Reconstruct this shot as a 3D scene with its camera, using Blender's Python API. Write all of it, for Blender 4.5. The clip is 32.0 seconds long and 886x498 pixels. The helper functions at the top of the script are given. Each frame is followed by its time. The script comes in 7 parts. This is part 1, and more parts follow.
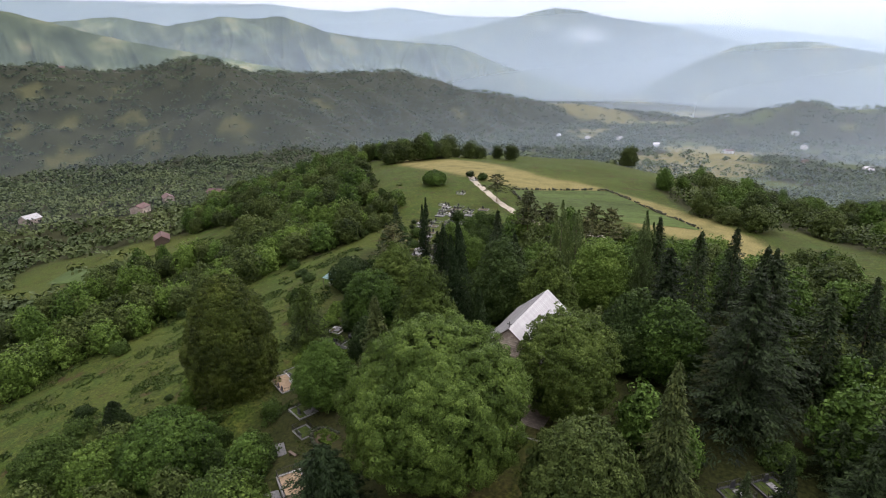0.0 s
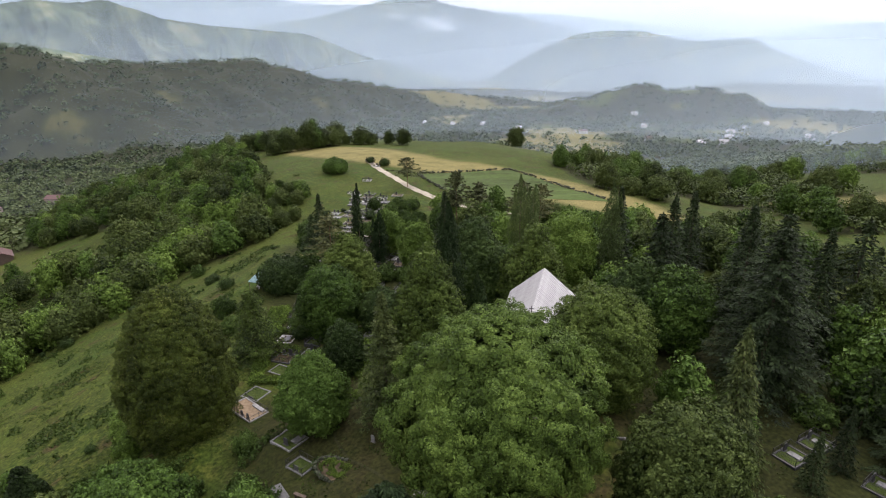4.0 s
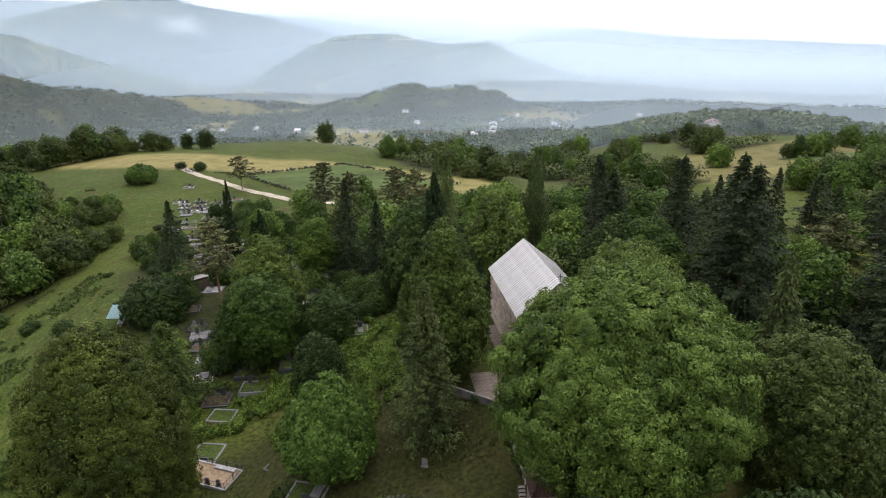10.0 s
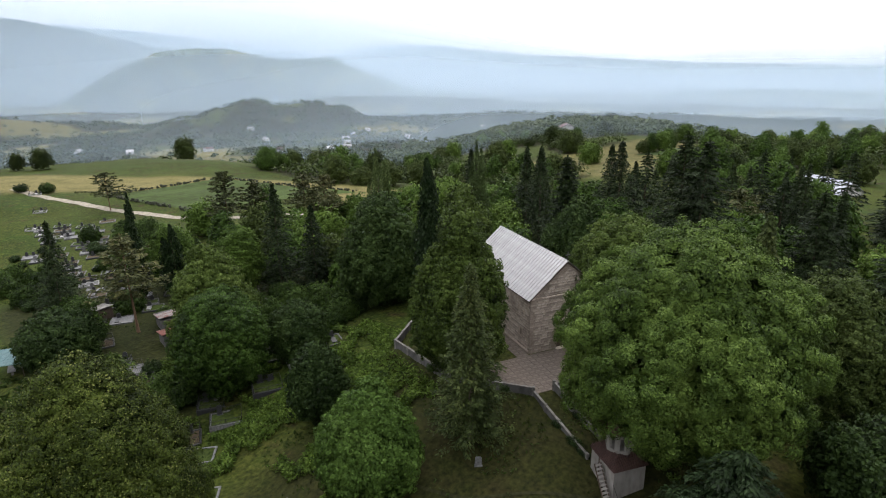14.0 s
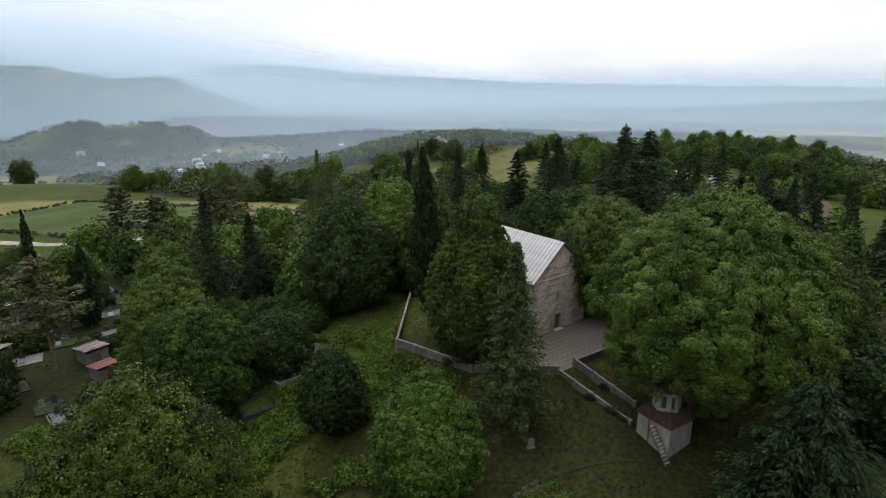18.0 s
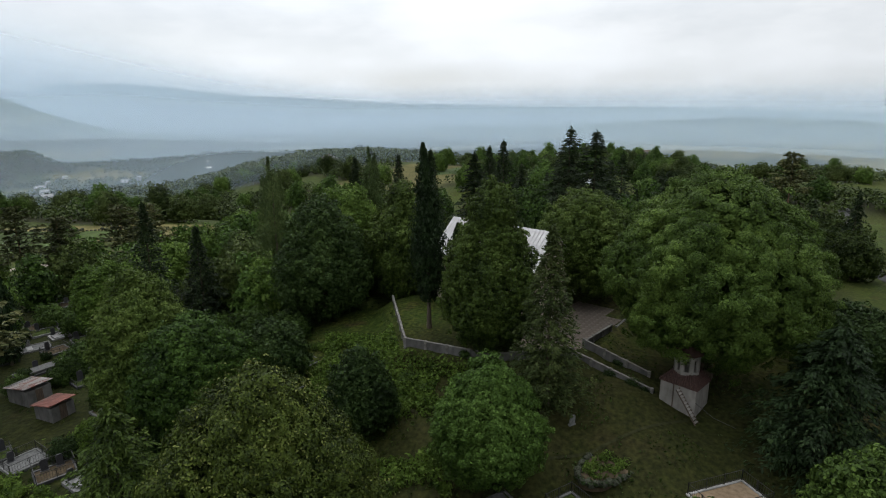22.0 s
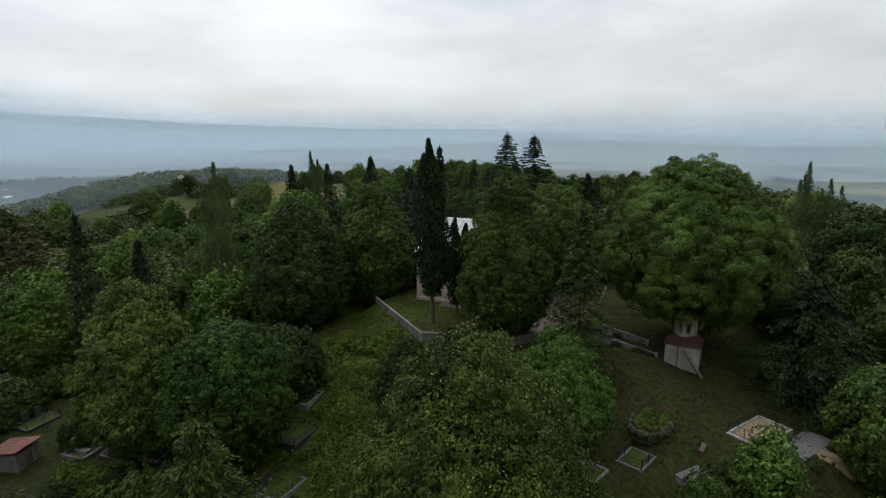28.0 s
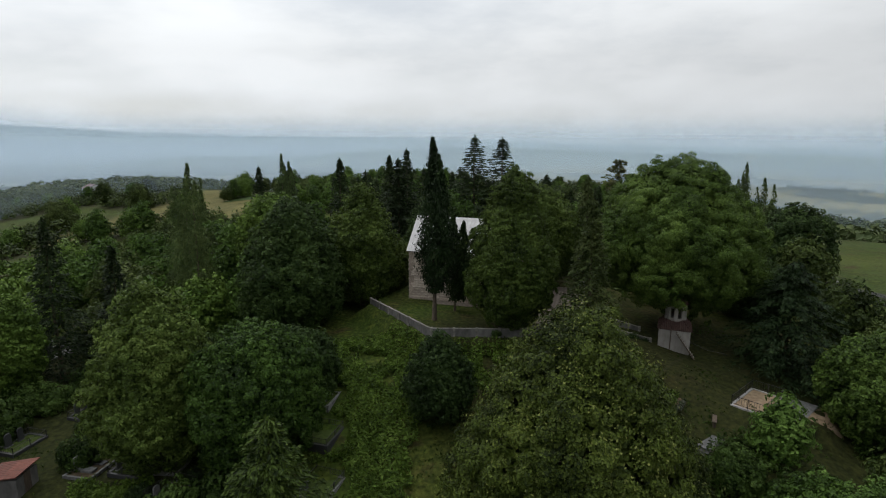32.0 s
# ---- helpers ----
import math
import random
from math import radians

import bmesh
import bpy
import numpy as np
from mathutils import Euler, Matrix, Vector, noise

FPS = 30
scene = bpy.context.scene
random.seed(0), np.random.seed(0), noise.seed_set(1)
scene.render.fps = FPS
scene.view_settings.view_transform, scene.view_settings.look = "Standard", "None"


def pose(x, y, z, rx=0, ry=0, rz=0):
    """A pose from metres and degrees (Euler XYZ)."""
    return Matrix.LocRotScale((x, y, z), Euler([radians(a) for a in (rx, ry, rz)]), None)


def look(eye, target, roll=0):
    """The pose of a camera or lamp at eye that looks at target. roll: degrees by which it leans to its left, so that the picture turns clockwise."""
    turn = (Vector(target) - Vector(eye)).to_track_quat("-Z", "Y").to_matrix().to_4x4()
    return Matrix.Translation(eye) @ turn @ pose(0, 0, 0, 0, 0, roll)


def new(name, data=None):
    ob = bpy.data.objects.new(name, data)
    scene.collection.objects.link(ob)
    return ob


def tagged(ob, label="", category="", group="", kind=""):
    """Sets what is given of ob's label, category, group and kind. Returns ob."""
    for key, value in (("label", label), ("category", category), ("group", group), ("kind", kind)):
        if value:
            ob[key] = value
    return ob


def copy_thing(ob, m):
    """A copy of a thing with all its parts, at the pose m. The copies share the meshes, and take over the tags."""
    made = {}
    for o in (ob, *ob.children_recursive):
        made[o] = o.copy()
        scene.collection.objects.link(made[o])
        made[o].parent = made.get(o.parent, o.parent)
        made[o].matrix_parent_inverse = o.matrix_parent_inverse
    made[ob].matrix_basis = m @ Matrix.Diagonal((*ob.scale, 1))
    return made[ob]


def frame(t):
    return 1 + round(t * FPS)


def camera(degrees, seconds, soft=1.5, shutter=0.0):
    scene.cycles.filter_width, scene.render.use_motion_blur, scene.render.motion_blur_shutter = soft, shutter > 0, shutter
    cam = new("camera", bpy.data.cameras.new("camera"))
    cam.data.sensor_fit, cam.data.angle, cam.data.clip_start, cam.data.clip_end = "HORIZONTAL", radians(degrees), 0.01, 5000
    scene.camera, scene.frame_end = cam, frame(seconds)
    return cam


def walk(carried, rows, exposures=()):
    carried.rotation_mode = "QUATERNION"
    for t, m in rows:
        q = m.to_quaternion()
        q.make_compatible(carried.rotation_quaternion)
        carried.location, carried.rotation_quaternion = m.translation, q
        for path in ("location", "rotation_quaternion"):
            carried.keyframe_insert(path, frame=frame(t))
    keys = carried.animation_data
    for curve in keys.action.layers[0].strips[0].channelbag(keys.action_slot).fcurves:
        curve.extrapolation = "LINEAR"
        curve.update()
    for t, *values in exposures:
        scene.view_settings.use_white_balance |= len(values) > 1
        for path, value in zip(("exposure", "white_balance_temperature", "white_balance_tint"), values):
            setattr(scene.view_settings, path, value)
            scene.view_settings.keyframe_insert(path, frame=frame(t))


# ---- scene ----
cam = camera(75.63, 32.0, soft=1.1)
# seconds, eye, heading, pitch, lean
PATH = [
    (0, 15.810, 5.701, 46.706, 4.495, -18.348, -0.589),
    (0.5, 13.411, 6.911, 46.182, 2.821, -18.526, -0.618),
    (1, 11.057, 8.174, 45.673, 1.115, -18.694, -0.645),
    (1.5, 8.747, 9.467, 45.186, -0.600, -18.862, -0.699),
    (2, 6.472, 10.789, 44.675, -2.335, -19.021, -0.715),
    (2.5, 4.252, 12.141, 44.141, -4.080, -19.150, -0.749),
    (3, 2.090, 13.527, 43.640, -5.833, -19.258, -0.780),
    (3.5, -0.060, 14.901, 43.129, -7.616, -19.366, -0.795),
    (5.5, -8.251, 20.628, 41.166, -14.909, -19.697, -0.889),
    (6, -10.212, 22.070, 40.648, -16.792, -19.726, -0.895),
    (6.5, -12.137, 23.559, 40.127, -18.681, -19.775, -0.906),
    (7, -14.004, 25.068, 39.586, -20.576, -19.802, -0.913),
    (7.5, -15.823, 26.614, 39.046, -22.518, -19.773, -0.925),
    (8, -17.605, 28.197, 38.539, -24.443, -19.776, -0.951),
    (8.5, -19.350, 29.772, 38.034, -26.387, -19.697, -0.942),
    (9, -21.069, 31.356, 37.550, -28.386, -19.629, -0.950),
    (9.5, -22.729, 32.951, 37.051, -30.337, -19.548, -0.961),
    (10, -24.340, 34.544, 36.575, -32.335, -19.450, -0.954),
    (10.5, -25.925, 36.155, 36.072, -34.275, -19.322, -0.963),
    (11, -27.416, 37.769, 35.602, -36.215, -19.256, -1.006),
    (11.5, -28.892, 39.390, 35.074, -38.149, -19.065, -0.964),
    (12, -30.319, 41.017, 34.591, -40.085, -18.885, -0.936),
    (12.5, -31.729, 42.662, 34.115, -42.005, -18.723, -0.907),
    (13, -33.091, 44.295, 33.632, -43.921, -18.556, -0.864),
    (13.5, -34.381, 45.939, 33.171, -45.808, -18.379, -0.864),
    (14, -35.665, 47.582, 32.734, -47.654, -18.189, -0.826),
    (14.5, -36.888, 49.246, 32.281, -49.554, -17.992, -0.785),
    (16.5, -41.372, 55.871, 30.638, -56.874, -17.222, -0.698),
    (17, -42.411, 57.551, 30.226, -58.655, -16.990, -0.661),
    (17.5, -43.412, 59.228, 29.795, -60.422, -16.732, -0.642),
    (18, -44.352, 60.887, 29.406, -62.157, -16.496, -0.614),
    (18.5, -45.252, 62.535, 29.012, -63.812, -16.255, -0.592),
    (19, -46.102, 64.182, 28.644, -65.482, -16.004, -0.584),
    (19.5, -46.913, 65.828, 28.303, -67.132, -15.763, -0.562),
    (20, -47.695, 67.459, 27.982, -68.731, -15.543, -0.552),
    (20.5, -48.416, 69.094, 27.662, -70.299, -15.287, -0.548),
    (21, -49.098, 70.761, 27.371, -71.916, -15.078, -0.473),
    (21.5, -49.762, 72.376, 27.088, -73.473, -14.831, -0.468),
    (22, -50.354, 73.975, 26.825, -74.944, -14.628, -0.452),
    (22.5, -50.917, 75.588, 26.562, -76.419, -14.424, -0.417),
    (23, -51.452, 77.178, 26.298, -77.854, -14.222, -0.396),
    (23.5, -51.948, 78.768, 26.027, -79.289, -14.009, -0.377),
    (24, -52.382, 80.320, 25.783, -80.675, -13.842, -0.360),
    (24.5, -52.777, 81.854, 25.549, -82.037, -13.674, -0.324),
    (25, -53.144, 83.379, 25.288, -83.373, -13.477, -0.287),
    (25.5, -53.472, 84.889, 25.048, -84.701, -13.274, -0.250),
    (27.5, -54.459, 90.637, 24.199, -89.579, -12.664, -0.084),
    (28, -54.646, 92.042, 24.038, -90.763, -12.521, -0.040),
    (28.5, -54.784, 93.430, 23.864, -91.918, -12.370, -0.000),
    (29, -54.906, 94.784, 23.694, -93.053, -12.259, 0.026),
    (29.5, -55.000, 96.119, 23.547, -94.152, -12.153, 0.059),
    (30, -55.066, 97.420, 23.404, -95.227, -12.051, 0.101),
    (30.5, -55.116, 98.691, 23.286, -96.265, -11.964, 0.143),
    (31, -55.128, 99.941, 23.181, -97.295, -11.864, 0.184),
    (31.5, -55.124, 101.165, 23.078, -98.268, -11.776, 0.217),
    (32, -55.092, 102.381, 22.995, -99.255, -11.710, 0.269),
]
# seconds, stops
EXPOSURES = [(0, 0.66, 6500, 24), (6, 0.80, 6550, 23), (9, 0.82, 6550, 21), (13, 0.60, 6450, 18), (17, 0.27, 6300, 15), (20, 0.07, 6300, 13), (25, -0.18, 6300, 12), (32, -0.21, 6400, 12)]
walk(cam, [(t, pose(x, y, z, 90 + pitch, 0, yaw) @ pose(0, 0, 0, 0, 0, roll)) for t, x, y, z, yaw, pitch, roll in PATH], EXPOSURES)

# ---- light ----
SUN_AZ, SUN_EL = 48.0, 52.0
world = bpy.data.worlds.new("sky")
scene.world = world
world.use_nodes = True
wn, wl = world.node_tree.nodes, world.node_tree.links
sky = wn.new("ShaderNodeTexSky")
sky.sky_type = "NISHITA"
sky.sun_disc = False
sky.sun_elevation, sky.sun_rotation = radians(SUN_EL), radians(SUN_AZ)
sky.air_density, sky.dust_density = 1.0, 1.0
wco = wn.new("ShaderNodeTexCoord")
wmap = wn.new("ShaderNodeMapping")
wmap.inputs["Scale"].default_value = (1.3, 1.3, 4.2)
wnoise = wn.new("ShaderNodeTexNoise")
wnoise.inputs["Scale"].default_value = 1.7
wnoise.inputs["Detail"].default_value = 7.0
wnoise.inputs["Roughness"].default_value = 0.55
wsep = wn.new("ShaderNodeSeparateXYZ")
wl.new(wco.outputs["Generated"], wsep.inputs[0])
wl.new(wco.outputs["Generated"], wmap.inputs["Vector"])
wl.new(wmap.outputs["Vector"], wnoise.inputs["Vector"])


def sky_math(op, a, b, c=None):
    m = wn.new("ShaderNodeMath")
    m.operation = op
    for i, v in enumerate((a, b, c)):
        if isinstance(v, (int, float)):
            m.inputs[i].default_value = v
        elif v is not None:
            wl.new(v, m.inputs[i])
    return m.outputs[0]


# an overcast sky: brighter towards the zenith and towards the veiled sun, with soft streaks of cloud and paler blue gaps
toward = wn.new("ShaderNodeVectorMath")
toward.operation = "DOT_PRODUCT"
wl.new(wco.outputs["Generated"], toward.inputs[0])
toward.inputs[1].default_value = (math.sin(radians(SUN_AZ)), math.cos(radians(SUN_AZ)), 0.3)
glow = sky_math("MULTIPLY_ADD", toward.outputs["Value"], 0.30, 0.80)
glow = sky_math("MULTIPLY", glow, sky_math("MULTIPLY_ADD", sky_math("MAXIMUM", sky_math("SUBTRACT", wsep.outputs["Z"], 0.12), 0.0), 2.2, 1.0))
streak = wn.new("ShaderNodeMapRange")
streak.inputs["From Min"].default_value, streak.inputs["From Max"].default_value = 0.34, 0.66
streak.inputs["To Min"].default_value, streak.inputs["To Max"].default_value = 0.86, 1.08
wl.new(wnoise.outputs["Fac"], streak.inputs["Value"])
cloud = wn.new("ShaderNodeVectorMath")
cloud.operation = "SCALE"
cloud.inputs[0].default_value = (8.95, 9.3, 9.3)
wl.new(sky_math("MULTIPLY", glow, streak.outputs["Result"]), cloud.inputs["Scale"])
cover = wn.new("ShaderNodeMapRange")
cover.inputs["From Min"].default_value, cover.inputs["From Max"].default_value = 0.36, 0.56
cover.inputs["To Min"].default_value, cover.inputs["To Max"].default_value = 0.8, 1.0
wl.new(wnoise.outputs["Fac"], cover.inputs["Value"])
wmix = wn.new("ShaderNodeMix")
wmix.data_type = "RGBA"
wl.new(cover.outputs["Result"], wmix.inputs["Factor"])
wl.new(sky.outputs["Color"], wmix.inputs["A"])
wl.new(cloud.outputs["Vector"], wmix.inputs["B"])
wl.new(wmix.outputs["Result"], wn["Background"].inputs["Color"])
wn["Background"].inputs["Strength"].default_value = 0.1

sun_data = bpy.data.lights.new("sun", "SUN")
sun_data.energy, sun_data.angle, sun_data.color = 0.9, radians(20), (1.0, 0.95, 0.87)
sun = new("sun", sun_data)
sa, se = radians(SUN_AZ), radians(SUN_EL)
sun.matrix_world = look((400 * math.sin(sa) * math.cos(se), 400 * math.cos(sa) * math.cos(se), 400 * math.sin(se)), (0, 0, 0))


# ---- materials ----
def ramp_stops(node, stops):
    els = node.color_ramp.elements
    while len(els) < len(stops):
        els.new(0.5)
    for el, (p, c) in zip(els, stops):
        el.position, el.color = p, (*c, 1)


def surface(name, stops, scale=3.0, detail=6.0, rough=0.8, metal=0.0, bump=0.0, bump_scale=None, big=0.0, big_scale=0.3,
            per_object=0.0, stretch=(1, 1, 1), coords="Object"):
    """Principled surface: colour ramp over fine noise, darkened by a broad noise of strength big, with noise relief."""
    m = bpy.data.materials.new(name)
    m.use_nodes = True
    n, l = m.node_tree.nodes, m.node_tree.links
    b = n["Principled BSDF"]
    co = n.new("ShaderNodeTexCoord")
    mp = n.new("ShaderNodeMapping")
    mp.inputs["Scale"].default_value = stretch
    l.new(co.outputs[coords], mp.inputs["Vector"])
    no = n.new("ShaderNodeTexNoise")
    no.inputs["Scale"].default_value, no.inputs["Detail"].default_value = scale, detail
    l.new(mp.outputs["Vector"], no.inputs["Vector"])
    ra = n.new("ShaderNodeValToRGB")
    ramp_stops(ra, stops)
    l.new(no.outputs["Fac"], ra.inputs["Fac"])
    col = ra.outputs["Color"]
    if big:
        nb = n.new("ShaderNodeTexNoise")
        nb.inputs["Scale"].default_value, nb.inputs["Detail"].default_value = big_scale, 4.0
        l.new(mp.outputs["Vector"], nb.inputs["Vector"])
        mr = n.new("ShaderNodeMapRange")
        mr.inputs["From Min"].default_value, mr.inputs["From Max"].default_value = 0.3, 0.7
        mr.inputs["To Min"].default_value, mr.inputs["To Max"].default_value = 1 - big, 1 + big
        l.new(nb.outputs["Fac"], mr.inputs["Value"])
        mx = n.new("ShaderNodeVectorMath")
        mx.operation = "SCALE"
        l.new(col, mx.inputs[0])
        l.new(mr.outputs["Result"], mx.inputs["Scale"])
        col = mx.outputs["Vector"]
    if per_object:
        oi = n.new("ShaderNodeObjectInfo")
        mr2 = n.new("ShaderNodeMapRange")
        mr2.inputs["To Min"].default_value, mr2.inputs["To Max"].default_value = 1 - per_object, 1 + per_object
        l.new(oi.outputs["Random"], mr2.inputs["Value"])
        mx2 = n.new("ShaderNodeVectorMath")
        mx2.operation = "SCALE"
        l.new(col, mx2.inputs[0])
        l.new(mr2.outputs["Result"], mx2.inputs["Scale"])
        col = mx2.outputs["Vector"]
    l.new(col, b.inputs["Base Color"])
    b.inputs["Roughness"].default_value, b.inputs["Metallic"].default_value = rough, metal
    if rough >= 0.9:
        b.inputs["Specular IOR Level"].default_value = 0.12
    if bump:
        bn = n.new("ShaderNodeTexNoise")
        bn.inputs["Scale"].default_value, bn.inputs["Detail"].default_value = bump_scale or scale * 3, 8.0
        l.new(mp.outputs["Vector"], bn.inputs["Vector"])
        bu = n.new("ShaderNodeBump")
        bu.inputs["Strength"].default_value, bu.inputs["Distance"].default_value = bump, 0.05
        l.new(bn.outputs["Fac"], bu.inputs["Height"])
        l.new(bu.outputs["Normal"], b.inputs["Normal"])
    return m


def leaf_material(name, dark, mid, light, translucent=0.09, patch=0.25, rough=0.55, island=0.4):
    """Foliage: each leaf spray takes its own tint, boughs differ by a broad noise, a share of the light passes through."""
    m = bpy.data.materials.new(name)
    m.use_nodes = True
    n, l = m.node_tree.nodes, m.node_tree.links
    b = n["Principled BSDF"]
    ge = n.new("ShaderNodeNewGeometry")
    ra = n.new("ShaderNodeValToRGB")
    ramp_stops(ra, [(0.16, tuple(0.8 * c for c in dark)), (0.56, mid), (0.96, light)])
    co = n.new("ShaderNodeTexCoord")
    no = n.new("ShaderNodeTexNoise")
    no.inputs["Scale"].default_value, no.inputs["Detail"].default_value = patch, 3.0
    l.new(co.outputs["Object"], no.inputs["Vector"])
    oi = n.new("ShaderNodeObjectInfo")
    a1 = n.new("ShaderNodeMath")
    a1.operation = "MULTIPLY_ADD"
    a1.inputs[1].default_value = island
    l.new(ge.outputs["Random Per Island"], a1.inputs[0])
    l.new(no.outputs["Fac"], a1.inputs[2])
    a2 = n.new("ShaderNodeMath")
    a2.operation = "MULTIPLY_ADD"
    a2.inputs[1].default_value, a2.inputs[2].default_value = 0.3, -0.13 - 0.5 * island
    l.new(oi.outputs["Random"], a2.inputs[0])
    a3 = n.new("ShaderNodeMath")
    a3.operation = "ADD"
    l.new(a1.outputs[0], a3.inputs[0])
    l.new(a2.outputs[0], a3.inputs[1])
    l.new(a3.outputs[0], ra.inputs["Fac"])
    l.new(ra.outputs["Color"], b.inputs["Base Color"])
    b.inputs["Roughness"].default_value = rough
    b.inputs["Specular IOR Level"].default_value = 0.1
    tr = n.new("ShaderNodeBsdfTranslucent")
    l.new(ra.outputs["Color"], tr.inputs["Color"])
    mx = n.new("ShaderNodeMixShader")
    mx.inputs["Fac"].default_value = translucent
    l.new(b.outputs["BSDF"], mx.inputs[1])
    l.new(tr.outputs["BSDF"], mx.inputs[2])
    l.new(mx.outputs["Shader"], n["Material Output"].inputs["Surface"])
    return m


M_PLANE = leaf_material("plane_tree_leaves", (0.00952, 0.01976, 0.003742), (0.04487, 0.07744, 0.01214), (0.1223, 0.1816, 0.03555))
M_LIME = leaf_material("lime_leaves", (0.0128, 0.02379, 0.004893), (0.05336, 0.08331, 0.01345), (0.1334, 0.1785, 0.04158))
M_LIMEF = leaf_material("flowering_lime_leaves", (0.01277, 0.02174, 0.003397), (0.0559, 0.07857, 0.01104), (0.1756, 0.2048, 0.04246))
M_WALNUT = leaf_material("walnut_leaves", (0.01169, 0.02604, 0.004231), (0.04497, 0.08514, 0.01269), (0.1079, 0.1753, 0.03594))
M_ACACIA = leaf_material("acacia_leaves", (0.0186, 0.03641, 0.004747), (0.06197, 0.1071, 0.01543), (0.1447, 0.2141, 0.04271))
M_DARK = leaf_material("dark_broad_leaves", (0.005949, 0.01258, 0.003078), (0.01935, 0.03691, 0.007919), (0.04762, 0.07719, 0.01759))
M_SPRUCE = leaf_material("spruce_needles", (0.01187, 0.02027, 0.005553), (0.04278, 0.0608, 0.01665), (0.1044, 0.1216, 0.0361), 0.12)
M_CEDAR = leaf_material("cedar_needles", (0.005393, 0.01046, 0.003704), (0.01617, 0.02839, 0.008334), (0.03908, 0.05826, 0.01851), 0.1)
M_PINE = leaf_material("pine_needles", (0.01992, 0.02795, 0.00895), (0.0582, 0.06707, 0.02327), (0.1301, 0.1257, 0.04655), 0.1)
M_CYPRESS = leaf_material("cypress_needles", (0.005217, 0.01141, 0.003445), (0.01491, 0.02897, 0.008617), (0.03502, 0.05704, 0.01637), 0.08)
M_POPLAR = leaf_material("poplar_leaves", (0.01966, 0.033, 0.009991), (0.0605, 0.09, 0.02797), (0.1362, 0.1726, 0.05996), 0.2)
M_WOOD_FAR = leaf_material("wood_leaves", (0.013, 0.022, 0.008), (0.036, 0.053, 0.017), (0.085, 0.105, 0.036), 0.1, 0.02, 0.6, 0.2)
M_SHRUB = leaf_material("shrub_leaves", (0.01004, 0.02142, 0.003963), (0.03456, 0.06247, 0.0111), (0.08367, 0.1309, 0.02854), 0.3, 0.6)
M_HILL = leaf_material("hillside_leaves", (0.01449, 0.02585, 0.006087), (0.04489, 0.06607, 0.01392), (0.09772, 0.1221, 0.03479), 0.2, 0.2)
M_CHEST = leaf_material("chestnut_leaves", (0.006494, 0.01286, 0.003202), (0.02596, 0.04184, 0.008007), (0.06809, 0.09336, 0.02241))
M_BRACKEN = leaf_material("bracken_fronds", (0.0204, 0.04095, 0.005828), (0.07878, 0.1274, 0.01866), (0.1668, 0.2366, 0.04663), 0.3, 0.6)
M_BARK = surface("bark", [(0.3, (0.05, 0.04, 0.03)), (0.7, (0.13, 0.105, 0.08))], 6, rough=0.95, bump=0.8, stretch=(1, 1, 0.25))
M_PINEBARK = surface("pine_bark", [(0.3, (0.09, 0.055, 0.035)), (0.7, (0.2, 0.13, 0.085))], 6, rough=0.95, bump=0.8, stretch=(1, 1, 0.3))


# ---- helpers for meshes ----
def grid_mesh(name, verts, faces, material, smooth=False):
    me = bpy.data.meshes.new(name)
    me.from_pydata(verts.tolist() if hasattr(verts, "tolist") else verts, [], faces.tolist() if hasattr(faces, "tolist") else faces)
    me.materials.append(material)
    if smooth:
        me.shade_smooth()
    return me


def fast_mesh(name, verts, faces, material, smooth=False):
    """Mesh from numpy arrays; faces is an (n, k) array."""
    me = bpy.data.meshes.new(name)
    nv, (nf, k) = len(verts), faces.shape
    me.vertices.add(nv)
    me.vertices.foreach_set("co", np.ascontiguousarray(verts, dtype=np.float32).ravel())
    me.loops.add(nf * k)
    me.loops.foreach_set("vertex_index", np.ascontiguousarray(faces, dtype=np.int32).ravel())
    me.polygons.add(nf)
    me.polygons.foreach_set("loop_start", np.arange(0, nf * k, k, dtype=np.int32))
    me.polygons.foreach_set("use_smooth", np.full(nf, smooth, dtype=bool))
    me.update(calc_edges=True)
    me.materials.append(material)
    return me


def part(name, bm, material, parent, label="", smooth=False):
    """Links a bmesh or a mesh as one object under a thing or a part."""
    if isinstance(bm, bmesh.types.BMesh):
        me = bpy.data.meshes.new(name)
        bm.to_mesh(me)
        bm.free()
        me.materials.append(material)
        if smooth:
            me.shade_smooth()
    else:
        me = bm
    ob = new(name, me)
    ob.parent = parent
    if label:
        tagged(ob, label)
    return ob


def thing(name, label, category, m=None, group="", kind=""):
    ob = new(name)
    ob.empty_display_size = 0.3
    if m is not None:
        ob.matrix_basis = m
    return tagged(ob, label, category, group, kind)


def box(bm, x0, y0, z0, x1, y1, z1, bevel=0.0):
    """Adds a box to a bmesh, its edges rounded off by bevel."""
    r = bmesh.ops.create_cube(bm, size=1.0)
    vs = r["verts"]
    for v in vs:
        v.co = Vector(((x0 + x1) / 2 + v.co.x * (x1 - x0), (y0 + y1) / 2 + v.co.y * (y1 - y0), (z0 + z1) / 2 + v.co.z * (z1 - z0)))
    if bevel:
        es = list({e for v in vs for e in v.link_edges})
        bmesh.ops.bevel(bm, geom=es, offset=bevel, segments=1, affect="EDGES")
    return bm


def one_box(*a, bevel=0.0):
    return box(bmesh.new(), *a, bevel=bevel)


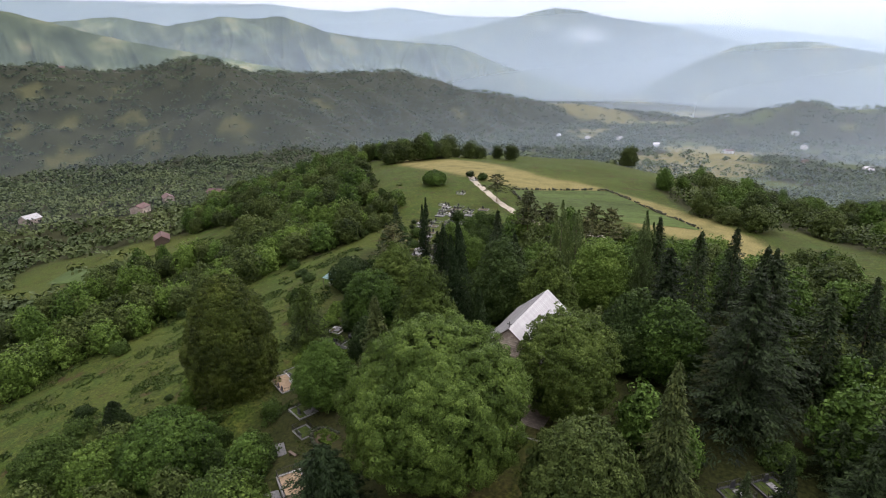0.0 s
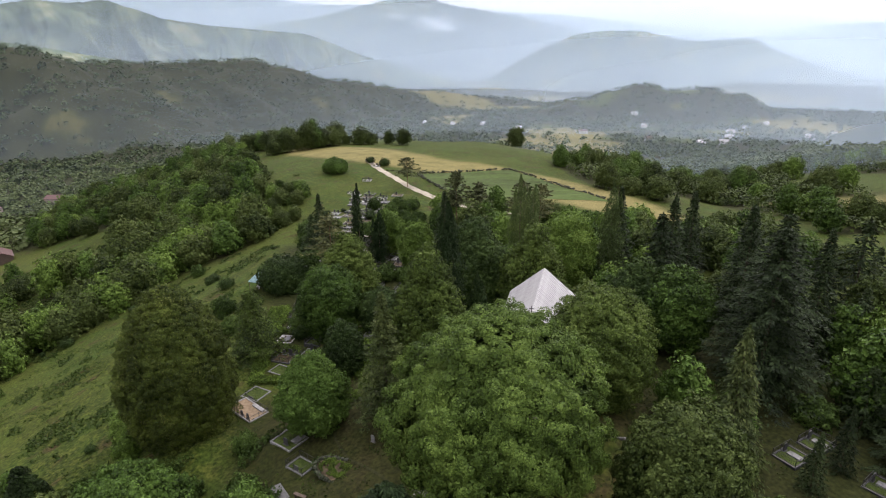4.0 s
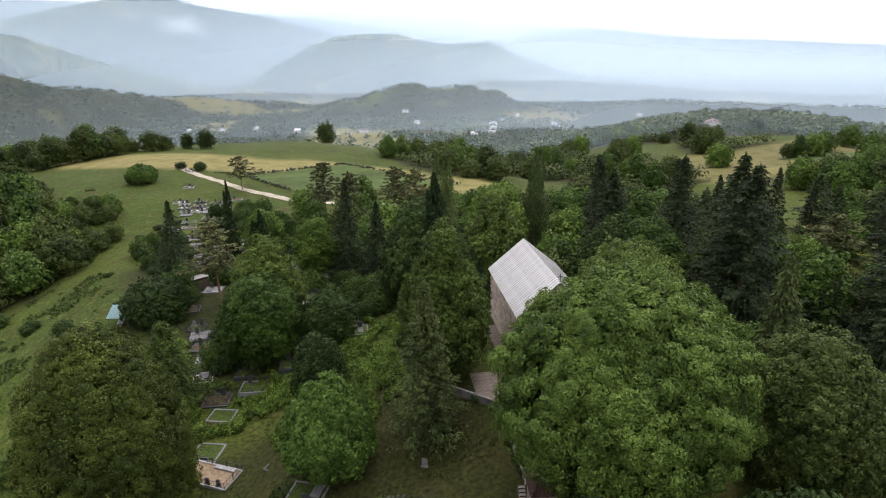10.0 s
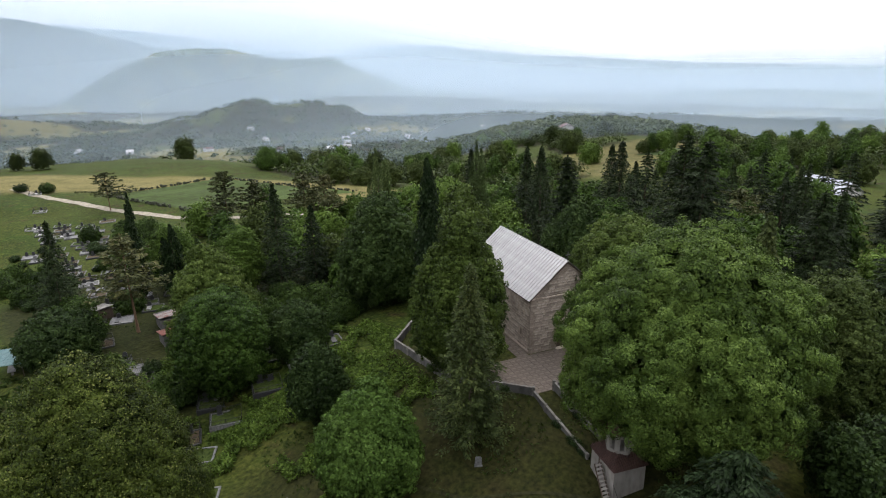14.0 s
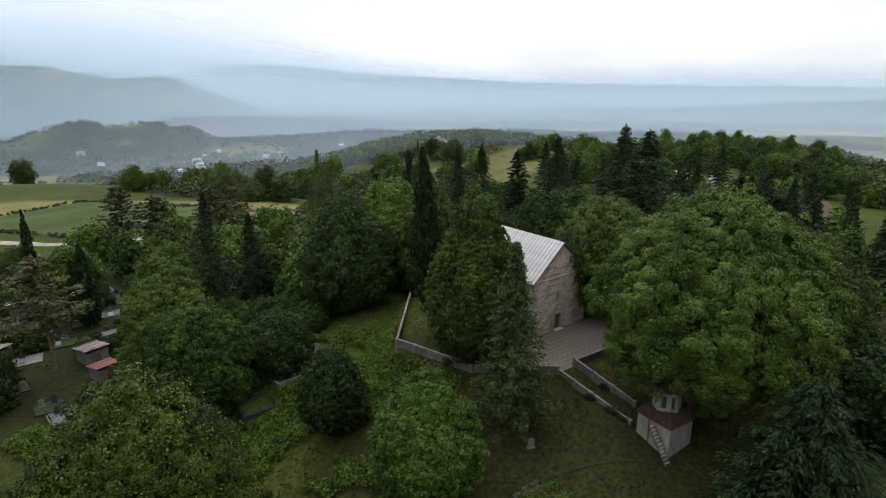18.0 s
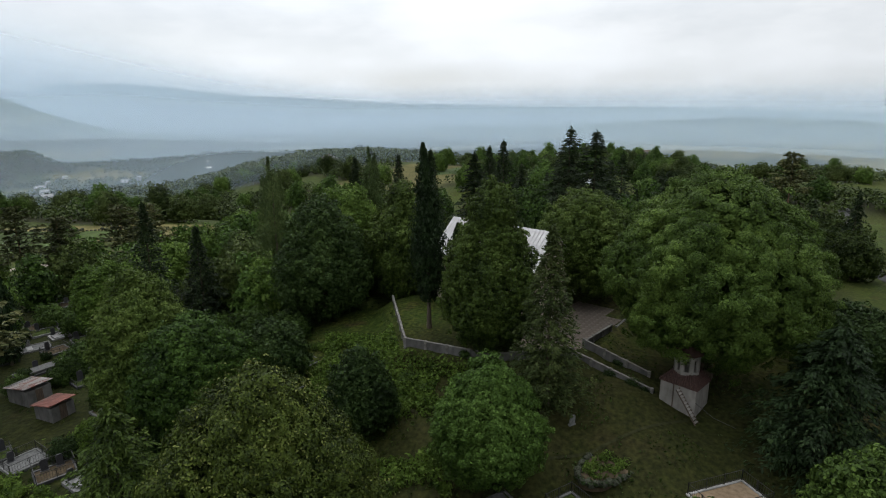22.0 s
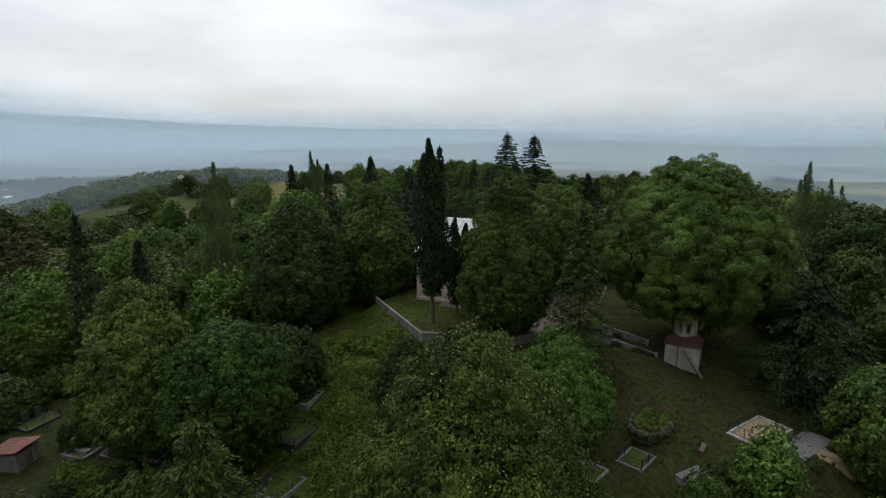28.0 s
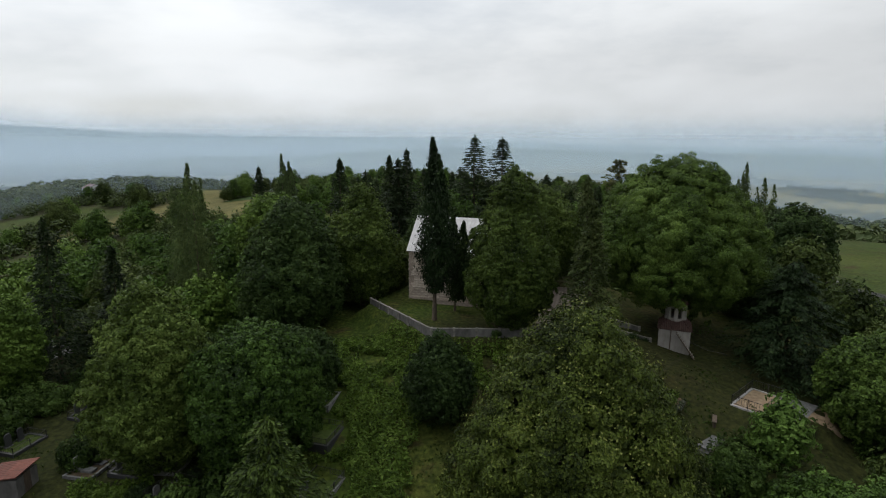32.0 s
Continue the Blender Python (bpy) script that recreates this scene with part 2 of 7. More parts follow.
def tube(points, radii, sides=7):
    """Vertices and quads of a tapering tube along points."""
    pts = np.array(points, float)
    n = len(pts)
    tan = np.gradient(pts, axis=0)
    tan /= np.linalg.norm(tan, axis=1)[:, None] + 1e-9
    ref = np.where(np.abs(tan[:, 2:3]) > 0.9, np.array([[1.0, 0, 0]]), np.array([[0, 0, 1.0]]))
    a = np.cross(tan, ref)
    a /= np.linalg.norm(a, axis=1)[:, None] + 1e-9
    b = np.cross(tan, a)
    ang = np.linspace(0, 2 * np.pi, sides, endpoint=False)
    v = pts[:, None] + (a[:, None] * np.cos(ang)[None, :, None] + b[:, None] * np.sin(ang)[None, :, None]) * np.array(radii)[:, None, None]
    i, j = np.meshgrid(np.arange(n - 1), np.arange(sides), indexing="ij")
    k = (j + 1) % sides
    f = np.stack([i * sides + j, i * sides + k, (i + 1) * sides + k, (i + 1) * sides + j], -1).reshape(-1, 4)
    return v.reshape(-1, 3), f


def merge(pieces):
    vs, fs, o = [], [], 0
    for v, f in pieces:
        vs.append(v)
        fs.append(f + o)
        o += len(v)
    return np.concatenate(vs), np.concatenate(fs)


# ---- ground form ----
def smooth01(x):
    x = np.clip(x, 0, 1)
    return x * x * (3 - 2 * x)


def lumps(x, y, size, seed=0.0):
    """Cheap rolling noise, about -1 to 1."""
    a = x / size + seed
    b = y / size - 1.7 * seed
    return (np.sin(a + 1.3 * np.sin(0.7 * b + seed)) * np.cos(b * 0.9 + 1.1 * np.sin(0.8 * a)) + 0.5 * np.sin(2.1 * a + 0.6 * b + seed) * np.cos(1.7 * b - 0.9 * a)
            + 0.25 * np.sin(4.3 * a - 2.0 * b) * np.cos(3.9 * b + 1.2 * a)) / 1.5


NORTH_SPINE = [(24, -160, -16), (24, -20, -6), (24, 50, -2.2), (20, 82, 0.4), (20, 104, -2.2), (14, 130, -7.6), (16, 160, -8.6), (22, 205, -8), (6, 290, -6), (-12, 350, -8.5), (-25, 450, -45), (-40, 620, -95)]
EAST_SPINE = [(48, 85, -2.5), (75, 88, -4), (170, 110, -6.5), (260, 165, -10), (380, 250, -17), (489, 312, -24), (640, 360, -52), (900, 430, -110)]
SOUTH_SPINE = [(44, 62, -4), (70, 40, -6), (160, 0, -9), (300, -60, -15), (480, -150, -45), (800, -280, -115)]
MID_SPINE = [(48, 74, -4), (90, 66, -5.5), (170, 66, -7), (250, 75, -8.5), (330, 72, -10.5), (430, 55, -20), (560, 30, -55), (800, 0, -115)]
NW_HILLS = [(-1600, 700, 10), (-1150, 1000, 40), (-930, 1170, 44), (-800, 1262, 27), (-650, 1345, 54), (-590, 1460, 20), (-450, 1640, 14), (-250, 1752, 16), (-160, 1790, -8), (-40, 1860, -50), (270, 1990, -96), (560, 2035, -130)]
KNOB_RIDGE = [(470, 1520, -134), (640, 1530, -98), (740, 1510, -74), (790, 1497, -60), (860, 1462, -76), (945, 1430, -72), (1010, 1385, -88), (1080, 1330, -124)]
TOE_RIDGE = [(1500, 2050, -100), (1700, 1980, -104), (1866, 1906, -112), (2050, 1780, -128), (2300, 1640, -150)]


# corners of the churchyard, anticlockwise
TERRACE = [(19.8, 100.2), (6.0, 93.6), (4.4, 83.5), (8.6, 74.6), (26.0, 66.5), (36.0, 88.0)]


LEVELS = [(-12.0, 79.9, -4.78, 2.2), (-10.2, 74.6, -4.74, 1.9), (-7.6, 62.4, -3.72, 2.8), (-9.1, 59.3, -4.33, 2.6)]


def spine(x, y, pts):
    """Distance from a ridge line, height of it there, and the side (positive on its right)."""
    best = np.full(x.shape, 1e9)
    zz = np.zeros(x.shape)
    side = np.zeros(x.shape)
    for (ax, ay, az), (bx, by, bz) in zip(pts, pts[1:]):
        dx, dy = bx - ax, by - ay
        ll = dx * dx + dy * dy
        u = np.clip(((x - ax) * dx + (y - ay) * dy) / ll, 0, 1)
        px, py = ax + u * dx, ay + u * dy
        d = np.hypot(x - px, y - py)
        s = np.sign((x - px) * dy - (y - py) * dx)
        c = d < best
        best, zz, side = np.where(c, d, best), np.where(c, az + (bz - az) * smooth01(u), zz), np.where(c, s, side)
    return best, zz, side


def soft_max(a, b, k):
    h = np.clip(0.5 + 0.5 * (a - b) / k, 0, 1)
    return b + (a - b) * h + k * h * (1 - h)


def fall(d, flat, gentle, steep, bend=20.0):
    e = d - flat
    return gentle * d + (steep - gentle) * (np.sqrt(e * e + bend * bend) + e - (np.sqrt(flat * flat + bend * bend) - flat)) / 2


def ground_height(x, y):
    x, y = np.asarray(x, float), np.asarray(y, float)
    r = np.hypot(x - 15, y - 85)
    d, z, s = spine(x, y, NORTH_SPINE)
    west = fall(d, 14 + 24 * smooth01((y - 96) / 34) + 8 * smooth01((75 - y) / 10), 0.02, 0.30, 8)
    east = fall(d, 95, 0.03, 0.30, 25)
    h = z - np.where(s < 0, west, east)
    d, z, s = spine(x, y, EAST_SPINE)
    h = soft_max(h, z - fall(d, 70, 0.05, 0.26, 30) - 0.35 * np.clip(42 - x, 0, None), 3.0)
    d, z, s = spine(x, y, SOUTH_SPINE)
    h = soft_max(h, z - fall(d, 60, 0.05, 0.24, 30) - 0.35 * np.clip(40 - x, 0, None), 3.0)
    d, z, s = spine(x, y, MID_SPINE)
    h = soft_max(h, z - fall(d, 45, 0.05, 0.24, 30) - 0.35 * np.clip(60 - x, 0, None), 3.0)
    floor = -72 - 70 * smooth01((r - 350) / 1300) - 15 * smooth01((x - 200) / 1500) + 5 * lumps(x, y, 170, 2.0) + 9 * lumps(x, y, 420, 5.0)
    h = soft_max(h, floor, 14.0)
    for pts, w, crag in ((NW_HILLS, 0.42, 1.0), (KNOB_RIDGE, 0.30, 0.35), (TOE_RIDGE, 0.22, 0.4)):
        d, z, s = spine(x, y, pts)
        # gullies and spurs run down from the crest
        z = z + crag * (16 * lumps(x, y, 120, 3.0) - 34 * np.abs(lumps(x, y, 74, 6.0)) + 12) * smooth01((d - 15) / 190)
        h = soft_max(h, z - w * (np.sqrt(d * d + 60 ** 2) - 60), 14.0)
    h = h - 0.9 * np.exp(-((x - 2.5) / 5) ** 2 - ((y - 64.5) / 4) ** 2)
    # level bench below the churchyard, where the grave plots lie
    bench = -7.1 - 0.035 * (y - 90) - 0.3 * np.clip(84 - y, 0, None) - 0.32 * np.clip(-25 - x, 0, None) - 0.3 * np.clip(y - 175, 0, None) - 0.4 * np.clip(x - 16, 0, None)
    h = soft_max(h, bench, 1.0)
    h = h + (0.25 * lumps(x, y, 9, 1.0) + 0.8 * lumps(x, y, 37, 4.0)) * smooth01((r - 25) / 60)
    # small levelled places under grave plots
    for lx, ly, lz, lr in LEVELS:
        k = smooth01((lr + 2.2 - np.hypot(x - lx, y - ly)) / 2.2)
        h = h * (1 - k) + lz * k
    # church terrace
    pad = np.full(x.shape, -99.0)
    for (ax, ay), (bx, by) in zip(TERRACE, TERRACE[1:] + TERRACE[:1]):
        pad = np.maximum(pad, ((x - ax) * (by - ay) - (y - ay) * (bx - ax)) / math.hypot(bx - ax, by - ay))
    t = smooth01(1 - pad / 2.6)
    return h * (1 - t) + 0.0 * t


# the church's long axis (V) and cross axis (U)
CH_ANGLE = 25.0
VX, VY = math.sin(radians(CH_ANGLE)), math.cos(radians(CH_ANGLE))
UX, UY = VY, -VX


def gz(x, y):
    return float(ground_height(np.array([x]), np.array([y]))[0])


CX, CY = 10.0, 85.0
RINGS = np.concatenate([[0.0], np.linspace(1.5, 60, 40), 60 * np.exp(np.linspace(0, math.log(4850 / 60), 270))[1:]])
SEGS = 640
ang = np.linspace(0, 2 * np.pi, SEGS, endpoint=False)
gx = CX + RINGS[:, None] * np.sin(ang)[None]
gy = CY + RINGS[:, None] * np.cos(ang)[None]
gv = np.stack([gx, gy, ground_height(gx, gy)], -1).reshape(-1, 3)
ii, jj = np.meshgrid(np.arange(len(RINGS) - 1), np.arange(SEGS), indexing="ij")
kk = (jj + 1) % SEGS
gf = np.stack([ii * SEGS + jj, (ii + 1) * SEGS + jj, (ii + 1) * SEGS + kk, ii * SEGS + kk], -1).reshape(-1, 4)


def band(x, lo, hi, soft):
    return smooth01((x - lo) / soft) * smooth01((hi - x) / soft)


def dry_field(x, y):
    """Share of ripe, straw-coloured grass."""
    d, z, s = spine(x, y, [(-12, 330, 0), (12, 304, 0), (45, 276, 0), (84, 232, 0), (103, 196, 0), (104, 170, 0)])
    ridge = smooth01((np.where(s > 0, 25, 12) + 5 * lumps(x, y, 14, 8) - d) / 7)
    e = band(x, 150, 300, 15) * band(y + 0.25 * (x - 220), 120, 205, 12)
    far = smooth01((lumps(x, y, 150, 11) - np.where((x > 500) & (y < 900), 0.26, 0.26)) / 0.12) * smooth01((np.hypot(x, y) - 420) / 100) * smooth01((x - 150) / 100)
    # tan fields of the south-eastern plain
    plain = smooth01((lumps(x, 1.6 * y, 190, 17) + 0.05) / 0.12) * smooth01((np.hypot(x, y) - 800) / 300) * smooth01((x - 500) / 300) * smooth01((200 - y) / 400)
    scars = np.zeros(x.shape)
    for sx, sy, sr in ((-731, 1154, 30), (-700, 1105, 24), (-658, 1062, 34), (-721, 981, 30), (-700, 935, 26), (-666, 878, 60), (-770, 907, 45), (-442, 1037, 45), (-574, 968, 50), (-379, 1341, 40), (-838, 1064, 50), (-60, 1540, 60)):
        scars = np.maximum(scars, smooth01((1.1 + 0.9 * lumps(x, y, 13, sr) - np.hypot(x - sx, y - sy) / (0.62 * sr)) / 0.5))
    return np.clip(ridge + 0.75 * e + 0.8 * far + 0.9 * plain + 0.5 * scars, 0, 1)


def wood_cover(x, y):
    """Share of woodland, from open ground (0) to closed wood (1)."""
    r = np.hypot(x - 15, y - 85)
    d, z, s = spine(x, y, NORTH_SPINE)
    slope = smooth01((d - 52 + 0.12 * np.clip(y - 190, -60, 200) + 14 * lumps(x, y, 30, 6)) / 12) * (s < 0) * smooth01((y - 170 - 0.55 * np.clip(-x - 40, 0, 300) + 12 * lumps(x, y, 22, 3)) / 20)
    tip = smooth01((y - 338 + 8 * lumps(x, y, 20, 3)) / 10) * (x > -160) * (x < -8)
    ne = smooth01((d - 118 + 12 * lumps(x, y, 30, 2)) / 15) * (s > 0) * (y > 150) * smooth01((lumps(x, y, 80, 3) + 0.55) / 0.3)
    west = smooth01((lumps(x, y, 60, 9) + 0.12) / 0.25) * (x < -80) * smooth01((r - 150) / 40)
    far = smooth01((lumps(x, y, 170, 21) + np.where(x > 100, 0.05, 0.42) + 0.3 * lumps(x, y, 60, 2)) / 0.3) * smooth01((r - 330) / 80)
    d2, z2, s2 = spine(x, y, EAST_SPINE)
    e = smooth01((lumps(x, y, 38, 14) + 0.18) / 0.3) * (x > 95) * smooth01((r - 150) / 30)
    dn, zn, sn = spine(x, y, NW_HILLS)
    nw = smooth01((560 - dn) / 120) * smooth01((lumps(x, y, 70, 4) + 0.85) / 0.4)
    w = np.clip(np.maximum.reduce([slope, tip, ne, west, far, e, nw]), 0, 1)
    # open meadow in the western valley
    mx, my = (x + 168) * 0.94 - (y - 262) * 0.34, (x + 168) * 0.34 + (y - 262) * 0.94
    w = w * smooth01((np.hypot(mx / 92, my / 34) + 0.12 * lumps(x, y, 18, 7) - 0.85) / 0.3)
    # pastures on the valley floor
    for px, py, pa, pb in ((400, 915, 85, 40), (390, 1020, 80, 34), (660, 1090, 130, 52), (750, 965, 95, 40), (540, 860, 55, 40), (1000, 1180, 150, 52), (1200, 1030, 110, 45), (300, 640, 60, 26), (870, 1440, 60, 30), (760, 780, 90, 36)):
        qx, qy = (x - px) * 0.85 - (y - py) * 0.53, (x - px) * 0.53 + (y - py) * 0.85
        w = w * smooth01((np.hypot(qx / pa, qy / pb) + 0.2 * lumps(x, y, 40, 7) - 0.85) / 0.25)
    return w * (1 - dry_field(x, y))


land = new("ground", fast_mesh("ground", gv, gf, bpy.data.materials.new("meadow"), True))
tagged(land, "green and straw-coloured grassy hills with worn earth patches", "ground", kind="structure")
gm = land.data.materials[0]
at = land.data.attributes.new("dry", "FLOAT", "POINT")
at.data.foreach_set("value", dry_field(gv[:, 0], gv[:, 1]).astype(np.float32))
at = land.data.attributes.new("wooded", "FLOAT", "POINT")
# tree shade put into the ground colour round church slope, cemetery and cedars
painted_shade = 0.85 * band(gv[:, 0], -26, 40, 8) * band(gv[:, 1], 104, 180, 10) + 0.8 * band(gv[:, 0], -24, 16, 8) * band(gv[:, 1], 44, 98, 8) + 0.85 * band(gv[:, 0], 24, 82, 10) * band(gv[:, 1], 28, 118, 10)
at.data.foreach_set("value", np.clip(np.maximum(wood_cover(gv[:, 0], gv[:, 1]), painted_shade), 0, 0.95).astype(np.float32))
bare = np.exp(-((gv[:, 0] + 3) / 10) ** 2 - ((gv[:, 1] - 78) / 12) ** 2) * 0.5 + np.exp(-((gv[:, 0] + 13) / 7) ** 2 - ((gv[:, 1] - 86) / 8) ** 2) * 0.35 + 0.6 * np.exp(-((gv[:, 0] - 22) / 26) ** 2 - ((gv[:, 1] - 66) / 22) ** 2)
at = land.data.attributes.new("bare", "FLOAT", "POINT")
at.data.foreach_set("value", np.clip(bare, 0, 1).astype(np.float32))


def meadow_material(m):
    m.use_nodes = True
    n, l = m.node_tree.nodes, m.node_tree.links
    b = n["Principled BSDF"]
    b.inputs["Roughness"].default_value = 0.95
    b.inputs["Specular IOR Level"].default_value = 0.1
    co = n.new("ShaderNodeTexCoord")

    def noise_at(scale, detail=6.0):
        t = n.new("ShaderNodeTexNoise")
        t.inputs["Scale"].default_value, t.inputs["Detail"].default_value = scale, detail
        l.new(co.outputs["Object"], t.inputs["Vector"])
        return t.outputs["Fac"]

    def ramp(fac, stops):
        r = n.new("ShaderNodeValToRGB")
        ramp_stops(r, stops)
        l.new(fac, r.inputs["Fac"])
        return r.outputs["Color"]

    def mix(f, a, c):
        x = n.new("ShaderNodeMix")
        x.data_type = "RGBA"
        l.new(f, x.inputs["Factor"])
        l.new(a, x.inputs["A"])
        l.new(c, x.inputs["B"])
        return x.outputs["Result"]

    def attr(name):
        a = n.new("ShaderNodeAttribute")
        a.attribute_name = name
        return a.outputs["Fac"]

    def mul_add(v, k, c):
        a = n.new("ShaderNodeMath")
        a.operation, a.use_clamp = "MULTIPLY_ADD", True
        l.new(v, a.inputs[0])
        if isinstance(k, float):
            a.inputs[1].default_value = k
        else:
            l.new(k, a.inputs[1])
        a.inputs[2].default_value = c
        return a.outputs[0]

    fine, mid_, broad = noise_at(2.2, 8), noise_at(0.16), noise_at(0.02)
    grass = ramp(fine, [(0.28, (0.005982, 0.01001, 0.001833)), (0.5, (0.0224, 0.03082, 0.004277)), (0.72, (0.05672, 0.06658, 0.01106))])
    lush = ramp(fine, [(0.25, (0.008841, 0.01889, 0.002444)), (0.75, (0.03835, 0.06732, 0.00858))])
    olive = ramp(fine, [(0.25, (0.0206, 0.02787, 0.004358)), (0.75, (0.07358, 0.08533, 0.01451))])
    tussock = noise_at(0.55, 7)
    c = mix(mul_add(mid_, 3.0, -1.1), grass, lush)
    c = mix(mul_add(tussock, 5.0, -2.6), c, olive)
    c = mix(mul_add(broad, 4.0, -1.9), c, olive)
    worn = ramp(fine, [(0.3, (0.012, 0.009, 0.004)), (0.55, (0.04, 0.026, 0.012)), (0.8, (0.085, 0.05, 0.026))])
    c = mix(mul_add(noise_at(0.23, 9), 7.0, -4.15), c, worn)
    straw = ramp(fine, [(0.25, (0.07, 0.066, 0.022)), (0.5, (0.13, 0.112, 0.042)), (0.8, (0.2, 0.165, 0.068))])
    earth = ramp(fine, [(0.3, (0.035, 0.026, 0.014)), (0.7, (0.10, 0.068, 0.035))])
    # woodland floor; the same dark colour paints in the shade under near trees
    litter_and_shade = ramp(fine, [(0.3, (0.007225, 0.008775, 0.00256)), (0.7, (0.02312, 0.02457, 0.00704))])
    dryf = n.new("ShaderNodeMath")
    dryf.operation = "MULTIPLY"
    l.new(attr("dry"), dryf.inputs[0])
    l.new(mul_add(mid_, 2.0, -0.1), dryf.inputs[1])
    c = mix(dryf.outputs[0], c, straw)
    bf = n.new("ShaderNodeMath")
    bf.operation = "MULTIPLY"
    l.new(attr("bare"), bf.inputs[0])
    l.new(mul_add(noise_at(0.45, 8), 3.0, -1.0), bf.inputs[1])
    c = mix(bf.outputs[0], c, earth)
    c = mix(attr("wooded"), c, litter_and_shade)
    l.new(c, b.inputs["Base Color"])
    bu = n.new("ShaderNodeBump")
    bu.inputs["Strength"].default_value, bu.inputs["Distance"].default_value = 0.7, 0.25
    l.new(noise_at(1.3, 8), bu.inputs["Height"])
    l.new(bu.outputs["Normal"], b.inputs["Normal"])


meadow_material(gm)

# ---- far mountains ----
M_MOUNT = surface("far_forest_slopes", [(0.3, (0.03, 0.045, 0.025)), (0.52, (0.055, 0.075, 0.04)), (0.62, (0.10, 0.115, 0.06)), (0.75, (0.17, 0.165, 0.095))], 0.009, 10, 1.0, big=0.35, big_scale=0.0016)


def value_noise(x, y, seed):
    """Smooth random heights on a unit lattice, -1 to 1."""
    table = np.random.default_rng(seed).uniform(-1, 1, (64, 64))
    i, j = np.floor(x).astype(int), np.floor(y).astype(int)
    u, v = smooth01(x - i), smooth01(y - j)
    a, b = table[i % 64, j % 64], table[(i + 1) % 64, j % 64]
    c, d = table[i % 64, (j + 1) % 64], table[(i + 1) % 64, (j + 1) % 64]
    return (a + (b - a) * u) * (1 - v) + (c + (d - c) * u) * v


def mountain_range(name, label, radius, depth, crest_at, lo, hi, seed, crag=1.0):
    """A mountain range round the horizon: a crest through the given (azimuth, degrees up), with forked spurs and gullies running down towards the valley."""
    deg = np.arange(lo, hi, 0.12)
    az = np.radians(deg)
    crest = np.interp(deg, [c[0] for c in crest_at], [c[1] for c in crest_at])
    k = np.exp(-np.linspace(-2, 2, 13) ** 2)
    crest = np.convolve(np.pad(crest, 6, mode="edge"), k / k.sum(), mode="valid")
    for i, f in enumerate((1.1, 2.3, 4.7)):
        crest = crest + crag * 0.07 * value_noise(deg * f + 40, deg * 0 + seed, seed + i) / (1 + 0.7 * i)
    top = 46 + radius * np.tan(np.radians(crest))
    rows = 44
    vs = []
    for r in range(rows):
        u = r / (rows - 1)
        down = 1 - u
        # spurs swing sideways as they run down
        s_ = deg + 1.1 * value_noise(deg * 0.5, deg * 0 + 3.0 * u, seed + 9)
        ridged = 1 - 2 * np.abs(value_noise(s_ * 0.42 + 30, deg * 0 + 1.3 * u, seed + 20))
        ridged = ridged + 0.5 * (1 - 2 * np.abs(value_noise(s_ * 1.15 + 30, deg * 0 + 2.6 * u, seed + 21))) + 0.25 * (1 - 2 * np.abs(value_noise(s_ * 2.9 + 30, deg * 0 + 5.0 * u, seed + 22)))
        foot = -190.0
        zz = foot + (top - foot) * u ** 1.15 + crag * 0.16 * (top - foot) * ridged * np.minimum(down * 4.0, 1.0) * np.minimum(u * 3, 1.0)
        zz = np.minimum(zz, top)
        rr = radius - depth * down * (1 + 0.12 * ridged)
        vs.append(np.stack([15 + rr * np.sin(az), 60 + rr * np.cos(az), zz], -1))
    v = np.concatenate(vs)
    n = len(az)
    i, j = np.meshgrid(np.arange(rows - 1), np.arange(n - 1), indexing="ij")
    f = np.stack([i * n + j, i * n + j + 1, (i + 1) * n + j + 1, (i + 1) * n + j], -1).reshape(-1, 4)
    return tagged(new(name, fast_mesh(name, v, f, M_MOUNT, True)), label, "mountain", kind="structure")


mountain_range("backdrop_dark_ridge", "dark wooded mountain ridge above the valley", 2520, 300,
               [(-80, 5.5), (-48, 5.0), (-40, 3.8), (-35.5, 2.5), (-30.3, 1.35), (-24, 0.2), (-18, -1.0), (-10, -3.0), (-4, -5.0)], -80, -4, 1, 0.35)
mountain_range("backdrop_near_range", "hazy forested mountain range", 3250, 330,
               [(-80, 4.0), (-44, 2.9), (-37.2, 3.16), (-33, 3.7), (-29, 3.0), (-24.6, 3.85), (-22, 3.65), (-19.4, 3.95), (-15, 2.5), (-10.9, 1.95), (-3.4, 1.3), (1.9, -0.7), (5.2, -1.8), (10, -3.1), (16, -4.3), (22, -6.0)], -80, 22, 2, 0.6)
mountain_range("backdrop_hump", "broad hazy mountain with two rounded tops", 3330, 350,
               [(11, -5.2), (13.8, -3.4), (16, -1.8), (19.3, -0.1), (22, 0.9), (24.3, 1.15), (27.7, 1.05), (30, 0.6), (32.5, 0.1), (36.6, 0.3), (39, -0.7), (43, -2.2), (46.3, -2.9), (50, -3.1), (56, -3.7), (61, -4.4), (70, -5.2)], 11, 70, 3)
mountain_range("backdrop_peak", "high mountain with cloud on its shoulder", 3900, 330,
               [(-40, 1.0), (-9, 1.8), (-2.4, 2.65), (1.8, 3.6), (4, 4.15), (6.2, 4.5), (8.5, 4.2), (10.9, 3.6), (13.5, 3.1), (17, 2.5), (21.7, 1.3), (27, 0.2), (34, -1.2), (42, -2.6)], -40, 42, 4)
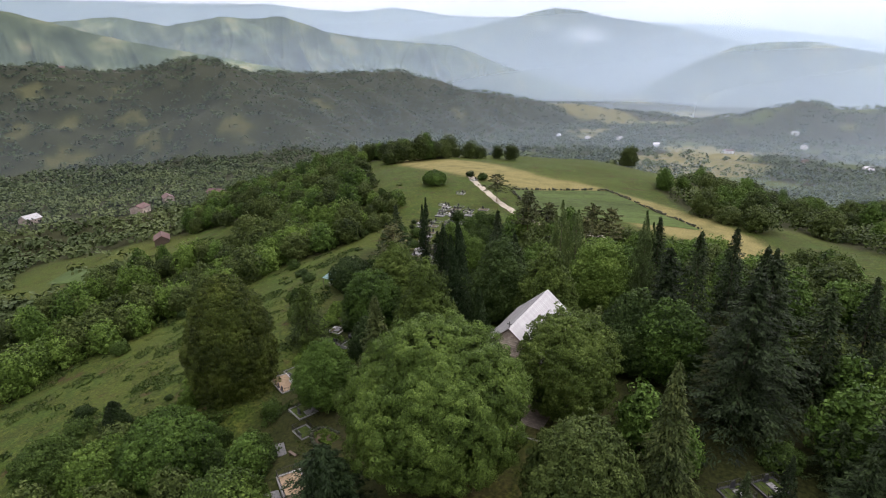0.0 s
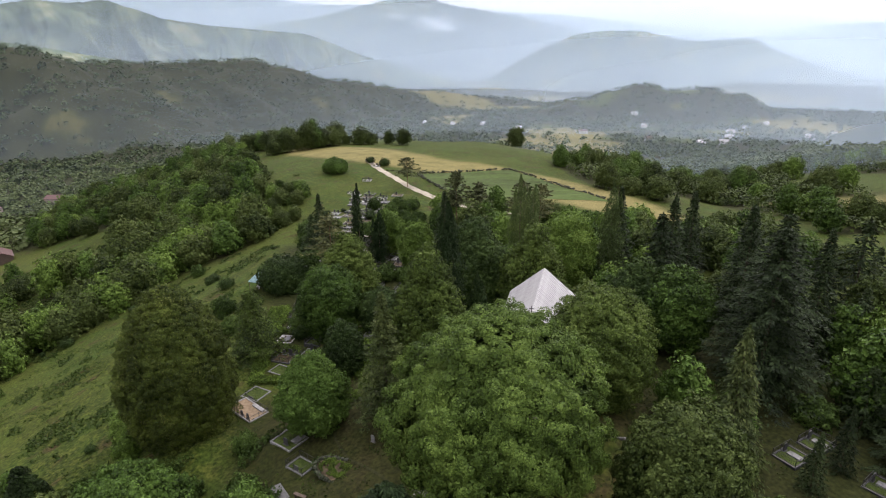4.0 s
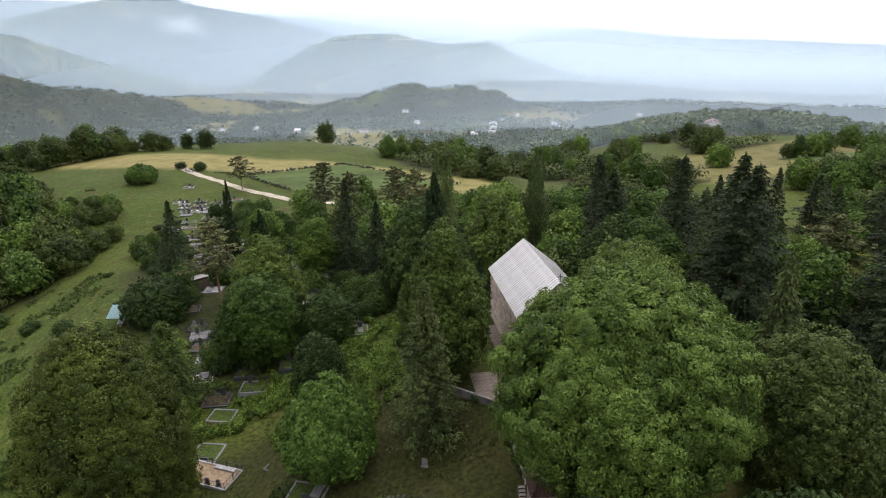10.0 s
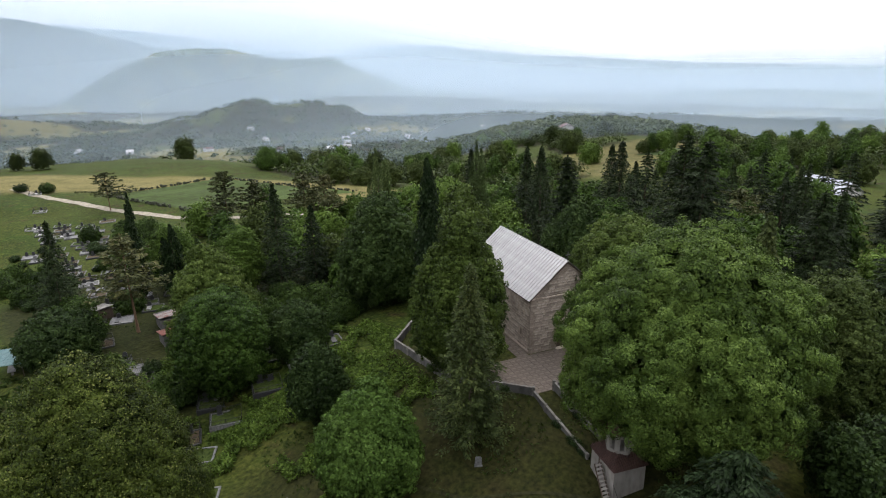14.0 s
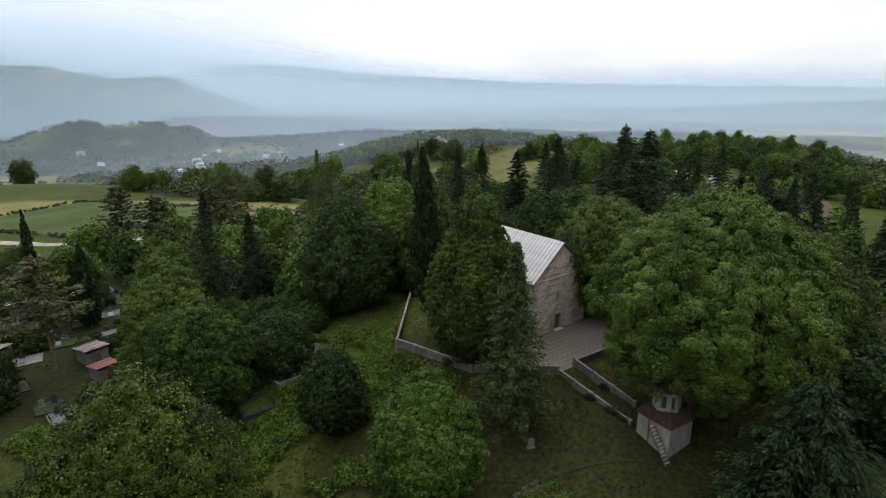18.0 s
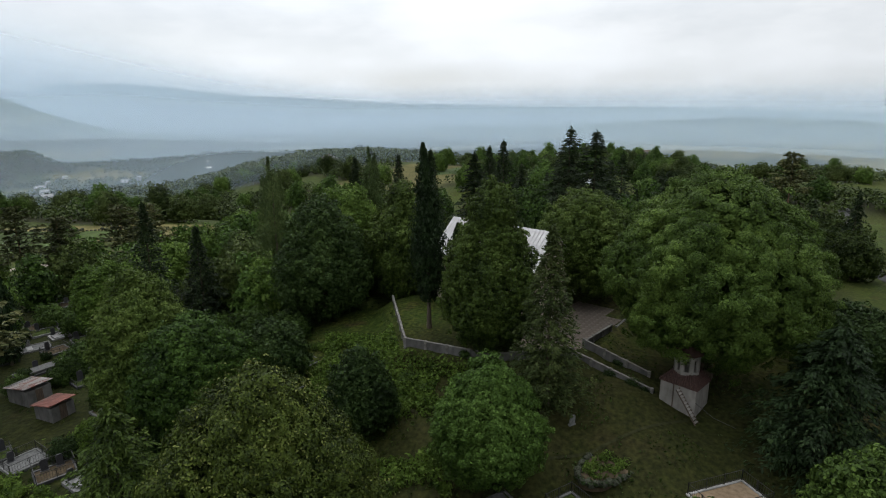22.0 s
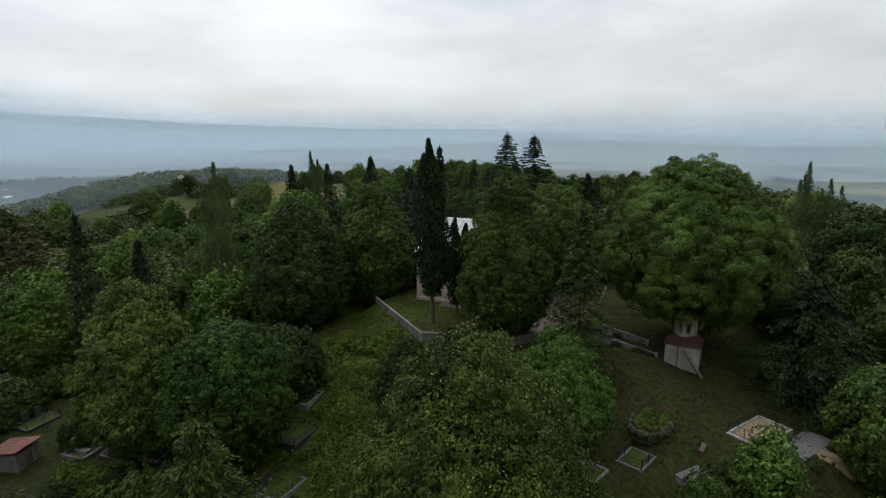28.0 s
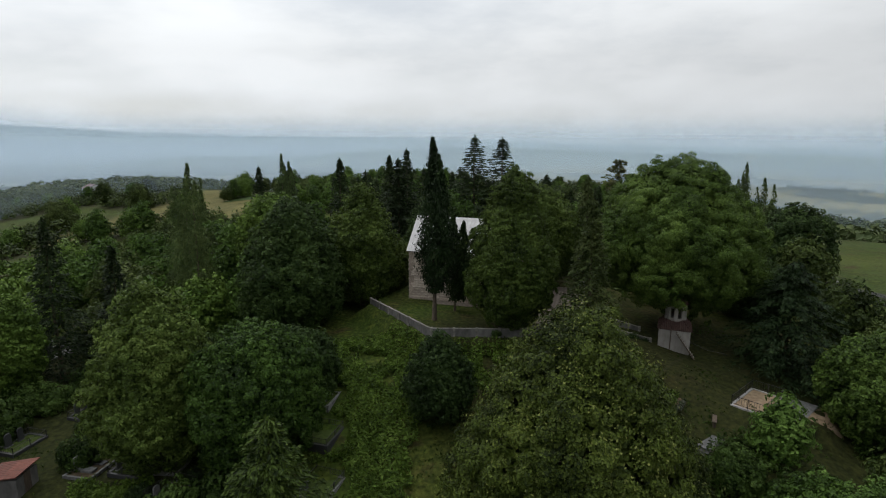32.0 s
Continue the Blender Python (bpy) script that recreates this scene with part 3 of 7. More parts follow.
mountain_range("backdrop_far_range", "pale mountain range lost in haze", 4560, 330,
               [(-80, 4.0), (-35, 4.8), (-20, 4.95), (-16.8, 4.5), (-12.8, 4.3), (-8.6, 4.7), (-4, 3.95), (0.8, 3.75), (6, 3.5), (13.4, 3.1), (22, 2.5), (31, 1.2), (36, 0.4), (39, 0.75), (41.5, 1.3), (46.4, 1.3), (50, 0.95), (54.3, 0.4),
                (61, 0.02), (68, -0.4), (75, -0.7), (83, -0.87), (92, -0.98), (100, -1.2), (112, -1.5), (121, -1.7), (140, -1.65), (165, -1.5), (190, -1.5)], -80, 190, 5, 0.6)
mountain_range("backdrop_plain_edge", "low wooded rise at the edge of the far plain", 3000, 200,
               [(58, -4.6), (66, -3.4), (75, -2.9), (84, -3.0), (92, -2.5), (101, -2.1), (108, -2.2), (118, -2.5), (128, -2.35), (140, -2.5), (165, -2.4), (190, -2.4)], 58, 190, 6, 0.5)


# ---- haze, put in as standing sheets ----
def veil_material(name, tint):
    """Sheet surface standing in for haze and cloud: mostly clear, scattering a share of the light, thinning out upwards
    to nothing at the height top.
    """
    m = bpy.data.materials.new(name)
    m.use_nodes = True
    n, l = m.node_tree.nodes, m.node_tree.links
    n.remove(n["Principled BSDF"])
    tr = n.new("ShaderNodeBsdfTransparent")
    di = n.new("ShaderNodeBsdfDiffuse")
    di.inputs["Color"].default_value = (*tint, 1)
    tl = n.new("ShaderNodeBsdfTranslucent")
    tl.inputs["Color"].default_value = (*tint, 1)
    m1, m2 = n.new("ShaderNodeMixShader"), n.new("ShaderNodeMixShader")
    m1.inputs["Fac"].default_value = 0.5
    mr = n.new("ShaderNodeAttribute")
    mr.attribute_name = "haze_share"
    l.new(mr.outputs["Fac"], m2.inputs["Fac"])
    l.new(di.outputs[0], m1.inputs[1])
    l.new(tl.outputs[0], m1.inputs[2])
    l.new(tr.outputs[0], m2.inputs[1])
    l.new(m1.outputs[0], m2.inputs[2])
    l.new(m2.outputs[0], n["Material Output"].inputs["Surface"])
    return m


def haze_sheet(radius, tint, shares, top, top_east, shrink=0.0):
    """A curved see-through sheet added to stand in for distance haze, thinning out upwards; shares gives its thickness
    by azimuth.
    """
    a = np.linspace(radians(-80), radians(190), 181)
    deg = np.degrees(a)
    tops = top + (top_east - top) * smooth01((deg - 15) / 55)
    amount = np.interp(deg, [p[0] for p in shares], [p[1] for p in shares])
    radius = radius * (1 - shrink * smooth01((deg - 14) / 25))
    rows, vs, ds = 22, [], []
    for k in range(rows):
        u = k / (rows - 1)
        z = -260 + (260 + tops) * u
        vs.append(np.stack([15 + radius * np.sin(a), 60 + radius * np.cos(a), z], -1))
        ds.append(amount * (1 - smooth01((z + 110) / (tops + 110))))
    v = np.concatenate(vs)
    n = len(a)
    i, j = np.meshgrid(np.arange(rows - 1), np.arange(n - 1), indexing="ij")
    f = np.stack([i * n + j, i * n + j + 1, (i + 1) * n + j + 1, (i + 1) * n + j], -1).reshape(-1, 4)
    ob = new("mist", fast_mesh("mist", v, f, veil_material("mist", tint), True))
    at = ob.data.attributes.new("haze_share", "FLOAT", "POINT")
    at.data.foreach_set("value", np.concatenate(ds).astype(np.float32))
    return tagged(ob, "see-through pale blue sheet standing in for valley haze", "mist", kind="structure")


# added sheets; their shares by azimuth set how pale each distance looks
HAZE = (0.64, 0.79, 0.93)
haze_sheet(480, HAZE, [(-22, 0.025), (-5, 0.1), (40, 0.22), (70, 0.26), (90, 0.2), (120, 0.14)], 70, 70, 0.3)
haze_sheet(1000, HAZE, [(-40, 0.07), (0, 0.12), (25, 0.17), (50, 0.34), (90, 0.36)], 160, 110)
haze_sheet(2130, HAZE, [(-40, 0.18), (-10, 0.22), (15, 0.28), (30, 0.34), (45, 0.5), (90, 0.50)], 420, 140)
haze_sheet(2700, HAZE, [(-40, 0.24), (-10, 0.29), (15, 0.35), (30, 0.40), (45, 0.47), (90, 0.40)], 520, 110)
haze_sheet(3460, HAZE, [(-40, 0.40), (-10, 0.46), (10, 0.50), (30, 0.66), (60, 0.64), (110, 0.50)], 800, 120)
haze_sheet(4100, HAZE, [(-40, 0.55), (-10, 0.62), (15, 0.72), (35, 0.88), (60, 0.70), (110, 0.50)], 1100, 150)


# wisps of low cloud clinging to the peak
def cloud_wisp(az0, el0, wide, high, amount):
    u, v = np.meshgrid(np.linspace(-1, 1, 41), np.linspace(-1, 1, 21), indexing="ij")
    a, e = np.radians(az0 + u * wide + 0.25 * v), np.radians(el0 + v * high - 0.18 * u)
    p = np.stack([15 + 3520 * np.sin(a), 60 + 3520 * np.cos(a), 46 + 3520 * np.tan(e)], -1).reshape(-1, 3)
    i, j = np.meshgrid(np.arange(40), np.arange(20), indexing="ij")
    f = np.stack([i * 21 + j, (i + 1) * 21 + j, (i + 1) * 21 + j + 1, i * 21 + j + 1], -1).reshape(-1, 4)
    share = amount * np.clip(1 - u ** 2 - v ** 2, 0, 1) ** 0.8 * np.clip(0.55 + 0.5 * lumps(u * 5 + az0, v * 3.2, 1.0, 2.0) + 0.25 * lumps(u * 11, v * 7, 1.0, 4.0), 0, 1)
    ob = new("cloud_wisp", fast_mesh("cloud_wisp", p, f, veil_material("cloud", (0.95, 0.97, 1.0)), True))
    at = ob.data.attributes.new("haze_share", "FLOAT", "POINT")
    at.data.foreach_set("value", share.ravel().astype(np.float32))
    return tagged(ob, "small white wisp of low cloud before the mountain", "cloud", kind="structure")


cloud_wisp(9.0, 2.0, 2.5, 0.95, 0.9)
cloud_wisp(5.3, 2.7, 1.0, 0.35, 0.6)


# ---- trees ----
def rot_frames(normals, rng):
    """Two axes across each normal, turned at random."""
    n = normals / (np.linalg.norm(normals, axis=1)[:, None] + 1e-9)
    r = rng.normal(size=n.shape)
    a = np.cross(n, r)
    a /= np.linalg.norm(a, axis=1)[:, None] + 1e-9
    return n, a, np.cross(n, a)


def leaf_cards(p, normals, length, width, rng, along=None):
    """Small pointed leaf sprays, folded a little along the middle; one quad each."""
    n, a, b = rot_frames(normals, rng)
    if along is not None:
        a = along / (np.linalg.norm(along, axis=1)[:, None] + 1e-9)
        b = np.cross(n, a)
        b /= np.linalg.norm(b, axis=1)[:, None] + 1e-9
    k = len(p)
    s = rng.uniform(0.65, 1.35, (k, 1))
    ln, wd = length * s, width * s * rng.uniform(0.8, 1.2, (k, 1))
    v = np.stack([p - a * ln * 0.5, p + b * wd * 0.5 - a * ln * 0.08 + n * wd * 0.12, p + a * ln * 0.5 - n * ln * 0.1, p - b * wd * 0.5 - a * ln * 0.08 + n * wd * 0.12], 1).reshape(-1, 3)
    return v, np.arange(4 * k).reshape(-1, 4)


def profile(shape, u):
    """Crown half-width, 0 to 1, at the height share u."""
    if shape == "round":
        return np.sqrt(np.clip(1 - (2 * u - 0.92) ** 2 / 1.17, 0.02, 1))
    if shape == "dome":
        return np.sqrt(np.clip(1 - np.clip((u - 0.38) / 0.62, -0.75, 1) ** 2, 0.03, 1))
    if shape == "spreading":
        return np.sqrt(np.clip(1 - np.where(u > 0.46, (u - 0.46) / 0.54, (0.46 - u) / 0.50) ** 2, 0.0, 1)) * np.clip(0.5 + u * 2.2, 0, 1) + 0.02
    if shape == "egg":
        return np.clip(1 - np.clip((u - 0.3) / 0.7, -0.8, 1) ** 2, 0.02, 1) ** 0.76
    if shape == "ovate":
        return np.clip(np.sin(np.pi * np.clip(u, 0, 1) ** 0.62) ** 0.7, 0.05, 1)
    if shape == "cone":
        return np.clip(1.02 - u, 0.03, 1) ** 0.85 * smooth01(u / 0.06 + 0.3)
    if shape == "column":
        return np.clip(np.minimum(((1.03 - u) * 2.0) ** 0.85, 1) * np.clip(0.45 + u * 3.5, 0, 1), 0.05, 1)
    return np.ones_like(u)


def trunk_mesh(h, r, base, rng, material, limbs=7, spread=3.0, lean=0.0, sides=8):
    k = 7
    zs = np.linspace(-0.4, h, k)
    bend = rng.normal(size=(k, 2)).cumsum(0) * 0.05 * r * 2
    pts = np.stack([bend[:, 0] + lean * zs, bend[:, 1], zs], -1)
    rad = r * np.linspace(1.15, 0.22, k)
    rad[0] *= 1.35
    pieces = [tube(pts, rad, sides)]
    for i in range(limbs):
        u = rng.uniform(base, 0.9)
        a = i * 2.4 + rng.uniform(-0.4, 0.4)
        p0 = np.array([np.interp(u * h, zs, pts[:, 0]), np.interp(u * h, zs, pts[:, 1]), u * h])
        ln = spread * rng.uniform(0.6, 1.0) * (1.15 - 0.6 * u)
        d = np.array([math.cos(a), math.sin(a), 0.55])
        p1, p2 = p0 + d * ln * 0.5, p0 + d * ln + np.array([0, 0, ln * 0.12])
        pieces.append(tube([p0, p1, p2], [r * 0.32, r * 0.2, r * 0.06], 5))
    v, f = merge(pieces)
    return fast_mesh("trunk", v, f, material, True)


def bulges(n, freq, phase):
    """Rounded boughs with creases between them, as seen along the directions n: 0 in a crease, 1 on a bough."""
    a = np.sin(freq * n[:, 0] + 1.7 * np.sin(freq * 0.6 * n[:, 2] + phase) + phase) + np.sin(freq * n[:, 1] - 1.3 * np.sin(freq * 0.7 * n[:, 0] + 2 * phase)) + np.sin(freq * 1.25 * n[:, 2] + 1.1 * np.sin(freq * 0.5 * n[:, 1] + phase) + 3 * phase)
    return 1 - np.exp(-np.abs(a) * 1.6)


def broad_crown(h, base, r, shape, leaves, size, material, rng, clump=None, squash=(1, 1), crease=0.22, clear=None, fill=1.0, blossom=False):
    """A dense crown: leafy tufts packed over a creased outline, sprays on the outside of each tuft, and a closed leafy layer beneath them."""
    z0 = h * base
    hh = h - z0
    rc = clump or max(0.26, 0.062 * r)
    uu = np.linspace(0.004, 0.996, 200)
    pr = profile(shape, uu) * np.sqrt(np.clip((1 - uu) / 0.035, 0, 1))
    slope = np.gradient(pr * r, uu * hh)
    dens = np.cumsum(pr * np.sqrt(1 + np.clip(slope, -6, 6) ** 2) + 0.03)
    area = 2 * math.pi * r * hh * float((pr * np.sqrt(1 + np.clip(slope, -6, 6) ** 2)).mean())
    dens = dens / dens[-1]
    phase = rng.uniform(0, 6.283)

    def shell(count, depth, wild):
        """Points of the outline, sunk by depth, with the direction out of the crown."""
        t = (np.arange(count) + rng.uniform(0.1, 0.9, count)) / count
        u = np.interp(t, dens, uu)
        a = np.arange(count) * 2.39996 + rng.uniform(-wild, wild, count)
        q, dq = np.interp(u, uu, pr) * r, np.interp(u, uu, slope)
        n = np.stack([np.cos(a), np.sin(a), -np.clip(dq, -5, 5)], -1)
        n /= np.linalg.norm(n, axis=1)[:, None]
        g = np.stack([np.cos(a) * q / r, np.sin(a) * q / r, (u - 0.45) * hh / r], -1)
        k = (bulges(g, 2.4, phase + 4) - 0.7) * crease * 0.5 + (bulges(g, 5.0, phase) - 0.7) * crease + (bulges(g, 11.0, phase + 2) - 0.7) * crease * 0.5
        p = np.stack([q * np.cos(a) * squash[0], q * np.sin(a) * squash[1], z0 + u * hh], -1)
        return p + n * (k * r - depth)[:, None], n

    nc = int(area / (math.pi * rc * rc * 0.62))
    c, n = shell(nc, rc * 0.75, 0.5)
    lr = rc * rng.uniform(0.7, 1.25, nc)
    c = c + n * (rng.normal(size=nc) * 0.58 * rc)[:, None]
    which = rng.choice(nc, leaves, p=lr ** 2 / (lr ** 2).sum())
    d = rng.normal(size=(leaves, 3))
    d /= np.linalg.norm(d, axis=1)[:, None]
    o = n[which] * 0.85 + np.array([0, 0, 0.35])
    o /= np.linalg.norm(o, axis=1)[:, None]
    dot = (d * o).sum(1)
    d = np.where((dot < -0.05)[:, None], d - 2 * dot[:, None] * o, d)
    lo, hi = (1.0, 0.3) if blossom else (0.78, 0.36)
    q = c[which] + d * (lr[which] * (lo + hi * rng.uniform(0, 1, leaves) ** 1.6))[:, None] * np.array([1, 1, 0.88])
    nrm = d * 0.95 + n[which] * 0.45 + rng.normal(size=(leaves, 3)) * 0.2
    if clear is not None:
        x0, x1, y0, y1, zt = clear
        keep = ~((q[:, 0] > x0) & (q[:, 0] < x1) & (q[:, 1] > y0) & (q[:, 1] < y1) & (q[:, 2] < zt))
        q, nrm = q[keep], nrm[keep]
    v1, f1 = leaf_cards(q, nrm, size * 1.02, size * 0.62, rng)
    if not fill:
        return fast_mesh("crown", v1, f1, material)
    # the packed inside, which closes the view through the crown
    pcs, nns, pls = [], [], []
    for depth, wide in ((1.7 * rc, 0.85), (2.9 * rc, 1.5)):
        nk = int(fill * area / (0.3 * (wide * rc) ** 2))
        p, m = shell(nk, depth, 0.8)
        pcs.append(p)
        nns.append(m + rng.normal(size=p.shape) * 0.35)
        pls.append(np.full((nk, 1), wide * rc))
    pc, pn, pl = np.concatenate(pcs), np.concatenate(nns), np.concatenate(pls)
    if clear is not None:
        keep = ~((pc[:, 0] > x0 - 0.5) & (pc[:, 0] < x1 + 0.5) & (pc[:, 1] > y0 - 0.5) & (pc[:, 1] < y1 + 0.5) & (pc[:, 2] < zt + 0.5))
        pc, pn, pl = pc[keep], pn[keep], pl[keep]
    v2, f2 = leaf_cards(pc, pn, pl, pl * 0.7, rng)
    return fast_mesh("crown", np.concatenate([v1, v2]), np.concatenate([f1, f2 + len(v1)]), material)


def conifer_crown(h, base, r, rng, material, whorl=0.55, per=9, droop=0.25, cards=16, size=0.55, gap=0.0, power=0.9, flat=False, upturn=0.0, ragged=0.18):
    """Whorls of boughs, each a spray of needle tufts along a drooping line."""
    ps, ns, al = [], [], []
    z = h * base
    while z < h * 0.985:
        u = (z - h * base) / (h - h * base)
        ln0 = r * (1 - u) ** power + 0.15
        k = max(4, int(per * (0.55 + 0.45 * (1 - u))))
        a0 = rng.uniform(0, 6.28)
        for i in range(k):
            if rng.uniform() < gap:
                continue
            a = a0 + 6.283 * i / k + rng.uniform(-0.25, 0.25)
            ln = ln0 * rng.uniform(1 - ragged * 2, 1 + ragged)
            m = max(3, int(cards * (0.35 + 0.65 * ln / (r + 0.2))))
            s = np.sqrt(rng.uniform(0.02, 1, m)) * ln
            dr = droop * s + upturn * s * s / max(ln, 0.3)
            side = rng.normal(size=m) * (0.10 * ln + 0.08) * (1.1 - 0.6 * s / ln)
            d = np.array([math.cos(a), math.sin(a), 0.0])
            e = np.array([-math.sin(a), math.cos(a), 0.0])
            p = d * s[:, None] + e * side[:, None]
            p[:, 2] = z - dr + rng.normal(size=m) * (0.05 if flat else 0.12)
            ps.append(p)
            nv = np.array([0, 0, 1.0]) + rng.normal(size=(m, 3)) * (0.35 if flat else 0.6) + d * 0.25
            ns.append(nv)
            al.append(d + e * (np.sign(side) * 0.7)[:, None] + np.array([0, 0, -droop - 0.1]) + rng.normal(size=(m, 3)) * 0.25)
        z += whorl * rng.uniform(0.75, 1.25) * (0.55 + 0.45 * (1 - u))
    top = np.stack([np.zeros(8), np.zeros(8), h - np.linspace(0.0, 1.0, 8)], -1) + rng.normal(size=(8, 3)) * 0.05
    ps.append(top)
    ns.append(rng.normal(size=(8, 3)) + np.array([1, 0, 0]))
    al.append(np.tile(np.array([[0, 0, 1.0]]), (8, 1)) + rng.normal(size=(8, 3)) * 0.3)
    p, nn, aa = np.concatenate(ps), np.concatenate(ns), np.concatenate(al)
    v, f = leaf_cards(p, nn, size, size * 0.42, rng, aa)
    return fast_mesh("crown", v, f, material)


def place_tree(name, label, category, x, y, trunk, crown, turn=0.0, sink=0.15, group=""):
    t = thing(name, label, category, pose(x, y, gz(x, y) - sink, 0, 0, turn), group)
    part("trunk", trunk, None, t)
    part("crown", crown, None, t)
    return t


def broad_tree(name, label, x, y, top, r, shape, material, leaves, size, seed, base=0.18, clump=None, squash=(1, 1), trunk_r=None, turn=0.0, crease=0.22, clear=None):
    rng = np.random.default_rng(seed)
    h = top - gz(x, y) + 0.15
    tr = trunk_mesh(h * 0.72, trunk_r or max(0.16, h * 0.017), max(base, 0.15), rng, M_BARK, 9, r * 0.55)
    return place_tree(name, label, "tree", x, y, tr, broad_crown(h, base, r, shape, leaves, size, material, rng, clump, squash, crease, clear), turn)


def conifer(name, label, x, y, top, r, material, seed, bark=None, base=0.06, **kw):
    rng = np.random.default_rng(seed)
    h = top - gz(x, y) + 0.15
    tr = trunk_mesh(h * 0.97, max(0.14, h * 0.012), 0.3, rng, bark or M_BARK, 0)
    return place_tree(name, label, "tree", x, y, tr, conifer_crown(h, base, r, rng, material, **kw))


def column_tree(name, label, x, y, top, r, material, leaves, size, seed, base=0.04, lobes=46, lean=0.0, spires=3):
    rng = np.random.default_rng(seed)
    h = top - gz(x, y) + 0.15
    z0 = h * base
    u = rng.uniform(0, 1, leaves)
    n_l = lobes
    la, lu = rng.uniform(0, 6.283, n_l), np.linspace(0.02, 0.96, n_l) + rng.uniform(-0.02, 0.02, n_l)
    which = rng.integers(0, n_l, leaves)
    uu = lu[which] + (rng.uniform(0, 1, leaves) ** 1.3) * 0.13
    a = la[which] + rng.normal(size=leaves) * 0.75
    rr = r * rng.uniform(0.55, 1.2, n_l)[which] * profile("column", np.clip(uu, 0, 1)) * (0.75 + 0.45 * rng.uniform(0, 1, leaves)) * (1 - 0.55 * np.clip(uu - lu[which], 0, 1) / 0.13 * rng.uniform(0, 1, leaves))
    # several spires of unequal height make up the crown
    own = rng.choice(spires, leaves, p=np.linspace(1.6, 0.7, spires) / np.linspace(1.6, 0.7, spires).sum())
    sa, tall, sr = rng.uniform(0, 6.283, spires), np.concatenate([[1.0], rng.uniform(0.72, 0.95, spires)])[:spires], np.concatenate([[0.12], rng.uniform(0.4, 0.62, spires)])[:spires] * r
    uu = np.clip(uu, 0, 1) * tall[own]
    grow_ = smooth01(uu / 0.3) * 0.7 + 0.3
    p = np.stack([rr * (0.72 if spires > 1 else 1) * np.cos(a) + sr[own] * np.cos(sa[own]) * grow_ + lean * np.clip(uu - 0.6, 0, 1) * h, rr * (0.72 if spires > 1 else 1) * np.sin(a) + sr[own] * np.sin(sa[own]) * grow_, z0 + uu * (h - z0)], -1)
    nrm = np.stack([np.cos(a), np.sin(a), 0 * a + 0.25], -1) + rng.normal(size=(leaves, 3)) * 0.4
    al = np.tile(np.array([[0, 0, 1.0]]), (leaves, 1)) + rng.normal(size=(leaves, 3)) * 0.35
    v, f = leaf_cards(p, nrm, size, size * 0.45, rng, al)
    tr = trunk_mesh(h * 0.8, max(0.12, h * 0.011), 0.2, rng, M_BARK, 0)
    return place_tree(name, label, "tree", x, y, tr, fast_mesh("crown", v, f, material))


# ---- trees round the church ----
broad_tree("plane_tree", "huge spreading bright green broadleaf tree beside the church", 10.1, 61.8, 19.5, 10.1, "spreading", M_PLANE, 190000, 0.21, 1, squash=(0.97, 0.97), base=0.11, trunk_r=0.75, crease=0.2, clear=(-12.0, -3.4, -0.2, 5.6, 4.7))
flowering = broad_tree("lime_tree", "tall dense flowering lime tree on the grassy slope", -27.5, 90.2, 14.2, 7.5, "egg", M_LIMEF, 170000, 0.165, 2, base=0.02, crease=0.1)
broad_tree("lime_tree", "full green lime tree in front of the church gable", 27.0, 74.6, 15.2, 6.6, "round", M_LIME, 44000, 0.25, 3, base=0.06, crease=0.18)
broad_tree("lime_tree", "egg-shaped lime tree inside the churchyard wall", 7.0, 84.2, 19.3, 5.0, "ovate", M_LIME, 52000, 0.235, 4, base=0.04, crease=0.24)
conifer("spruce", "slender green spruce on the slope below the churchyard wall", 0.6, 77.4, 16.0, 4.2, M_SPRUCE, 5, whorl=0.46, per=14, cards=44, droop=0.12, size=0.36, upturn=-0.12, ragged=0.22)
column_tree("cypress", "tall dark leaning cypress beside the church wall", 11.8, 92.5, 22.1, 2.5, M_CYPRESS, 14500, 0.40, 6, base=0.16, lean=-0.05)
column_tree("cypress", "shorter dark cypress beside the church wall", 14.9, 89.4, 12.4, 2.0, M_CYPRESS, 8500, 0.38, 7, base=0.1)
broad_tree("walnut_tree", "round green walnut tree beside the grave plots", -8.6, 81.3, 7.0, 4.7, "ovate", M_WALNUT, 32000, 0.22, 8, base=0.06)
broad_tree("cherry_tree", "dense dark green young tree on the slope", -4.7, 94.5, 4.9, 3.4, "ovate", M_DARK, 9000, 0.28, 9, base=0.05)
conifer("spruce", "broad light green spruce among the graves", -20.0, 108.1, 5.0, 5.4, M_LIME, 10, whorl=0.42, per=14, cards=46, droop=0.26, size=0.4, power=0.62, ragged=0.28)
broad_tree("maple_tree", "wide bright green tree over the cemetery", -7.0, 111.0, 6.9, 5.6, "round", M_WALNUT, 44000, 0.24, 11, base=0.05)
broad_tree("lime_tree", "tall rounded lime tree over the cemetery", -3.4, 120.2, 10.2, 5.9, "ovate", M_LIME, 36000, 0.27, 12, base=0.05, crease=0.24)
broad_tree("hazel_tree", "low dark green tree on the slope", 1.9, 108.0, 3.1, 4.0, "dome", M_DARK, 9000, 0.30, 13, base=0.05)
broad_tree("beech_tree", "big dark broadleaf tree behind the churchyard wall", 19.4, 110.2, 15.0, 6.6, "ovate", M_DARK, 26000, 0.33, 14, base=0.03)
broad_tree("lime_tree", "tall lime tree behind the church", 27.0, 101.0, 15.6, 5.6, "ovate", M_LIME, 18000, 0.36, 15, base=0.05, crease=0.24)
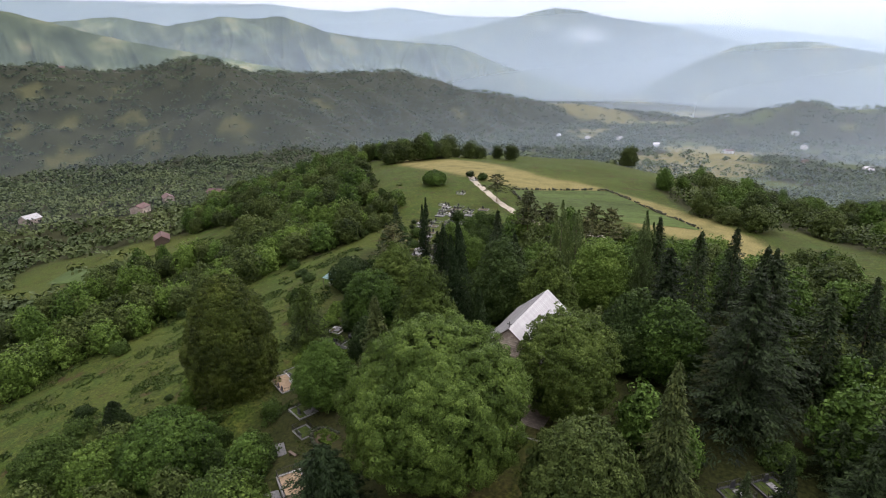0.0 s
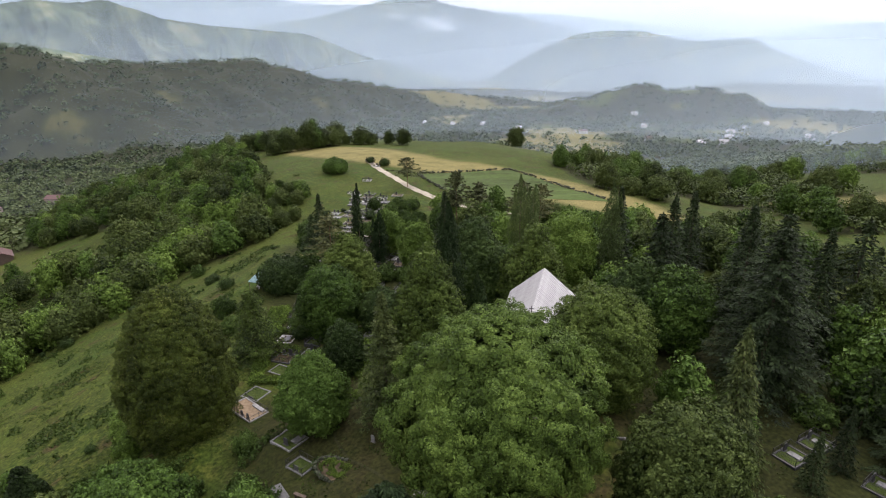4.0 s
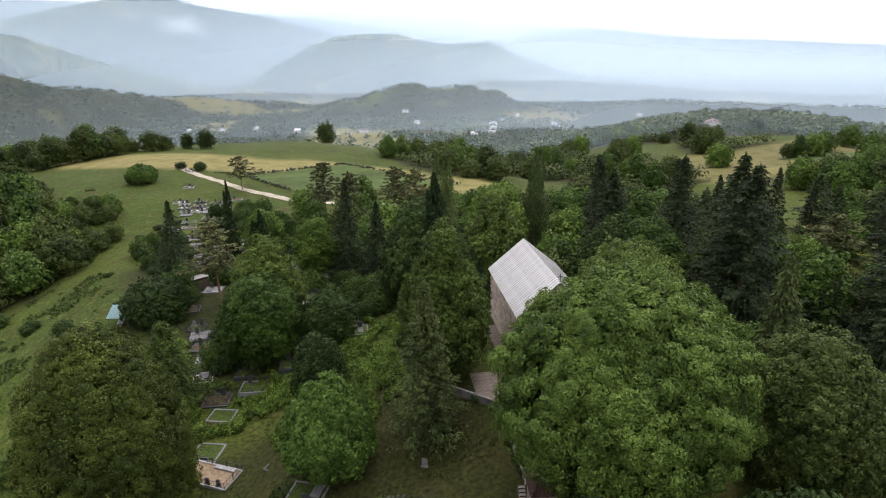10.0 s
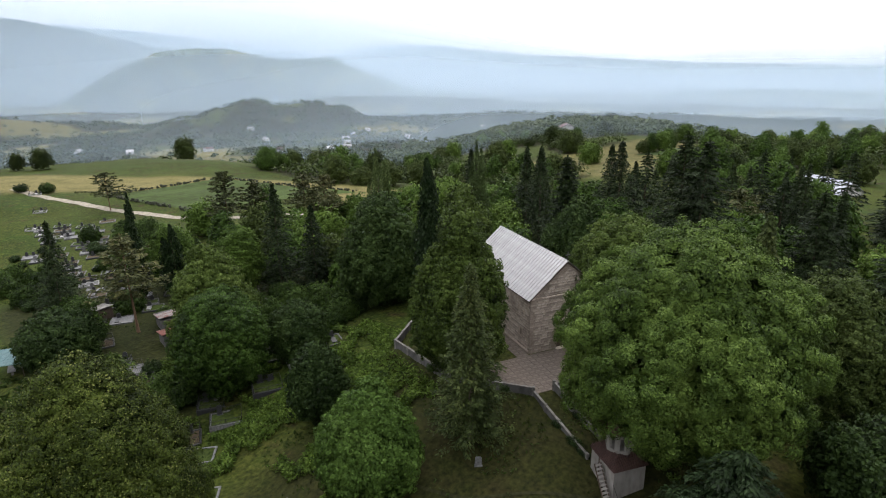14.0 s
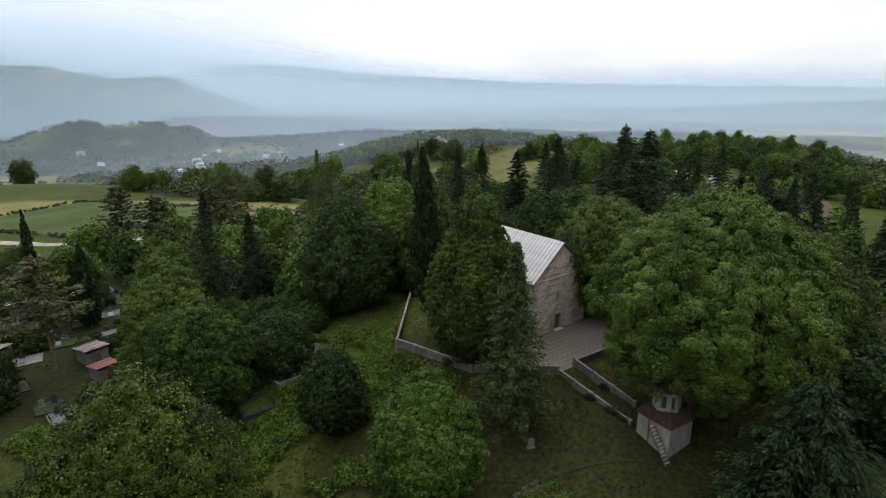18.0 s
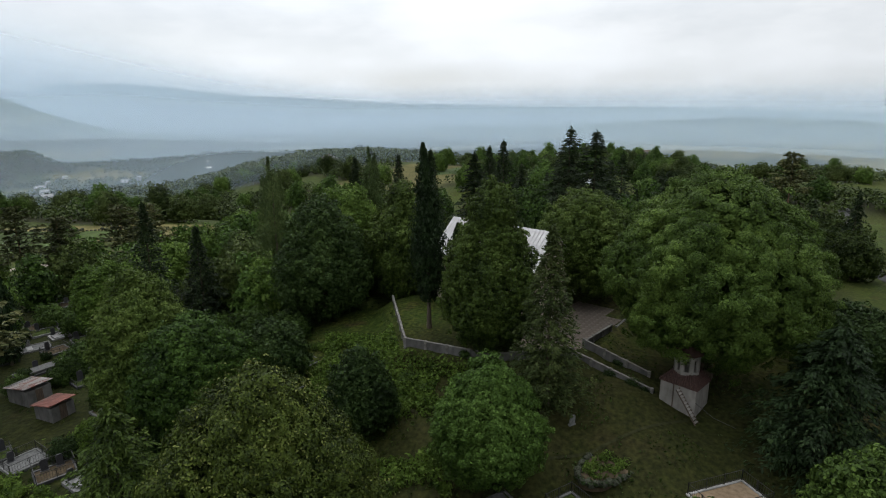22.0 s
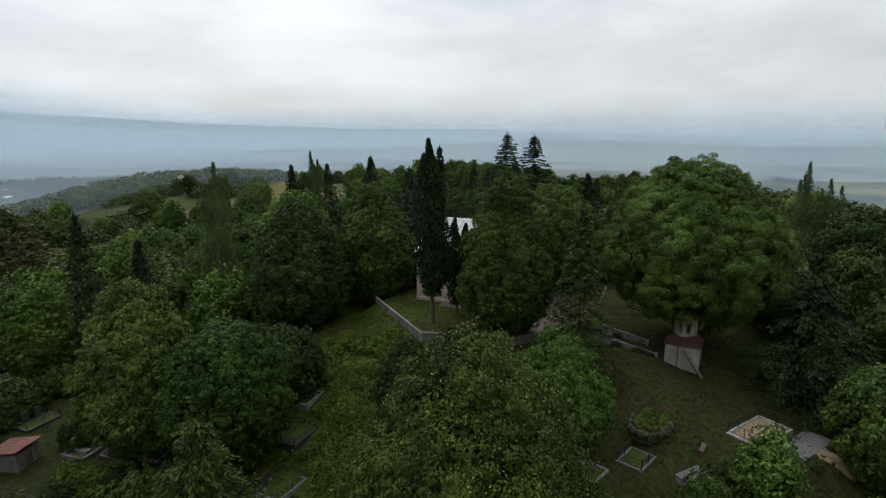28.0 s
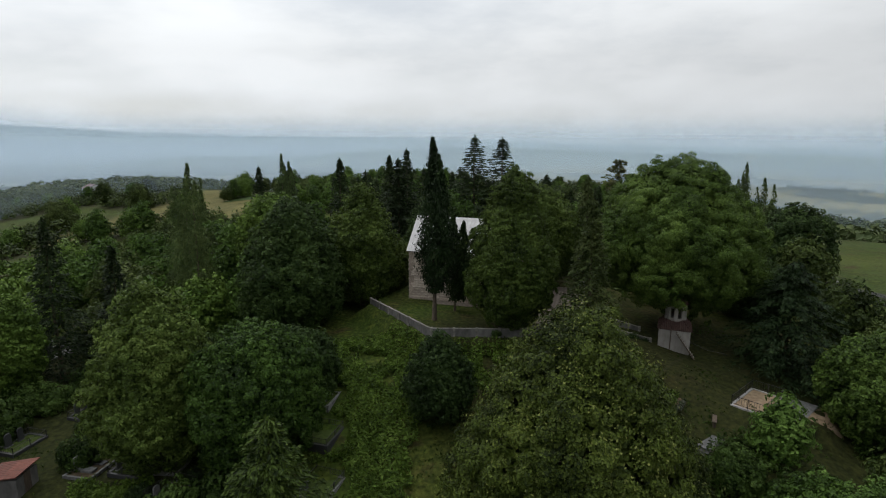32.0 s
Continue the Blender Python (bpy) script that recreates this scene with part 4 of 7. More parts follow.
broad_tree("chestnut_tree", "leafy green tree below the church terrace", 25.5, 53.2, 13.6, 5.8, "dome", M_CHEST, 36000, 0.26, 16, base=0.06)
conifer("spruce", "drooping spruce beside the cedars", 37.0, 62.4, 15.6, 4.4, M_SPRUCE, 17, whorl=0.42, per=12, cards=26, droop=0.6, size=0.5)
CEDAR = dict(whorl=0.62, per=10, cards=60, droop=0.16, size=0.55, flat=True, power=0.75, ragged=0.3, upturn=-0.05)
conifer("cedar", "tall dark cedar with layered boughs", 53.6, 78.6, 22.2, 8.0, M_CEDAR, 18, **CEDAR)
conifer("cedar", "tall dark cedar with layered boughs", 49.6, 74.2, 21.8, 8.2, M_CEDAR, 19, **CEDAR)
FIR = dict(whorl=0.5, per=11, cards=26, droop=0.2, size=0.5, ragged=0.26)
conifer("fir_tree", "pointed dark fir tree", 53.5, 104.2, 18.0, 5.0, M_CEDAR, 20, **FIR)
conifer("fir_tree", "pointed dark fir tree in a close pair", 58.6, 91.2, 19.6, 5.5, M_CEDAR, 23, **FIR)
conifer("fir_tree", "pointed dark fir tree in a close pair", 61.6, 94.4, 18.2, 5.3, M_CEDAR, 24, **FIR)
conifer("spruce", "slim dark spruce among poplars", 63.9, 114.3, 15.9, 4.8, M_CEDAR, 25, **FIR)
conifer("spruce", "slim dark spruce among poplars", 50.5, 118.3, 16.6, 4.3, M_CEDAR, 26, **FIR)
conifer("cedar", "dark cedar beside the church", 45.2, 94.0, 18.2, 5.4, M_CEDAR, 27, **CEDAR)
column_tree("poplar", "slim poplar with a tufted top", 46.8, 114.0, 18.9, 2.66, M_POPLAR, 9750, 0.36, 21, lobes=20, spires=5)
column_tree("poplar", "slim poplar with a tufted top", 32.0, 125.0, 18.1, 3.08, M_POPLAR, 9750, 0.36, 22, lobes=20, spires=5)
column_tree("poplar", "slim grey-green poplar behind the church", 35.5, 127.0, 15.6, 2.80, M_POPLAR, 7500, 0.36, 28, lobes=20, spires=5)
column_tree("poplar", "slim poplar at the edge of the fields", 48.0, 24.6, 17.0, 2.52, M_POPLAR, 6750, 0.36, 29, lobes=20, spires=5)
column_tree("poplar", "slim poplar at the edge of the fields", 47.0, 20.6, 14.0, 2.52, M_POPLAR, 6750, 0.36, 30, lobes=20, spires=5)
broad_tree("lime_tree", "bright leafy tree behind the church", 38.4, 115.0, 13.2, 5.6, "round", M_ACACIA, 12000, 0.38, 31, base=0.05)
broad_tree("beech_tree", "dark leafy tree beside the church", 38.9, 88.0, 13.6, 5.4, "ovate", M_DARK, 12000, 0.38, 32, base=0.04)
broad_tree("acacia_tree", "light green tree beside the church", 43.2, 85.4, 12.4, 5.6, "round", M_WALNUT, 12000, 0.38, 33, base=0.05)
broad_tree("maple_tree", "round dark tree beyond the graves", 31.2, 26.2, 10.6, 6.2, "round", M_DARK, 13000, 0.4, 34, base=0.06)
conifer("yew_tree", "feathery dark green spreading tree beside the bell tower", -0.9, 54.0, 9.4, 7.8, M_CYPRESS, 35, base=0.05, whorl=0.5, per=14, cards=80, droop=0.32, size=0.42, flat=True, power=0.62, ragged=0.3)
broad_tree("walnut_tree", "pale green leafy tree beside the fenced grave", -12.0, 53.4, 4.6, 5.0, "round", M_PLANE, 20000, 0.32, 36, base=0.05)
broad_tree("elm_tree", "dark tree at the foot of the slope", 14.0, 47.0, 6.0, 5.0, "round", M_DARK, 9000, 0.38, 37, base=0.05)
PINE = dict(base=0.4, whorl=0.7, per=9, cards=46, droop=-0.1, size=0.72, power=0.45, ragged=0.45, gap=0.12, bark=M_PINEBARK)
conifer("pine_tree", "brownish old pine with a bare trunk", -7.1, 140.3, 8.4, 5.0, M_PINE, 40, **PINE)
conifer("pine_tree", "dark ragged pine beside the dirt road", 20.1, 231.8, 3.2, 6.0, M_PINE, 41, **PINE)
conifer("pine_tree", "dark ragged pine in the cemetery", 28.7, 177.0, 8.5, 4.6, M_PINE, 42, **PINE)
conifer("pine_tree", "dark ragged pine in the cemetery", 34.5, 174.0, 6.0, 4.4, M_PINE, 43, **PINE)
conifer("pine_tree", "brownish old pine in the cemetery", 47.2, 171.5, 6.2, 4.6, M_PINE, 44, **PINE)
conifer("pine_tree", "brownish old pine in the cemetery", 51.8, 169.0, 5.6, 4.6, M_PINE, 45, **PINE)
conifer("pine_tree", "brownish old pine in the cemetery", 44.0, 163.0, 4.2, 4.4, M_PINE, 46, **PINE)
conifer("pine_tree", "tall crooked pine with a bare trunk", 80.5, 35.5, 16.2, 3.6, M_PINE, 47, **{**PINE, "base": 0.62})
conifer("pine_tree", "dark pine at the edge of the field", 84.0, 78.0, 8.5, 5.0, M_PINE, 48, **PINE)
conifer("pine_tree", "dark pine at the edge of the field", 52.0, 12.0, 6.5, 5.2, M_PINE, 49, **{**PINE, "base": 0.15})
column_tree("cypress", "slim dark cypress in the cemetery", -0.6, 154.2, 11.5, 1.8, M_CYPRESS, 4500, 0.5, 50, base=0.03)
column_tree("cypress", "slim dark cypress in the cemetery", 4.2, 150.5, 5.4, 2.6, M_CYPRESS, 5000, 0.5, 51, base=0.03)
conifer("spruce", "dark spruce at the edge of the cemetery", -10.6, 166.8, 6.6, 4.6, M_CEDAR, 52, **FIR)
conifer("spruce", "dark spruce at the edge of the cemetery", -12.4, 160.0, 3.0, 4.3, M_CEDAR, 53, **FIR)
conifer("spruce", "dark spruce in the cemetery", 18.6, 138.6, 12.6, 4.8, M_CEDAR, 54, **FIR)
conifer("spruce", "dark spruce in the cemetery", 22.5, 133.0, 8.4, 4.6, M_CEDAR, 55, **FIR)
broad_tree("acacia_tree", "bright light green tree in the cemetery", 12.2, 141.5, 5.0, 4.2, "round", M_ACACIA, 8000, 0.36, 56, base=0.1)
broad_tree("acacia_tree", "bright light green tree in the cemetery", 7.0, 158.0, 3.6, 4.4, "round", M_ACACIA, 8000, 0.38, 57, base=0.1)
broad_tree("walnut_tree", "broad low green tree beside the open shelter", -18.0, 139.5, -0.6, 5.4, "dome", M_DARK, 11000, 0.36, 58, base=0.04)
broad_tree("lone_tree", "single round tree on the grassy ridge", -7.4, 258.0, -0.4, 5.2, "dome", M_WALNUT, 6000, 0.5, 59, base=0.12)
conifer("spruce", "small green spruce among the graves", 38.6, 46.6, 5.0, 3.0, M_SPRUCE, 60, **FIR)
conifer("cedar", "dark cedar below the church", 62.0, 61.0, 14.0, 6.2, M_CEDAR, 61, **CEDAR)
conifer("cedar", "dark cedar below the church", 60.0, 50.0, 11.5, 5.6, M_CEDAR, 62, **CEDAR)
broad_tree("walnut_tree", "wide spreading green tree low on the western slope", -28.0, 69.5, 0.4, 6.6, "dome", M_WALNUT, 26000, 0.29, 70, base=0.04)
broad_tree("hazel_tree", "many-stemmed green hazel tree low on the western slope", -37.0, 68.0, -3.4, 5.2, "dome", M_ACACIA, 16000, 0.29, 71, base=0.03)
broad_tree("elm_tree", "dark green bushy tree low on the western slope", -46.8, 84.5, -7.2, 3.0, "cone", M_DARK, 12000, 0.26, 72, base=0.02)
broad_tree("hazel_tree", "many-stemmed green hazel tree low on the western slope", -52.0, 75.0, -9.0, 5.0, "dome", M_SHRUB, 14000, 0.3, 73, base=0.03)
M_BLOSSOM = leaf_material("lime_blossom", (0.05775, 0.0714, 0.01575), (0.105, 0.1207, 0.0294), (0.168, 0.1806, 0.04725), 0.1)
part("blossom", broad_crown(14.2 - gz(-27.5, 90.2) + 0.15, 0.02, 7.5, "egg", 9000, 0.15, M_BLOSSOM, np.random.default_rng(2), crease=0.1, fill=0.0, blossom=True), None, flowering, "pale yellow-green flower clusters")


# ---- the church ----
M_STONE = surface("grey_pink_stone", [(0.25, (0.2091, 0.1642, 0.1316)), (0.5, (0.3485, 0.2927, 0.2449)), (0.75, (0.4461, 0.3963, 0.3436))], 3.0, 8, 0.9, bump=0.5, big=0.35, big_scale=0.5, per_object=0.3)
M_MORTAR = surface("weathered_mortar", [(0.3, (0.1951, 0.1571, 0.1272)), (0.7, (0.3251, 0.2741, 0.2281))], 5.0, 8, 0.95, bump=0.5, big=0.3)
M_ROOF = surface("galvanised_roof_sheet", [(0.3, (0.3018, 0.2942, 0.2904)), (0.6, (0.3772, 0.3734, 0.3697)), (0.8, (0.4376, 0.4338, 0.43))], 1.2, 8, 0.5, 0.1, bump=0.1, big=0.12, per_object=0.07)
M_PLASTER = surface("stained_white_plaster", [(0.25, (0.157, 0.1438, 0.1283)), (0.5, (0.2279, 0.2139, 0.1942)), (0.8, (0.2673, 0.2564, 0.2408))], 2.0, 8, 0.9, bump=0.3, big=0.2, stretch=(1, 1, 0.4))
M_CONCRETE = surface("weathered_concrete", [(0.25, (0.0816, 0.07698, 0.06908)), (0.5, (0.1469, 0.1407, 0.1279)), (0.75, (0.2013, 0.1938, 0.1791))], 2.5, 8, 0.92, bump=0.5, big=0.25, per_object=0.12)
M_PAVE = surface("brown_paving", [(0.25, (0.075, 0.06, 0.05)), (0.75, (0.155, 0.13, 0.108))], 2.5, 8, 0.9, bump=0.4, big=0.2, per_object=0.05)
M_TIMBER = surface("dark_weathered_wood", [(0.3, (0.035, 0.024, 0.016)), (0.7, (0.09, 0.062, 0.042))], 8, 6, 0.8, bump=0.5, stretch=(1, 1, 0.15))
M_IRON = surface("black_painted_iron", [(0.3, (0.012, 0.012, 0.013)), (0.7, (0.035, 0.034, 0.033))], 9, 5, 0.55, 0.3)
M_DARKIN = surface("painted_unlit_interior", [(0.3, (0.03, 0.028, 0.025)), (0.7, (0.05, 0.045, 0.04))], 3, 5, 0.95)
M_TILE = surface("red_clay_roof_tile", [(0.25, (0.025, 0.01296, 0.01011)), (0.6, (0.0501, 0.0216, 0.01613)), (0.8, (0.06795, 0.03672, 0.02765))], 5, 7, 0.85, bump=0.4, big=0.3, per_object=0.2)
M_RUST = surface("rusty_red_sheet", [(0.3, (0.072, 0.0216, 0.0144)), (0.55, (0.128, 0.0396, 0.0252)), (0.7, (0.16, 0.054, 0.036))], 1.6, 8, 0.75, bump=0.2, big=0.25)
M_RUSTGREY = surface("half_rusted_sheet", [(0.42, (0.128, 0.044, 0.028)), (0.5, (0.2, 0.176, 0.164)), (0.75, (0.264, 0.256, 0.248))], 0.9, 6, 0.65, 0.2, bump=0.2)
M_TEAL = surface("blue_green_roof_sheet", [(0.3, (0.05, 0.11, 0.115)), (0.7, (0.09, 0.175, 0.18))], 1.5, 7, 0.45, 0.2, big=0.15)
M_GRANITE = surface("dark_polished_granite", [(0.35, (0.014, 0.014, 0.016)), (0.7, (0.045, 0.045, 0.05))], 40, 3, 0.5)
M_MARBLE = surface("pale_grave_marble", [(0.3, (0.1328, 0.1304, 0.1272)), (0.7, (0.2552, 0.2496, 0.2448))], 3, 8, 0.6, big=0.25, per_object=0.25)
M_GREYSTONE = surface("grey_kerb_stone", [(0.3, (0.0638, 0.0638, 0.0622)), (0.7, (0.15, 0.15, 0.146))], 4, 8, 0.85, bump=0.3, big=0.25, per_object=0.3)
M_SAND = surface("pale_sand", [(0.3, (0.1386, 0.0986, 0.06069)), (0.7, (0.2312, 0.1734, 0.1156))], 2.2, 9, 0.95, bump=0.6, big=0.2)
M_SOIL = surface("bare_brown_soil", [(0.3, (0.036, 0.027, 0.0156)), (0.7, (0.084, 0.063, 0.039))], 2.2, 9, 0.95, bump=0.6, big=0.2)
M_TURF = surface("plot_turf", [(0.3, (0.018, 0.03, 0.006)), (0.7, (0.05, 0.068, 0.015))], 3.0, 9, 0.95, bump=0.8, big=0.25)
M_ROAD = surface("pale_gravel_road", [(0.3, (0.17, 0.15, 0.115)), (0.7, (0.32, 0.285, 0.23))], 1.2, 9, 0.95, bump=0.4, big=0.2, big_scale=0.1)
M_ASPHALT = surface("grey_asphalt", [(0.3, (0.028, 0.028, 0.028)), (0.7, (0.06, 0.06, 0.058))], 2.0, 9, 1.0, big=0.2)
M_WHITE = surface("white_house_wall", [(0.3, (0.38, 0.37, 0.35)), (0.7, (0.56, 0.55, 0.53))], 1.5, 7, 0.85, big=0.15)
M_GLASS = surface("dark_window_glass", [(0.3, (0.02, 0.024, 0.028)), (0.7, (0.04, 0.046, 0.05))], 2, 3, 0.08)

CH = pose(22.6, 85.6, 0, 0, 0, -CH_ANGLE)
CW, CL, EAVE, RIDGE = 4.63, 7.83, 6.9, 10.75
church = thing("church", "old stone church with a pale metal gable roof", "church", CH)


def prism(bm, poly, x0, x1):
    """Solid from a polygon in the x, z plane, drawn out along y from x0 to x1."""
    a = [bm.verts.new((x, x0, z)) for x, z in poly]
    b = [bm.verts.new((x, x1, z)) for x, z in poly]
    bm.faces.new(a)
    bm.faces.new(b[::-1])
    n = len(poly)
    for i in range(n):
        bm.faces.new((a[i], b[i], b[(i + 1) % n], a[(i + 1) % n]))
    bmesh.ops.recalc_face_normals(bm, faces=bm.faces)
    return bm


T = 0.75
DOOR = (-0.85, 0.20)
# south gable wall in pieces round the door and the slit window
south = bmesh.new()
box(south, -CW, -CL, -1.2, DOOR[0], -CL + T, 2.0)
box(south, DOOR[1], -CL, -1.2, CW, -CL + T, 2.0)
box(south, -CW, -CL, 2.0, CW, -CL + T, 3.9)
box(south, -CW, -CL, 3.9, -0.62, -CL + T, 4.7)
box(south, -0.28, -CL, 3.9, CW, -CL + T, 4.7)
box(south, -CW, -CL, 4.7, CW, -CL + T, EAVE)
prism(south, [(-CW, EAVE), (CW, EAVE), (0, RIDGE - 0.05)], -CL, -CL + T)
wall_s = part("wall", south, M_MORTAR, church, "gable wall of coursed stone")
north = bmesh.new()
box(north, -CW, CL - T, -1.2, CW, CL, EAVE)
prism(north, [(-CW, EAVE), (CW, EAVE), (0, RIDGE - 0.05)], CL - T, CL)
wall_n = part("wall", north, M_MORTAR, church)
west = bmesh.new()
box(west, -CW, -CL + T, -1.2, -CW + T, -6.0, EAVE)
box(west, -CW, -6.0, -1.2, -CW + T, -5.62, 1.7)
box(west, -CW, -6.0, 2.45, -CW + T, -5.62, EAVE)
box(west, -CW, -5.62, -1.2, -CW + T, CL - T, EAVE)
wall_w = part("wall", west, M_MORTAR, church, "long side wall of coursed stone")
wall_e = part("wall", one_box(CW - T, -CL + T, -1.2, CW, CL - T, EAVE), M_MORTAR, church)
part("plinth", prism(bmesh.new(), [(-CW - 0.16, -0.6), (-CW - 0.003, -0.6), (-CW - 0.003, 0.42), (-CW - 0.10, 0.36), (-CW - 0.16, 0.3)], -CL, CL), M_MORTAR, church)
door = part("door", one_box(DOOR[0] + 0.02, -CL + 0.28, 0, DOOR[1] - 0.02, -CL + 0.36, 1.98, bevel=0.01), M_TIMBER, church, "dark weathered wooden door")
for k_ in range(4):
    part("plank", one_box(DOOR[0] + 0.06 + k_ * 0.24, -CL + 0.255, 0.06, DOOR[0] + 0.27 + k_ * 0.24, -CL + 0.277, 1.9, bevel=0.008), M_TIMBER, door)
part("lintel", one_box(DOOR[0] - 0.25, -CL - 0.04, 2.0, DOOR[1] + 0.25, -CL + 0.4, 2.32, bevel=0.02), M_STONE, church)
part("threshold", one_box(DOOR[0] - 0.2, -CL - 0.45, -0.2, DOOR[1] + 0.2, -CL + 0.2, 0.07, bevel=0.02), M_STONE, church)
# dark panels close the slits, the unlit inside put into their colour
part("slit_window", one_box(-0.62, -CL + 0.4, 3.9, -0.28, -CL + 0.45, 4.7), M_DARKIN, church)
part("slit_window", one_box(-CW + 0.4, -6.0, 1.7, -CW + 0.45, -5.62, 2.45), M_DARKIN, church)
part("string_course", one_box(-CW - 0.06, -CL - 0.09, EAVE - 0.12, CW + 0.06, -CL - 0.002, EAVE + 0.05, bevel=0.02), M_STONE, church, "projecting band of dark stained stone")
part("string_course", one_box(-CW - 0.06, CL + 0.002, EAVE - 0.12, CW + 0.06, CL + 0.09, EAVE + 0.05, bevel=0.02), M_STONE, church)
for sx in (-1, 1):
    part("cornice", one_box(min(sx * CW, sx * (CW + 0.14)), -CL, EAVE - 0.3, max(sx * CW, sx * (CW + 0.14)), CL, EAVE - 0.06, bevel=0.03), M_STONE, church)

# roof: seamed metal sheets, two overlapping courses a side
slope_len = math.hypot(CW + 0.35, RIDGE - EAVE + 0.29)
pitch_ = math.atan2(RIDGE - EAVE + 0.29, CW + 0.35)
roof = part("roof", prism(bmesh.new(), [(-CW - 0.30, EAVE - 0.22), (0, RIDGE + 0.0), (CW + 0.30, EAVE - 0.22), (CW + 0.30, EAVE - 0.12), (0, RIDGE + 0.12), (-CW - 0.30, EAVE - 0.12)], -CL - 0.22, CL + 0.22), M_TIMBER, church, "pale galvanised standing-seam metal roof")
N_SHEETS = 30
sheet_w = (2 * CL + 0.5) / N_SHEETS
panel_bm = bmesh.new()
box(panel_bm, 0, 0.0, 0, slope_len * 0.352, sheet_w - 0.004, 0.012)
box(panel_bm, 0, 0.0, 0.012, slope_len * 0.352, 0.055, 0.075, bevel=0.01)
panel_me = bpy.data.meshes.new("roof_sheet")
panel_bm.to_mesh(panel_me)
panel_bm.free()
panel_me.materials.append(M_ROOF)
rr_ = random.Random(4)
for sx in (-1, 1):
    for c in range(3):
        for i in range(N_SHEETS):
            ob = new("roof_sheet", panel_me)
            ob.parent = roof
            d0 = c * slope_len * 0.328
            base_m = pose(sx * (CW + 0.36), 0, EAVE - 0.12, 0, 0, 0 if sx < 0 else 180)
            y0 = -CL - 0.25 + i * sheet_w
            m_ = base_m @ pose(0, y0 if sx < 0 else -y0 - sheet_w, 0.0, 0, -math.degrees(pitch_), 0) @ pose(d0, 0, 0.02 + 0.014 * c + rr_.uniform(0, 0.004), 0, rr_.uniform(-0.12, 0.12), 0)
            ob.matrix_basis = m_
part("ridge_cap", prism(bmesh.new(), [(-0.26, RIDGE + 0.03), (0, RIDGE + 0.20), (0.26, RIDGE + 0.03), (0.24, RIDGE + 0.07), (0, RIDGE + 0.245), (-0.24, RIDGE + 0.07)], -CL - 0.26, CL + 0.26), M_ROOF, church)
cross = bmesh.new()
box(cross, -0.05, -CL - 0.1, RIDGE + 0.2, 0.05, -CL, RIDGE + 1.25, bevel=0.01)
box(cross, -0.33, -CL - 0.1, RIDGE + 0.82, 0.33, -CL, RIDGE + 0.92, bevel=0.01)
part("cross", cross, M_IRON, church, "dark iron cross on the gable")


def stone_mesh(w, h, d, rng_):
    bm = bmesh.new()
    box(bm, -w / 2, 0, -h / 2, w / 2, d, h / 2, bevel=min(w, h) * 0.07)
    for v in bm.verts:
        if v.co.y < d * 0.5:
            v.co += Vector((rng_.uniform(-0.012, 0.012), rng_.uniform(-0.014, 0.006), rng_.uniform(-0.012, 0.012)))
    me = bpy.data.meshes.new("stone")
    bm.to_mesh(me)
    bm.free()
    me.materials.append(M_STONE)
    return me


srng = random.Random(11)
STONE_KINDS = [[stone_mesh(w, 0.315, 0.06, srng) for _ in range(3)] for w in (0.42, 0.58, 0.76, 0.95)]
STONE_W = (0.42, 0.58, 0.76, 0.95)


def course(x0, x1, z, skip=()):
    """Stones of one course between x0 and x1: (middle, kind)."""
    x = x0 + srng.uniform(-0.2, 0.0)
    while x < x1 - 0.1:
        k = srng.randrange(4)
        w = STONE_W[k]
        if x + w > x1:
            k = 0
            w = STONE_W[0]
            if x + w > x1 + 0.12:
                break
        mid = x + w / 2
        if x >= x0 - 0.05 and not any(a < mid + w * 0.45 and mid - w * 0.45 < b and c < z + 0.16 and z - 0.16 < d for a, b, c, d in skip):
            yield mid, k
        x += w + 0.02


def face_stones(parent, length, m, gable, skip, separate):
    made, left = 0, []
    z = 0.16
    while z < (RIDGE - 0.4 if gable else EAVE - 0.42):
        half = length / 2 if z < EAVE - 0.1 else (RIDGE - 0.25 - z) / (RIDGE - EAVE) * length / 2 - 0.12
        if not (gable and EAVE - 0.28 < z < EAVE + 0.2):
            for mid, k in course(-half, half, z, skip):
                pm = m @ pose(mid, -0.022 + srng.uniform(-0.008, 0.012), z)
                me = srng.choice(STONE_KINDS[k])
                if made < separate:
                    ob = new("stone", me)
                    ob.parent = parent
                    ob.matrix_basis = pm
                    made += 1
                else:
                    left.append((me, pm))
        z += 0.335
    if left:
        vs, fs, o = [], [], 0
        for me, pm in left:
            a = np.empty(len(me.vertices) * 3)
            me.vertices.foreach_get("co", a)
            a = a.reshape(-1, 3)
            r3, t3 = np.array(pm.to_3x3()), np.array(pm.translation)
            vs.extend((a @ r3.T + t3).tolist())
            fs.extend([[o + i for i in p.vertices] for p in me.polygons])
            o += len(a)
        part("stonework", grid_mesh("stonework", vs, fs, M_STONEJ), None, parent)["kind"] = "stuff"


M_STONEJ = surface("coursed_stone", [(0.25, (0.2509, 0.1999, 0.1608)), (0.5, (0.3624, 0.3034, 0.2522)), (0.75, (0.4321, 0.3856, 0.3326))], 2.2, 8, 0.9, bump=0.5, big=0.4, big_scale=0.9)

# ---- churchyard wall, steps, paving ----
M_WALLC = surface("lime_washed_concrete_wall", [(0.25, (0.05391, 0.05242, 0.04974)), (0.5, (0.09706, 0.09436, 0.08935)), (0.75, (0.1269, 0.1233, 0.1171))], 1.8, 8, 0.92, bump=0.4, big=0.3, stretch=(1, 1, 0.5), per_object=0.1)
